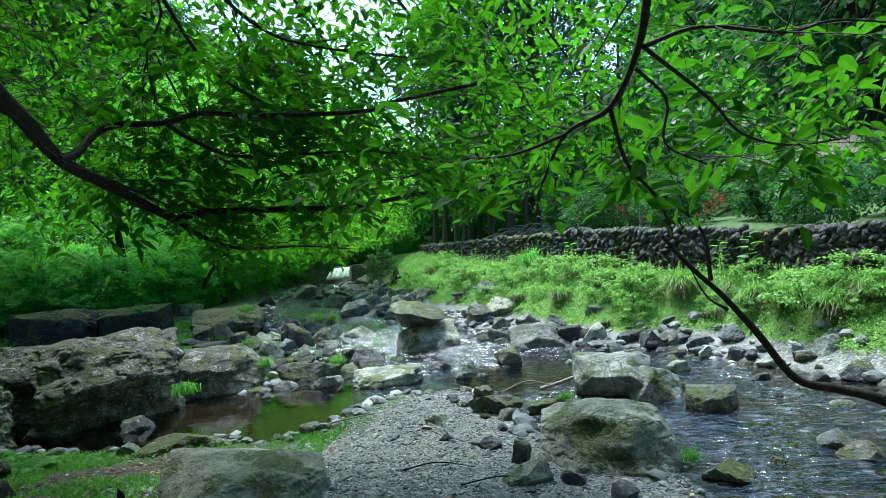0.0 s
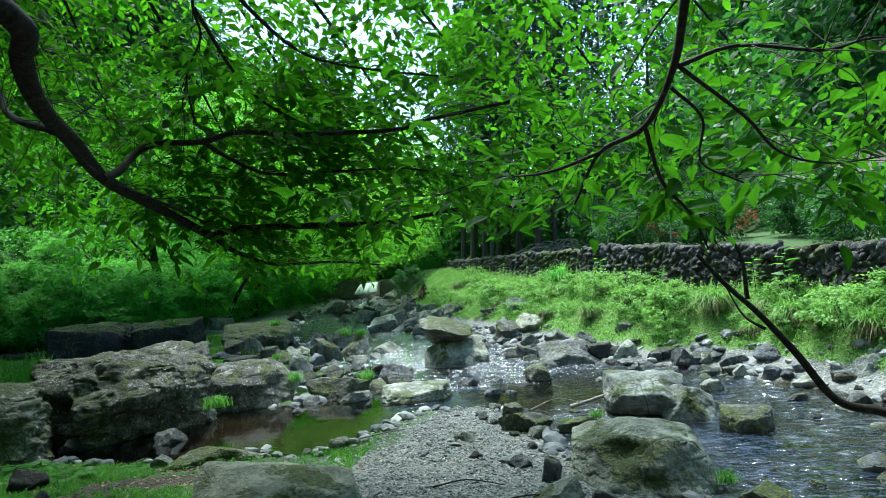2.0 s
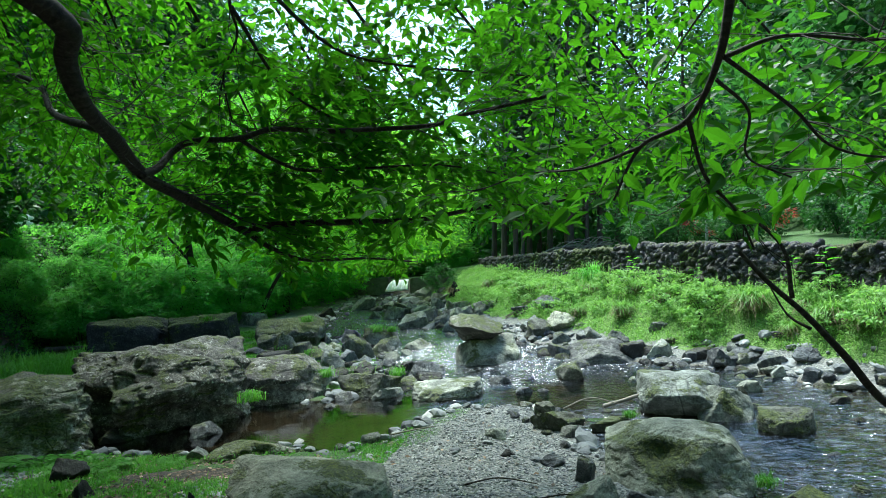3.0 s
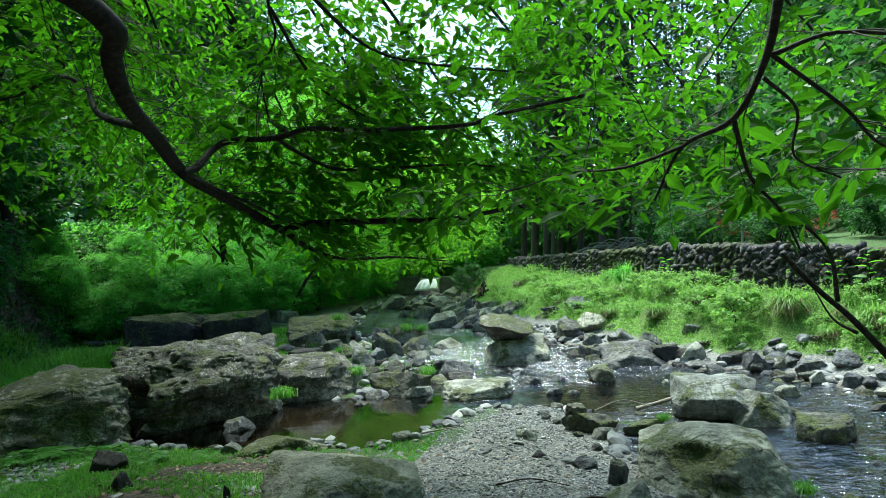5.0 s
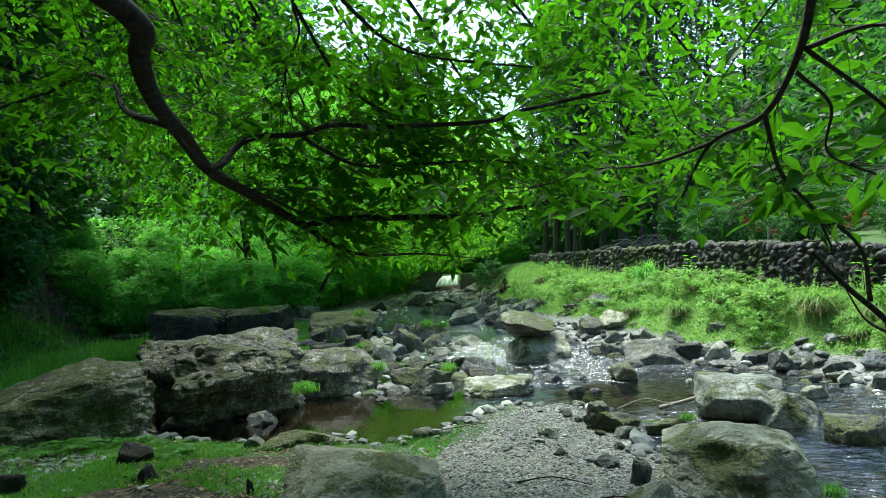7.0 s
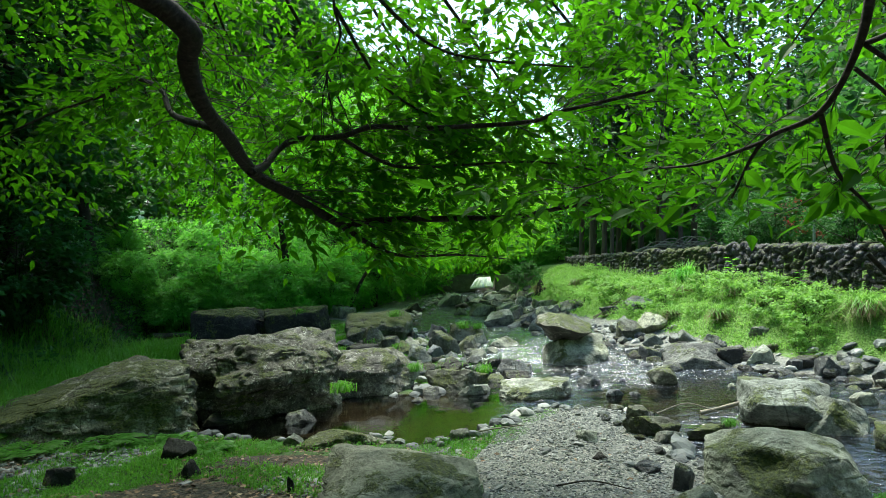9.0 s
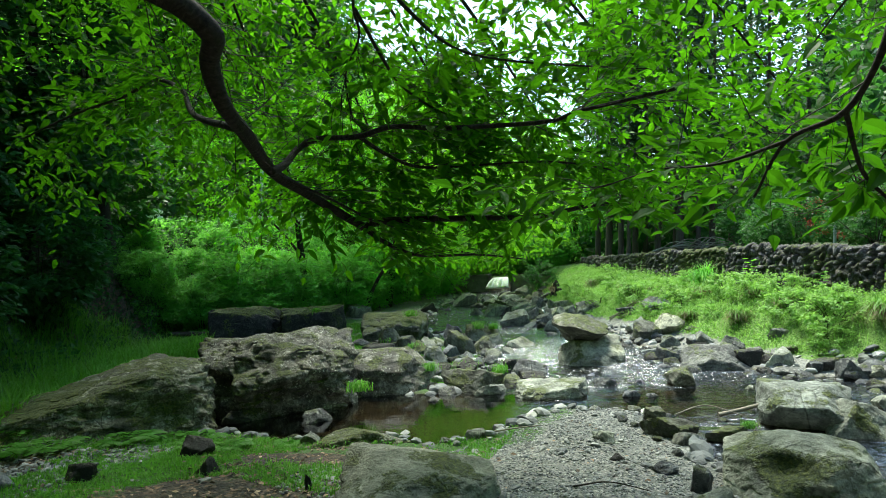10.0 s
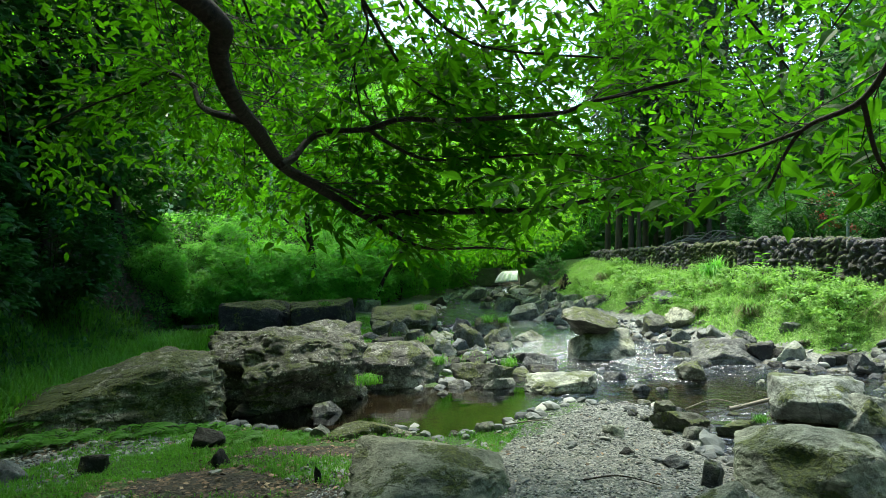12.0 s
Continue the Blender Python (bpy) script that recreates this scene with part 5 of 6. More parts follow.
spots = [(-0.9, 18.6, 0, 1.0), (-0.55, 17.6, 40, 0.85), (0.85, 17.2, 80, 1.05), (0.35, 18.0, 10, 0.9), (-0.2, 19.4, 120, 1.0), (1.7, 18.4, 200, 0.95), (0.9, 20.0, 280, 1.1), (-1.3, 20.6, 30, 1.0), (2.4, 20.3, 60, 1.0),
         (0.1, 21.8, 90, 0.9), (1.6, 22.4, 20, 1.05), (-1.0, 22.9, 180, 1.0), (3.2, 22.6, 250, 1.1), (2.9, 17.8, 130, 0.9), (0.6, 24.4, 330, 1.1), (4.3, 20.2, 15, 1.0), (-0.35, 17.1, 75, 0.6), (1.25, 17.0, 155, 0.7)]
repeat(cedar, [(x, y, t, s * 0.62) for x, y, t, s in spots])
dark = conifer("tree", "dense dark conifer on the shaded valley side", 11, 2.2, 0.6, 48, 80, 0.42, 0.16)
spots = []
for k in range(34):
    spots.append((-13.6 - 5.5 * rng.uniform() - 0.1 * k % 3, -1 + 0.85 * k, 360 * rng.uniform(), rng.uniform(0.8, 1.2)))
repeat(dark, [(x - (2.2 if 13 < y < 24 else 0), y, t, s) for x, y, t, s in spots])

# ---- shrubs of the left bank ----
def shrub(label, spread, height, n_clump, per, leaf, material):
    s = thing("shrub", label, "shrub")
    lv, cl = crown_layers((0, 0, height * 0.5), (spread, spread, height * 0.55), n_clump, per, leaf, flat=0.6)
    for e in cl[:9]:
        tube_part("stem", [(e[0] * 0.1, e[1] * 0.1, -0.1), (e[0] * 0.4, e[1] * 0.4, e[2] * 0.5), tuple(e)], 0.014 * min(1.0, spread), 0.004 * min(1.0, spread), BARK, s, 5)
    mesh_part("foliage", npmesh("foliage", *lv, smooth_shade=False), material, s, kind="stuff")
    return s


bush = shrub("dense fresh-green shrub on the stream bank", 1.0, 1.5, 220, 70, 0.075, LEAF_SHRUB)
def below_road(spots):
    """Keep the shrubs of the slope low enough to leave the road open to view."""
    out = []
    for x, y, turn, size in spots:
        room = 1.42 + 0.074 * math.hypot(x, y) - float(ground_z(x, y)[0])
        size = min(size, room / 1.5) if x < -7.3 else size
        if size > 0.22:
            out.append((x, y, turn, size))
    return out


repeat(bush, below_road([(-7.9, 13.6, 0, 1.0), (-7.0, 14.8, 60, 0.9), (-8.7, 13.0, 130, 1.1), (-6.9, 16.2, 200, 1.0), (-8.2, 14.9, 250, 1.0), (-9.4, 12.6, 20, 0.85), (-9.2, 14.0, 80, 0.9), (-6.4, 17.6, 170, 1.0),
              (-7.5, 17.0, 300, 1.1), (-10.0, 11.6, 35, 0.65), (-10.4, 14.6, 15, 0.75), (-9.6, 15.6, 130, 0.8), (-10.6, 16.2, 230, 0.6), (-9.0, 17.4, 310, 0.8), (-8.0, 18.6, 60, 0.9), (-8.9, 12.0, 190, 0.75), (-8.0, 12.6, 100, 0.7), (-10.9, 12.6, 20, 0.6), (-7.6, 15.8, 40, 1.05), (-6.1, 19.3, 95, 1.0), (-10.2, 13.4, 222, 0.65), (-8.6, 16.0, 280, 0.85), (-5.8, 20.9, 10, 1.0), (-7.0, 20.0, 144, 1.2), (-3.0, 21.6, 45, 0.9), (-5.6, 22.6, 15, 1.1), (-4.4, 23.4, 75, 1.3), (-3.4, 22.8, 205, 1.2), (-4.9, 25.0, 275, 1.8), (-2.6, 24.4, 115, 1.7), (-6.6, 24.6, 165, 1.7)]))
low = shrub("low bright shrub behind the stone wall", 0.7, 1.1, 70, 50, 0.07, LEAF_FAR)
repeat(low, [(2.6, 13.4, 0, 1.0), (3.6, 12.4, 90, 1.0), (2.2, 15.2, 180, 1.1), (4.4, 10.6, 30, 1.0), (-2.9, 19.4, 222, 0.8), (5.0, 12.0, 70, 1.2), (5.4, 9.0, 300, 1.0)] + [(float(line_x(WALL_LINE, 6.4 + 0.75 * k)) + 0.95 + 0.5 * (k % 3), 6.4 + 0.75 * k, 67 * k, 0.5 + 0.12 * (k % 4)) for k in range(12)])
red = shrub("azalea bush with reddish leaves behind the wall", 0.7, 1.0, 60, 50, 0.06, LEAF_RED)
repeat(red, [(3.6, 15.2, 0, 1.0), (4.6, 14.6, 130, 0.8)])

# Dark bushes added where the bank top lies in shade.
evergreen = shrub("dark bush added on top of the bank, its colour standing in for shade", 1.3, 2.6, 110, 52, 0.17, LEAF_FAR)
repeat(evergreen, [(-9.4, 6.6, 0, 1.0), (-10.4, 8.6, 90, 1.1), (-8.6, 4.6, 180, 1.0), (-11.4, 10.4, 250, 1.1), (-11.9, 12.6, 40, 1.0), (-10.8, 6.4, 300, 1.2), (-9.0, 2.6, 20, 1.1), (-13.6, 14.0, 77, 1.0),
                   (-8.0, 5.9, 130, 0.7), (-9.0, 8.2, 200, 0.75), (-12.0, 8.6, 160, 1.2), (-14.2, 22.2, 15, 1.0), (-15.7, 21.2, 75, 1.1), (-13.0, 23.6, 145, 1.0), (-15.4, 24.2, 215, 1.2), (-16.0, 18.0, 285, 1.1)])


def hillside_foliage():
    """Undergrowth and tree crowns that cover the valley sides, too far off to tell apart."""
    x, y = rng.uniform(-45, 40, 16000), rng.uniform(-6, 65, 16000)
    z, dd, share, right, left, df, behind = ground_parts(x, y)
    dw = dist_line(x, y, WALL_LINE)
    v = np.abs(x - valley_x(y))
    ok = (left & (df > 5.5)) | (behind & (dw > 5.5) & (y < 21) & ~((x > 5.5) & (x < 11.5) & (y > 12) & (y < 17))) | ((y > 21.5) & (v > 2.6))
    ok &= ~(left & (x > -14.6) & (y > 9) & (y < 26))
    dist = np.hypot(x, y)
    ok &= rng.uniform(0, 1, len(x)) < np.clip(1.6 - dist / 70, 0.2, 1)
    x, y, z, dist = x[ok], y[ok], z[ok], dist[ok]
    n, per = len(x), 26
    size = rng.uniform(0.5, 1.2, n) * (0.7 + dist / 45)
    hgt = rng.uniform(0, 1, n) ** 1.5 * (1.2 + dist / 9) * (1 - 0.6 * smooth(24, 32, y) * smooth(16, 8, np.abs(x - valley_x(y))))
    c = np.stack([x, y, np.minimum(z, 62) + hgt], 1)
    P = (c[:, None] + unit(rng.normal(0, 1, (n, per, 3))) * rng.uniform(0.3, 1, (n, per, 1)) * size[:, None, None] * [1, 1, 0.8]).reshape(-1, 3)
    Y = rng.normal(0, 0.7, P.shape) + [0, 0, -0.3]
    N = np.array([[0, 0, 1.0]]) + rng.normal(0, 0.7, P.shape)
    S = np.repeat(0.17 + dist * 0.011, per) * rng.uniform(0.6, 1.3, n * per)
    ob = mesh_part("hillside_woods", npmesh("hillside_woods", *leaves(P, Y, N, S), smooth_shade=False), LEAF_FAR)
    tagged(ob, "dense green undergrowth and woods on the valley sides", "woods", kind="stuff")


hillside_foliage()

# ---- grass and weeds ----
def on_ground(x, y, lift=0.0):
    return np.stack([x, y, ground_z(x, y) + lift], 1)


def turfed(x, y):
    return (n2(x, y, 0.9, 31) < 0.04) | (y > 4.9)


def grass_field(name, n, box, keep, length, width, lean, material, label):
    x, y = scatter(n, box, keep)
    P = on_ground(x, y, -0.01)
    k = len(x)
    patch = 0.55 + 1.1 * np.clip(n2(x, y, 0.45, 61) + 0.4, 0, 1)
    V, F = blades(P, rng.uniform(*length, k) * patch, rng.uniform(*width, k), rng.uniform(*lean, k))
    ob = mesh_part(name, npmesh(name, V, F, False), material)
    tagged(ob, label, "grass", kind="stuff")


def right_bank(x, y, lo=0.2):
    z, dd, share, right, left, df, behind = ground_parts(x, y)
    return right & (share > lo + 0.1 * n2(x, y, 0.5, 63)) & (y < 20.3)


grass_field("bank_grass", 170000, (-4, 6, 4.5, 20.3), lambda x, y: right_bank(x, y, 0.3) & (n2(x, y, 0.6, 65) > -0.3), (0.05, 0.13), (0.006, 0.012), (0.4, 1.1), GRASS,
            "bright green grass and weeds on the far bank")
grass_field("left_grass", 60000, (-7.5, -1.2, 2.4, 13.5), lambda x, y: (lambda g: (g[1] > 0.05) & ~g[4] & ~g[3] & (x < -1.35 + 0.35 * (y - 4.2)) & turfed(x, y) & (n2(x, y, 0.5, 67) > -0.1))(ground_parts(x, y)),
            (0.04, 0.1), (0.005, 0.009), (0.3, 1.0), GRASS_DARK, "short mossy grass beside the pool")
grass_field("tall_grass", 30000, (-9.5, -4.8, 3.0, 10.5), lambda x, y: (lambda df, lf: np.where(lf, df < 0.9, df < 1.25))(dist_line(x, y, FOOT_LINE), x < line_x(FOOT_LINE, y)),
            (0.3, 0.6), (0.01, 0.018), (0.3, 1.0), GRASS_DARK, "tall arching grass at the foot of the shaded bank")


def weeds(name, n, box, keep, size, lift, material, label):
    x, y = scatter(n, box, keep)
    P = on_ground(x, y) + np.stack([np.zeros(len(x)), np.zeros(len(x)), rng.uniform(0.01, lift, len(x)) * (0.4 + 1.6 * np.clip(n2(x, y, 0.5, 71) + 0.35, 0, 1))], 1)
    az = rng.uniform(0, 2 * np.pi, len(x))
    Y = np.stack([np.cos(az), np.sin(az), rng.uniform(-0.3, 0.9, len(x))], 1)
    N = np.array([[0, 0, 1.0]]) + rng.normal(0, 0.7, P.shape)
    ob = mesh_part(name, npmesh(name, *leaves(P, Y, N, rng.uniform(*size, len(x))), smooth_shade=False), material)
    tagged(ob, label, "plants", kind="stuff")


weeds("bank_weeds", 210000, (-4, 6, 4.5, 20.3), lambda x, y: right_bank(x, y, 0.28) & (n2(x, y, 0.5, 73) > -0.1), (0.018, 0.042), 0.11, GRASS, "low leafy weeds among the bank grass")
# The darker far-leaf colour stands in for the bank's shade.
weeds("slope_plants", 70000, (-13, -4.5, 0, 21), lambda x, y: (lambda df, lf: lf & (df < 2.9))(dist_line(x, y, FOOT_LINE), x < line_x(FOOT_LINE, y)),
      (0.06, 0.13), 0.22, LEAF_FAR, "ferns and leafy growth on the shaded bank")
grass_field("near_grass", 150000, (-6.2, -1.2, 2.4, 6.2), lambda x, y: (lambda g: (g[1] > 0.05) & ~g[4] & ~g[3] & (x < -1.35 + 0.35 * (y - 4.2)) & turfed(x, y) & (n2(x, y, 0.6, 69) > 0.0))(ground_parts(x, y)),
            (0.03, 0.085), (0.003, 0.006), (0.3, 1.1), GRASS_DARK, "fine fresh grass in the near foreground")
grass_field("pool_grass", 80000, (-8.5, -1.8, 6.4, 13.2), lambda x, y: (lambda g: (g[1] > 0.04) & ~g[4] & ~g[3] & (n2(x, y, 0.5, 70) > np.where((x > -4.6) & (y > 7.2), 0.12, -0.12)))(ground_parts(x, y)),
            (0.05, 0.12), (0.006, 0.011), (0.3, 1.1), GRASS_DARK, "fresh short grass between the boulders")
weeds("lawn_weeds", 14000, (-6, -1.2, 2.6, 7), lambda x, y: (lambda g: (g[1] > 0.1) & ~g[4] & ~g[3] & (x < -1.4 + 0.35 * (y - 4.2)) & turfed(x, y) & (n2(x, y, 0.4, 75) > 0.0))(ground_parts(x, y)),
      (0.012, 0.03), 0.05, GRASS_DARK, "small clover-like plants in the short grass")

# ---- shingle and cobbles ----
ICO_V, ICO_F = sphere(1)


def stones(name, n, box, keep, size, material, label, level=1):
    x, y = scatter(n, box, keep)
    k = len(x)
    r = rng.uniform(*size, k) * rng.uniform(0.5, 1.0, k)
    P = on_ground(x, y) + np.stack([np.zeros(k), np.zeros(k), r * 0.15], 1)
    az = rng.uniform(0, 2 * np.pi, k)
    X = np.stack([np.cos(az), np.sin(az), rng.normal(0, 0.2, k)], 1) * rng.uniform(0.8, 1.4, (k, 1))
    Y = np.stack([-np.sin(az), np.cos(az), rng.normal(0, 0.2, k)], 1) * rng.uniform(0.6, 1.0, (k, 1))
    Z = np.stack([rng.normal(0, 0.15, k), rng.normal(0, 0.15, k), np.ones(k)], 1) * rng.uniform(0.35, 0.7, (k, 1))
    T = ICO_V if level == 1 else sphere(level)[0]
    T = T * (1 + 0.45 * (vnoise(T * 2.3 + 5) - 0.5))[:, None]
    V, F = stamp(T, ICO_F if level == 1 else sphere(level)[1], P, X, Y, Z, r)
    V += (np.repeat(rng.uniform(0.1, 0.3, k) * r, len(T))[:, None]) * (vnoise(V / 0.02) - 0.5)[:, None]
    ob = mesh_part(name, npmesh(name, V, F, False), material)
    tagged(ob, label, "gravel", kind="stuff")


def on_bar(x, y):
    z, dd, share, right, left, df, behind = ground_parts(x, y)
    return ~right & ~left & (dd > -0.25) & (x > -1.9 + 0.35 * (y - 4.2) + 0.3 * n2(x, y, 0.4, 77)) & (y < 7.3)


stones("shingle", 52000, (-2.2, 2.2, 2.6, 7.3), on_bar, (0.006, 0.0145), SHINGLE, "loose grey shingle of the gravel bar")
stones("coarse_gravel", 450, (-2.4, 2.4, 2.6, 7.3), lambda x, y: on_bar(x, y) & (n2(x, y, 0.5, 79) > 0.0), (0.022, 0.05), SHINGLE, "coarse flat stones in the gravel", 2)
stones("shore_stones", 9000, (-6, 5, 3.5, 20), lambda x, y: (lambda g: (np.abs(g[1]) < np.where(g[3] | (y > 7.2), 0.55, 0.16)) & ~(g[3] & (g[2] > 0.45)))(ground_parts(x, y)), (0.03, 0.1), SHINGLE, "cobbles lining the water edge", 2)
stones("dark_gravel", 9000, (-5.5, -1.0, 2.6, 5.2), lambda x, y: (lambda g: (g[1] > 0.05) & (n2(x, y, 0.7, 81) > 0.02) & (x < -1.2))(ground_parts(x, y)), (0.012, 0.035), SHINGLE, "grey chips and small stones among leaf litter")
weeds("roadside_growth", 170000, (-13.4, -6.5, 11.0, 21.5), lambda x, y: (lambda df, lf: lf & (df < 4.6))(dist_line(x, y, FOOT_LINE), x < line_x(FOOT_LINE, y)),
      (0.045, 0.09), 0.16, LEAF_SHRUB, "thick green undergrowth on the slope below the road")

# ---- weir and waterfall ----
def weir():
    w = thing("weir", "low mossy concrete weir across the stream", "weir", (-4.9, 20.42, 0.4))
    mesh_part("wall", box_mesh("wall", (1.3, 0.35, 0.75), 0.03, (-0.35, 0, 0.32)), CONCRETE, w)
    mesh_part("crest", box_mesh("crest", (1.34, 0.42, 0.06), 0.015, (-0.35, 0, 0.725)), CONCRETE, w)
    mesh_part("side_block", box_mesh("side_block", (1.4, 0.5, 0.8), 0.05, (1.65, 0.05, 0.28)), CONCRETE, w)


weir()


def falling_water():
    m, nt, node, out = shader("falling_water")
    vec = node("Mapping", Vector=node("TexCoord").outputs["Object"], Scale=(1, 1, 0.12)).outputs[0]
    n1 = noise_tex(node, vec, 26.0, 4.0, 0.7)
    col = ramp(node, n1, [(0.3, (0.35, 0.4, 0.42)), (0.48, (0.75, 0.79, 0.82)), (0.6, (0.9, 0.92, 0.93))])
    bump = node("Bump", Strength=0.8, Distance=0.03, Height=n1)
    p = node("BsdfPrincipled", **{"Base Color": col, "Roughness": 0.3, "Normal": bump.outputs[0]})
    nt.links.new(p.outputs[0], out.inputs[0])
    return m


FALL = falling_water()


def waterfall():
    n, k = 14, 9
    u, s = np.meshgrid(np.linspace(0, 1, n), np.linspace(0, 1, k))
    x = -4.45 + 0.48 * u + 0.03 * np.sin(u * 40) * s - 0.22 * s * (1 - u)
    y = 20.3 - 0.3 * s ** 0.7 + 0.03 * np.sin(u * 55)
    z = 1.0 - 0.3 * s ** 1.6
    i = np.arange(n * k).reshape(k, n)
    F = np.stack([i[:-1, :-1], i[:-1, 1:], i[1:, 1:], i[1:, :-1]], -1).reshape(-1, 4)
    ob = mesh_part("waterfall", npmesh("waterfall", np.stack([x, y, z], -1).reshape(-1, 3), F), FALL)
    sol = ob.modifiers.new("thickness", "SOLIDIFY")
    sol.thickness = 0.04
    tagged(ob, "small white waterfall over the weir", "waterfall")


waterfall()


# ---- guard rail, poles and house ----
def guard_rail():
    a, b = np.array([-12.85, 19.0]), np.array([-10.2, 21.6])
    g = thing("guard_rail", "white-painted roadside guard rail with a square end post", "guard rail", (a[0], a[1], 3.05))
    d = b - a
    turn = Matrix.Rotation(math.atan2(d[1], d[0]), 4, "Z")
    mesh_part("end_post", box_mesh("end_post", (0.24, 0.24, 0.75), 0.02, (0, 0, 0.27)), PAINT_WHITE, g).matrix_basis = turn
    L = float(np.hypot(*d))
    for zz in (0.42, 0.3):
        mesh_part("beam", box_mesh("beam", (L, 0.06, 0.07), 0.02, (L / 2, 0, zz)), PAINT_WHITE, g).matrix_basis = turn
    for s in (1.3, 2.6, 3.5):
        mesh_part("post", box_mesh("post", (0.1, 0.1, 0.7), 0.02, (s, 0.1, 0.2)), PAINT_WHITE, g).matrix_basis = turn
    p = new("road_pole", npmesh("road_pole", *tube([(0, 0, 0), (0, 0, 1.2), (0, 0, 2.4)], 0.06, 0.055, 10, knots=0)[:2]))
    p.data.materials.append(POLE_METAL)
    p.matrix_basis = Matrix.Translation((-12.1, 19.4, 2.75)) @ UPRIGHT
    tagged(p, "grey steel pole beside the road", "pole")


guard_rail()


def low_rail():
    g = thing("guard_rail", "short stretch of white roadside rail half hidden by leaves", "guard rail", (-13.2, 13.2, 2.85))
    turn = Matrix.Rotation(math.atan2(2.2, 0.55), 4, "Z")
    for zz in (0.55, 0.4):
        mesh_part("beam", box_mesh("beam", (2.3, 0.06, 0.09), 0.02, (1.15, 0, zz)), PAINT_WHITE, g).matrix_basis = turn
    for s in (0.2, 1.2, 2.2):
        mesh_part("post", box_mesh("post", (0.1, 0.1, 0.8), 0.02, (s, 0.1, 0.25)), PAINT_WHITE, g).matrix_basis = turn


low_rail()
for px, py in ((3.0, 12.6), (3.35, 11.6)):
    p = new("fence_pole", npmesh("fence_pole", *tube([(0, 0, -0.1), (0, 0, 0.4), (0, 0, 0.85)], 0.025, 0.024, 8, knots=0)[:2]))
    p.data.materials.append(POLE_METAL)
    p.matrix_basis = Matrix.Translation((px, py, 1.4)) @ UPRIGHT
    tagged(p, "thin teal metal pole behind the stone wall", "pole", "fence poles")


def house():
    h = thing("house", "beige rendered house with a low brown roof behind the trees", "house", (8.6, 14.9, 1.35))
    turn = Matrix.Rotation(radians(-35), 4, "Z")
    mesh_part("wall", box_mesh("wall", (4.4, 3.2, 1.25), 0.02, (0, 0, 0.6)), HOUSE_WALL, h).matrix_basis = turn
    bm = bmesh.new()
    v = [bm.verts.new(c) for c in ((-2.5, -1.9, 1.2), (2.5, -1.9, 1.2), (2.5, 1.9, 1.2), (-2.5, 1.9, 1.2), (-2.5, 0, 1.75), (2.5, 0, 1.75))]
    for f in ((0, 1, 5, 4), (2, 3, 4, 5), (0, 4, 3), (1, 2, 5), (0, 3, 2, 1)):
        bm.faces.new([v[i] for i in f])
    mesh_part("roof", bm_mesh("roof", bm), ROOF, h).matrix_basis = turn
    mesh_part("window", box_mesh("window", (1.1, 0.08, 0.6), 0.01, (-0.6, -1.62, 0.7)), POLE_METAL, h).matrix_basis = turn


house()

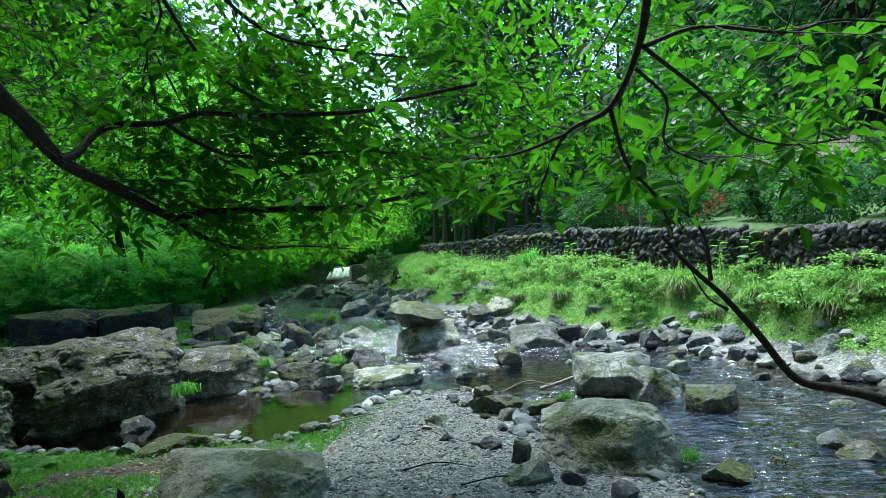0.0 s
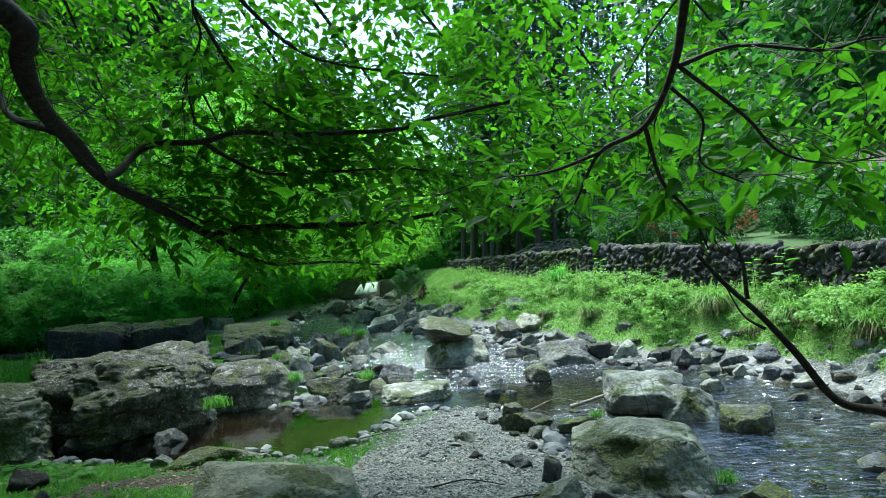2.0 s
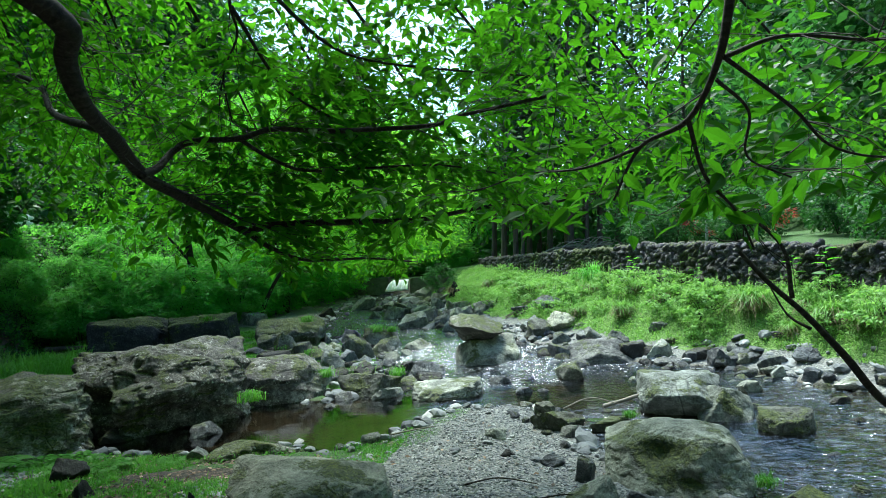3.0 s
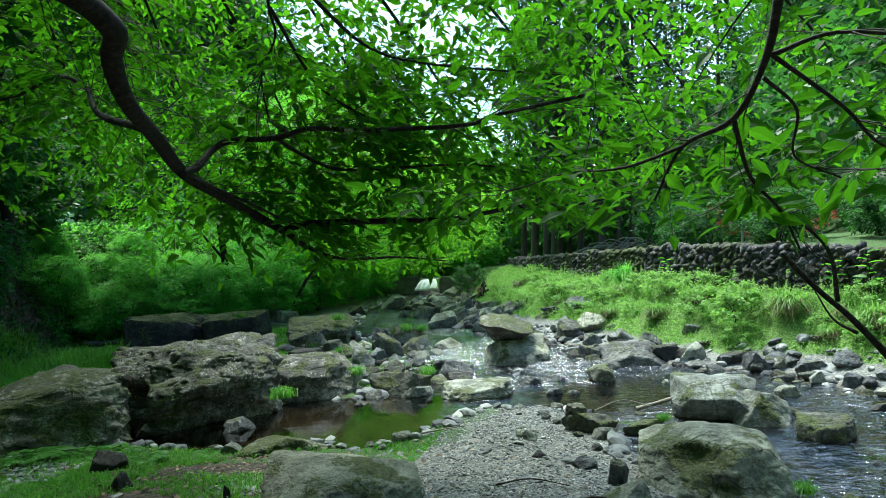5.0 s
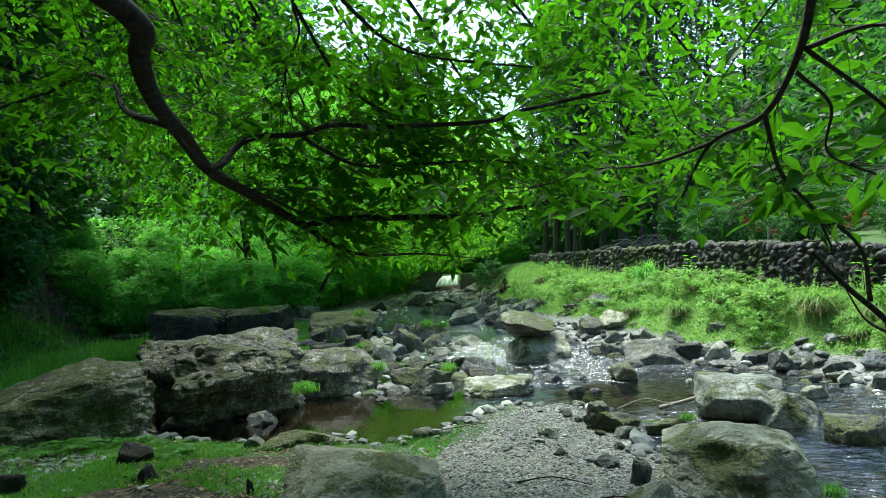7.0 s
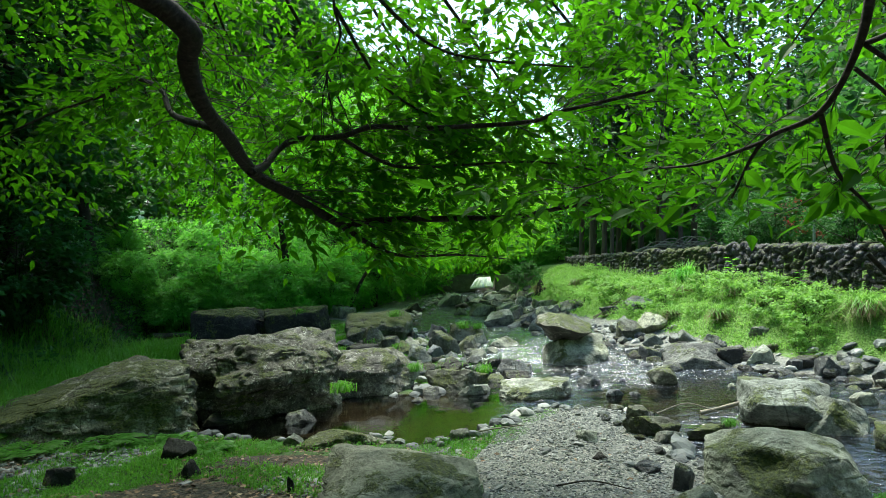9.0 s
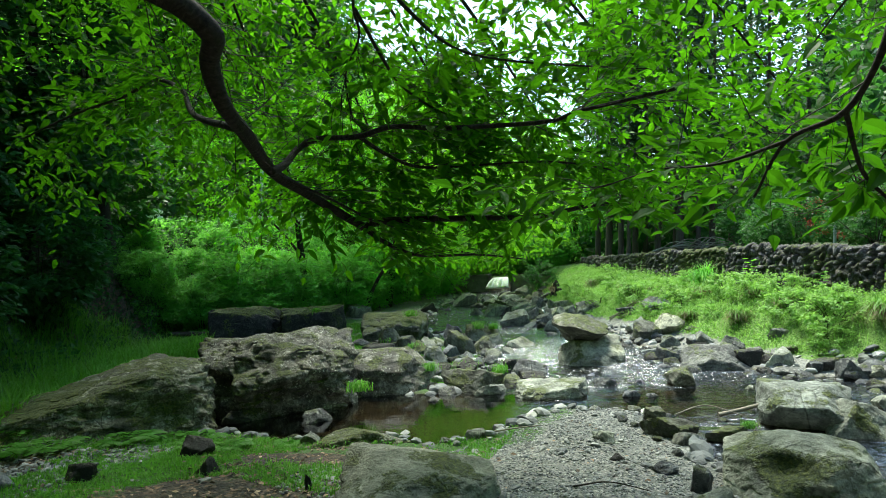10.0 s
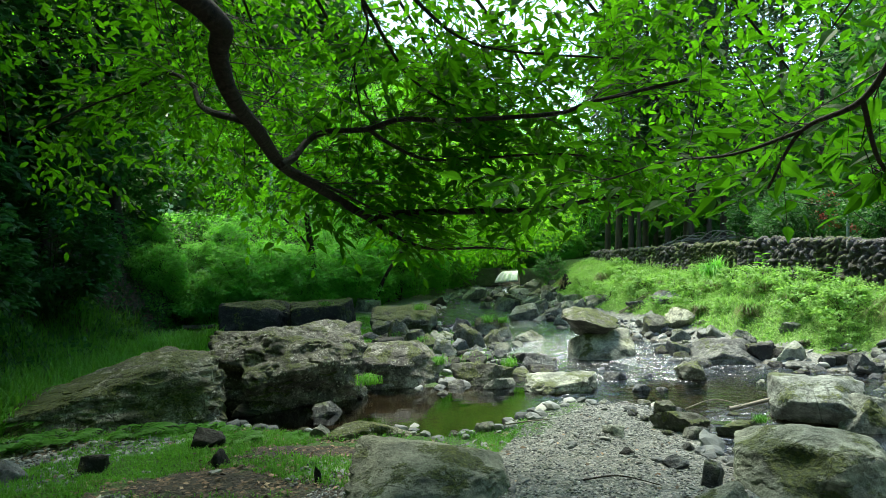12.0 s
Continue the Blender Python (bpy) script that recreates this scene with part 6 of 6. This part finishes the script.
# ---- dry stone wall ----
def stone_wall():
    c = curve_points(np.c_[WALL_LINE, np.full(len(WALL_LINE), 0.0)], 8)[:, :2]
    seg = np.r_[0, np.cumsum(np.hypot(*np.diff(c, axis=0).T))]
    total = seg[-1]

    def at(s):
        x, y = np.interp(s, seg, c[:, 0]), np.interp(s, seg, c[:, 1])
        x2, y2 = np.interp(s + 0.05, seg, c[:, 0]), np.interp(s + 0.05, seg, c[:, 1])
        return x, y, math.atan2(y2 - y, x2 - x)

    # earth core
    n = 60
    V, F = [], []
    for k, s in enumerate(np.linspace(0, total - 0.06, n)):
        x, y, a = at(s)
        nx, ny = -math.sin(a), math.cos(a)
        top = 1.4 - wall_drop(y)
        for off, z in ((-0.02, 0.1), (-0.12, top), (-0.6, top + 0.02), (-0.6, 0.1)):
            V.append((x + nx * off, y + ny * off, z))
    for k in range(n - 1):
        for j in range(4):
            F.append((k * 4 + j, k * 4 + (j + 1) % 4, k * 4 + 4 + (j + 1) % 4, k * 4 + 4 + j))
    wall = mesh_part("wall_stone_bank", npmesh("wall_stone_bank", V, F, False), WALL_FILL)
    tagged(wall, "old dry stone retaining wall, grey stones patched with moss", "wall", kind="structure")
    shapes = []
    for k in range(10):
        rv, rf, _ = rock_verts(900 + k, 3, 6, 0.2, 0.05, 0.1, 0.0)
        me = npmesh("stone", rv, rf)
        me.set_sharp_from_angle(angle=radians(28))
        me.materials.append(WALL_STONE)
        lv, lf, _ = rock_verts(900 + k, 2, 6, 0.2, 0.05, 0.1, 0.0)
        shapes.append((me, lv, lf))
    far = []
    count = 0
    for row in range(14):
        s = 1.5 + (row % 2) * 0.06
        while s < total - 0.1:
            w = rng.uniform(0.08, 0.155)
            x, y, a = at(s + w / 2)
            h = rng.uniform(0.075, 0.13)
            low = wall_drop(y)
            z = 0.5 + row * (0.073 - low / 13) + rng.normal(0, 0.014) + 0.012 * math.sin(s * 2.3)
            nx, ny = -math.sin(a), math.cos(a)
            off = 0.05 - 0.1 * (z - 0.3) + rng.normal(0, 0.016)
            m = pose(x + nx * off, y + ny * off, z, rng.uniform(-10, 10), rng.uniform(10, 55), math.degrees(a)) @ Matrix.Diagonal((w * 1.3, rng.uniform(0.15, 0.22), h * 1.2, 1))
            k = rng.integers(0, 10)
            if 3.5 < s < 10.0 and z > 0.8 and count < 300:
                ob = new("stone", shapes[k][0])
                ob.parent = wall
                ob.matrix_basis = m
                count += 1
            else:
                mm = np.array(m)
                far.append((shapes[k][1] @ mm[:3, :3].T + mm[:3, 3], shapes[k][2]))
            s += w * 0.93
    V, F = joined(far)
    me = npmesh("stonework", V, F)
    cover = smooth(1.0, 0.4, np.abs(V[:, 1] - 13.4)) * (0.6 + 0.8 * (vnoise(V * 3) - 0.3)) + 0.5 * smooth(0.55, 0.75, vnoise(V * 1.7 + 4))
    me.attributes.new("moss", "FLOAT", "POINT").data.foreach_set("value", np.clip(cover, 0, 1).astype(np.float32))
    mesh_part("stonework", me, WALL_STONE, wall, kind="stuff")


stone_wall()

# ---- tussocks, ferns and tufts ----
def tussock(label, n, length, width, material, dead=0):
    t = thing("grass_tussock", label, "grass tussock")
    P = rng.normal(0, 0.05, (n, 3)) * [1, 1, 0]
    V, F = blades(P, rng.uniform(*length, n), rng.uniform(*width, n), rng.uniform(0.35, 1.05, n), 0.85)
    mesh_part("foliage", npmesh("foliage", V, F, False), material, t, kind="stuff")
    if dead:
        P = rng.normal(0, 0.05, (dead, 3)) * [1, 1, 0]
        V, F = blades(P, rng.uniform(*length, dead) * 0.9, rng.uniform(*width, dead) * 0.7, rng.uniform(0.8, 1.2, dead), 1.05)
        mesh_part("dry_foliage", npmesh("dry_foliage", V, F, False), STRAW, t, kind="stuff")
    return t


def set_all(base, spots):
    for k, (x, y, z, turn, size) in enumerate(spots):
        z = float(ground_z(x, y)[0]) - 0.01 if z is None else z
        m = pose(x, y, z, 0, 0, turn)
        ob = base if k == 0 else copy_thing(base, m)
        ob.matrix_basis = m
        ob.scale = (size, size, size)


big = tussock("arching bright grass tussock with dry skirts on the bank", 420, (0.28, 0.5), (0.008, 0.014), GRASS, 160)
set_all(big, [(2.55, 8.95, None, 0, 1.15), (3.05, 7.95, None, 70, 1.0), (3.42, 7.1, None, 140, 1.0), (3.2, 7.55, None, 200, 0.85), (1.2, 10.6, None, 30, 0.9), (2.2, 9.8, None, 280, 0.8), (1.75, 10.4, None, 95, 0.8),
              (3.0, 8.4, None, 310, 0.8), (3.7, 6.9, None, 20, 1.0), (2.75, 8.3, None, 170, 0.6), (0.6, 11.6, None, 220, 0.8), (-0.4, 14.4, None, 260, 1.0), (0.1, 13.6, None, 50, 0.8), (1.5, 11.2, None, 120, 0.9),
              (-1.2, 16.2, None, 10, 1.0), (0.9, 12.4, None, 190, 1.0)])
reed = tussock("tall grey-green reed clump below the wall", 300, (0.5, 0.75), (0.007, 0.012), LEAF_SHRUB)
set_all(reed, [(0.95, 12.7, None, 0, 1.1)])
dry = tussock("dead brown grass clump on the bank", 260, (0.35, 0.5), (0.006, 0.011), STRAW)
set_all(dry, [(-2.25, 17.6, None, 0, 1.2)])
tuft = tussock("small green grass tuft rooted on a rock", 130, (0.14, 0.26), (0.006, 0.01), GRASS_DARK)
set_all(tuft, [(-3.02, 6.78, 0.18, 0, 1.0), (-2.9, 11.6, 0.33, 40, 1.1), (-2.66, 11.75, 0.3, 90, 0.9), (-4.05, 11.35, 0.6, 130, 1.0), (-1.75, 8.0, 0.15, 200, 0.9), (-3.5, 9.9, 0.2, 20, 0.9), (-4.1, 10.3, 0.25, 250, 0.9),
               (0.6, 5.8, 0.1, 60, 0.5), (-2.3, 8.6, 0.1, 300, 1.0), (-2.6, 7.9, 0.2, 110, 0.9), (-6.2, 11.9, 0.66, 0, 1.1), (-6.7, 12.1, 0.66, 50, 1.0), (1.15, 4.42, 0.02, 70, 0.6), (-5.3, 11.0, 0.2, 10, 1.0)])


def fern(label, n_frond, length):
    f = thing("fern", label, "fern")
    for k in range(n_frond):
        az = k * 2 * np.pi / n_frond + rng.uniform(-0.3, 0.3)
        L = length * rng.uniform(0.7, 1.1)
        s = np.linspace(0, 1, 16)
        out = np.array([math.cos(az), math.sin(az), 0.0])
        side = np.array([-math.sin(az), math.cos(az), 0.0])
        c = out * (s * L * 0.85)[:, None] + np.array([0, 0, 1.0]) * (L * (0.75 * s - 0.62 * s * s))[:, None]
        P, Y, S = [], [], []
        for sg in (-1, 1):
            P.append(c[1:])
            Y.append(sg * side + out * 0.45 + np.array([0, 0, -0.12]) + rng.normal(0, 0.06, (15, 3)))
            S.append(L * 0.3 * np.sin(np.pi * (0.12 + 0.86 * s[1:])) ** 0.8)
        V, F = leaves(np.concatenate(P), np.concatenate(Y), np.tile(np.array([[0, 0, 1.0]]), (30, 1)) + rng.normal(0, 0.15, (30, 3)), np.concatenate(S))
        V2, F2 = sticks(c[:-1], c[1:], 0.003)
        mesh_part("frond", npmesh("frond", *joined([(V, F), (V2, F2)]), smooth_shade=False), GRASS_DARK, f)
    return f


fn = fern("green fern with arching fronds in the shade", 9, 0.36)
set_all(fn, [(-4.35, 4.95, None, 0, 1.0), (-4.05, 5.15, None, 70, 0.9), (-4.75, 4.6, None, 160, 1.0), (-3.9, 5.4, None, 210, 0.8), (-5.0, 4.3, None, 300, 1.0), (-3.35, 4.95, None, 20, 0.7), (-5.2, 4.0, None, 90, 0.9),
             (-5.5, 5.0, None, 260, 1.1), (-3.0, 5.3, None, 120, 0.5), (-6.1, 10.6, None, 45, 1.1), (-6.9, 10.9, None, 185, 1.2), (-5.6, 11.4, None, 240, 0.9), (-8.2, 10.2, None, 15, 1.4), (-8.3, 8.9, None, 75, 1.4),
             (-7.7, 8.0, None, 130, 1.4), (-8.0, 9.6, None, 330, 1.5), (-9.0, 11.3, None, 250, 1.5), (-9.6, 12.6, None, 100, 1.5), (-7.3, 7.2, None, 50, 1.3)])


def hanging_plants():
    """Sedge and roots that hang down over the steep shaded bank."""
    x, y = scatter(20000, (-11, -5, 1, 16), lambda x, y: (x < line_x(FOOT_LINE, y)) & (dist_line(x, y, FOOT_LINE) < 2.6))
    P = on_ground(x, y, 0.02)
    k = len(x)
    V, F = blades(P, rng.uniform(0.25, 0.55, k), rng.uniform(0.01, 0.02, k), rng.uniform(0.8, 1.3, k), 1.1)
    # Conifer leaf colour on the sedge puts the bank's shade into its colour.
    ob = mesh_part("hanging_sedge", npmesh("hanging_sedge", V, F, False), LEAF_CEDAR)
    tagged(ob, "sedge hanging over the steep bank, darkened in colour for the shade", "plants", kind="stuff")


hanging_plants()


# ---- cobbles and broken rock along the water ----
def cobbles():
    shapes = []
    for k in range(12):
        V, F, _ = rock_verts(700 + k, 3, 7, 0.25, 0.05, 0.4)
        shapes.append((V * [1, 0.8, 0.75] + [0, 0, 0.12], F))
    kinds = ["g", "g", "w", "b", "m", "g"]
    meshes = []
    for k, (V, F) in enumerate(shapes):
        me = npmesh("cobble", V, F)
        me.materials.append(ROCKS[kinds[k % 6]])
        meshes.append(me)

    def put(x, y, w, turn, k, lift=0.0):
        ob = new("cobble", meshes[k])
        z = max(float(ground_z(x, y)[0]), float(water_level(np.array(y))) - 0.03)
        ob.matrix_basis = pose(x, y, z + lift, 0, 0, turn) @ Matrix.Diagonal((w, w, w * 0.8, 1))
        tagged(ob, "loose grey cobble at the edge of the stream", "stone", "cobbles")

    def spread(n, line, out, size):
        pts = curve_points(np.c_[line, np.zeros(len(line))], 5)[:, :2]
        for _ in range(n):
            i = rng.integers(0, len(pts) - 1)
            p = pts[i] + (pts[i + 1] - pts[i]) * rng.uniform() + rng.normal(0, out, 2)
            put(p[0], p[1], rng.uniform(*size) * rng.uniform(0.6, 1.0), rng.uniform(0, 360), rng.integers(0, 12))

    spread(75, RIGHT_SHORE[4:15], 0.22, (0.1, 0.3))
    spread(30, RIGHT_SHORE[8:15], 0.4, (0.15, 0.38))
    spread(40, LEFT_SHORE[2:8], 0.25, (0.12, 0.34))
    spread(34, np.array([(-2.4, 7.9), (-2.7, 8.8), (-3.2, 9.8), (-3.6, 10.6)]), 0.24, (0.14, 0.34))
    spread(30, BAR_SHORE[8:12], 0.12, (0.06, 0.18))
    spread(16, BAR_SHORE[0:6], 0.1, (0.05, 0.15))
    spread(22, np.array([(-4.6, 17.2), (-3.9, 16.4), (-3.0, 15.4), (-2.0, 14.2)]), 0.35, (0.2, 0.5))
    spread(20, np.array([(0.6, 6.6), (1.2, 7.2), (2.0, 6.2), (2.3, 5.0)]), 0.3, (0.06, 0.16))


cobbles()


def rubble(n, box, size, kinds, label, keep, seed):
    """Angular broken rocks lying apart from each other."""
    r = np.random.default_rng(seed)
    done = []
    for k in range(n * 8):
        x, y = r.uniform(box[0], box[1]), r.uniform(box[2], box[3])
        w = r.uniform(*size) * r.uniform(0.6, 1.0)
        if not keep(x, y) or any(math.hypot(x - a, y - b) < 0.5 * (w + c) for a, b, c in done):
            continue
        done.append((x, y, w))
        z = max(float(ground_z(x, y)[0]), float(water_level(np.array(y))) - 0.04)
        rock(x, y, z, w, w * r.uniform(0.6, 0.9), w * r.uniform(0.35, 0.6), r.uniform(0, 360), kinds[k % len(kinds)], label, seed * 100 + k, 3 if w < 0.25 else 4, r.integers(5, 9),
             (r.uniform(-12, 12), r.uniform(-12, 12)), group="broken rocks", block=0.2, taper=0.05)
        if len(done) >= n:
            break


rubble(48, (-3.9, -1.5, 7.9, 12.2), (0.26, 0.75), "gwmgbw", "broken angular grey rock heaped along the shore", lambda x, y: -4.7 + 0.25 * (12 - y) < x < -1.3 - 0.42 * (y - 8.0) + 0.25, 21)
rubble(16, (-5.2, -3.6, 8.2, 11.0), (0.25, 0.6), "bgm", "dark weathered rock half sunk in grass", lambda x, y: True, 25)
rubble(40, (-0.6, 3.2, 7.6, 11.4), (0.16, 0.5), "ggwbg", "grey broken rock along the water edge", lambda x, y: abs(x - line_x(RIGHT_SHORE[2:13], y)) < 0.5, 22)
rubble(40, (-5.0, 0.6, 11.4, 19.0), (0.3, 0.8), "gwwgm", "pale broken rock in the upper stream", lambda x, y: abs(x - line_x(RIGHT_SHORE[8:15], y)) < 0.9, 23)
rubble(34, (-1.5, 2.8, 5.4, 10.5), (0.1, 0.3), "gbgw", "small dark rock breaking the water", lambda x, y: inside(np.array([x]), np.array([y]), WATER)[0] and x > -1.3, 24)


rock(-2.4, 5.42, 0.0, 1.0, 0.55, 0.15, 20, "L", "low mossy mound of earth and rock beside the pool", 471, 5, name="mound", cuts=6, rough=0.2, fine=0.06, block=0.9, taper=0.5)


herb = shrub("low rounded clump of bright weeds on the grassy bank", 0.34, 0.3, 46, 34, 0.04, GRASS)
hr = np.random.default_rng(77)
spots = []
for k in range(34):
    y = 6.6 + 0.3 * k + hr.uniform(-0.2, 0.2)
    u = hr.uniform(0.4, 0.92)
    x = float(line_x(RIGHT_SHORE, y) * (1 - u) + line_x(WALL_LINE, y) * u)
    spots.append((x, y, None, hr.uniform(0, 360), hr.uniform(0.55, 1.25)))
set_all(herb, spots)


# ---- driftwood, logs, litter ----
def stick(label, pts, r0, r1, material=WOOD_GREY, name="stick"):
    V, F, c = tube(pts, r0, r1, 7, 5, 0.2)
    o = V.mean(0)
    ob = mesh_part(name, npmesh(name, V - o, F), material)
    ob.location = o
    tagged(ob, label, "branch")


stick("pale broken branch lying across stones in the water", [(0.45, 6.3, 0.08), (0.75, 6.42, 0.13), (1.02, 6.5, 0.2)], 0.02, 0.012)
stick("thin forked twig among the stones", [(0.1, 6.2, 0.1), (0.35, 6.3, 0.16), (0.62, 6.2, 0.1)], 0.007, 0.004)
stick("dry grass-coloured stick on the gravel", [(-1.33, 5.72, 0.06), (-1.15, 5.85, 0.06), (-0.98, 5.9, 0.07)], 0.008, 0.004)
stick("thin dark twig on the gravel", [(-0.55, 4.3, 0.12), (-0.35, 4.4, 0.12), (-0.12, 4.3, 0.11)], 0.006, 0.003, BARK)
stick("thin dark twig on the gravel", [(-0.2, 4.0, 0.12), (0.0, 4.12, 0.11), (0.1, 4.1, 0.11)], 0.005, 0.003, BARK)
stick("weathered log lying along the dark ledge", [(-6.6, 11.75, 0.28), (-6.1, 11.7, 0.3), (-5.6, 11.62, 0.27)], 0.045, 0.038, WOOD_DARK, "log")
stick("second weathered log under the dark ledge", [(-6.5, 11.6, 0.2), (-6.1, 11.52, 0.22), (-5.7, 11.5, 0.2)], 0.04, 0.035, WOOD_DARK, "log")
stick("old plank-like log at the foot of the bank", [(-9.0, 11.2, 0.42), (-8.6, 11.4, 0.4), (-8.2, 11.5, 0.36)], 0.05, 0.04, WOOD_DARK, "log")
for k in range(9):
    a = rng.uniform(-0.5, 0.5)
    x, y = -0.75 + 0.75 * rng.uniform(), 12.9 + 0.5 * rng.uniform()
    z = float(ground_z(x, y)[0])
    stick("bleached driftwood branch heaped on the bank", [(x, y, z + 0.05), (x + 0.3, y + a * 0.2, z + 0.14 + 0.1 * rng.uniform()), (x + 0.75, y + a * 0.6, z + 0.1)], 0.013, 0.006)
for k in range(16):
    x, y = -0.2 + 1.5 * rng.uniform(), 16.2 + 0.9 * rng.uniform()
    a = rng.uniform(-0.4, 0.4)
    stick("dead grey branch heaped behind the wall", [(x, y, 1.5), (x + 0.4, y + a, 1.6 + 0.2 * rng.uniform()), (x + 1.0, y + a * 2, 1.55)], 0.02, 0.006)


def fallen_leaves():
    x, y = scatter(11000, (-5.5, 1.2, 2.6, 6.5), lambda x, y: (lambda g: (g[1] > 0.05) & ((x < -1.2) | (rng.uniform(0, 1, len(x)) < 0.06)) & (n2(x, y, 0.7, 91) > -0.05))(ground_parts(x, y)))
    P = on_ground(x, y, 0.012)
    az = rng.uniform(0, 2 * np.pi, len(x))
    Y = np.stack([np.cos(az), np.sin(az), rng.normal(0, 0.15, len(x))], 1)
    N = np.array([[0, 0, 1.0]]) + rng.normal(0, 0.3, P.shape)
    ob = mesh_part("fallen_leaves", npmesh("fallen_leaves", *leaves(P, Y, N, rng.uniform(0.02, 0.055, len(x))), smooth_shade=False), LITTER)
    tagged(ob, "brown fallen leaves scattered on the ground", "leaves", kind="stuff")


fallen_leaves()


def sapling(label, height, n):
    s = thing("sapling", label, "plant")
    tube_part("stem", [(0, 0, -0.05), (0.02, 0.01, height * 0.5), (0, 0.03, height)], 0.007, 0.003, BARK, s, 5)
    k = np.arange(n)
    zz = height * (0.35 + 0.65 * k / n)
    az = k * 2.4
    P = np.stack([0.01 * np.cos(az), 0.01 * np.sin(az), zz], 1)
    Y = np.stack([np.cos(az), np.sin(az), 0.15 + 0 * az], 1)
    for i in range(n):
        V, F = leaves(P[i:i + 1], Y[i:i + 1], np.array([[0, 0, 1.0]]) + rng.normal(0, 0.2, (1, 3)), np.array([height * 0.28]), True)
        mesh_part("leaf", npmesh("leaf", V, F), LEAF_MID, s)
    return s


sp = sapling("young broad-leaved plant in front of the wall", 0.55, 9)
set_all(sp, [(3.2, 8.35, None, 0, 1.0), (3.0, 8.75, None, 60, 0.8), (1.55, 11.6, None, 120, 0.8), (2.2, 10.2, None, 310, 0.6), (1.0, 12.9, None, 30, 0.6)])
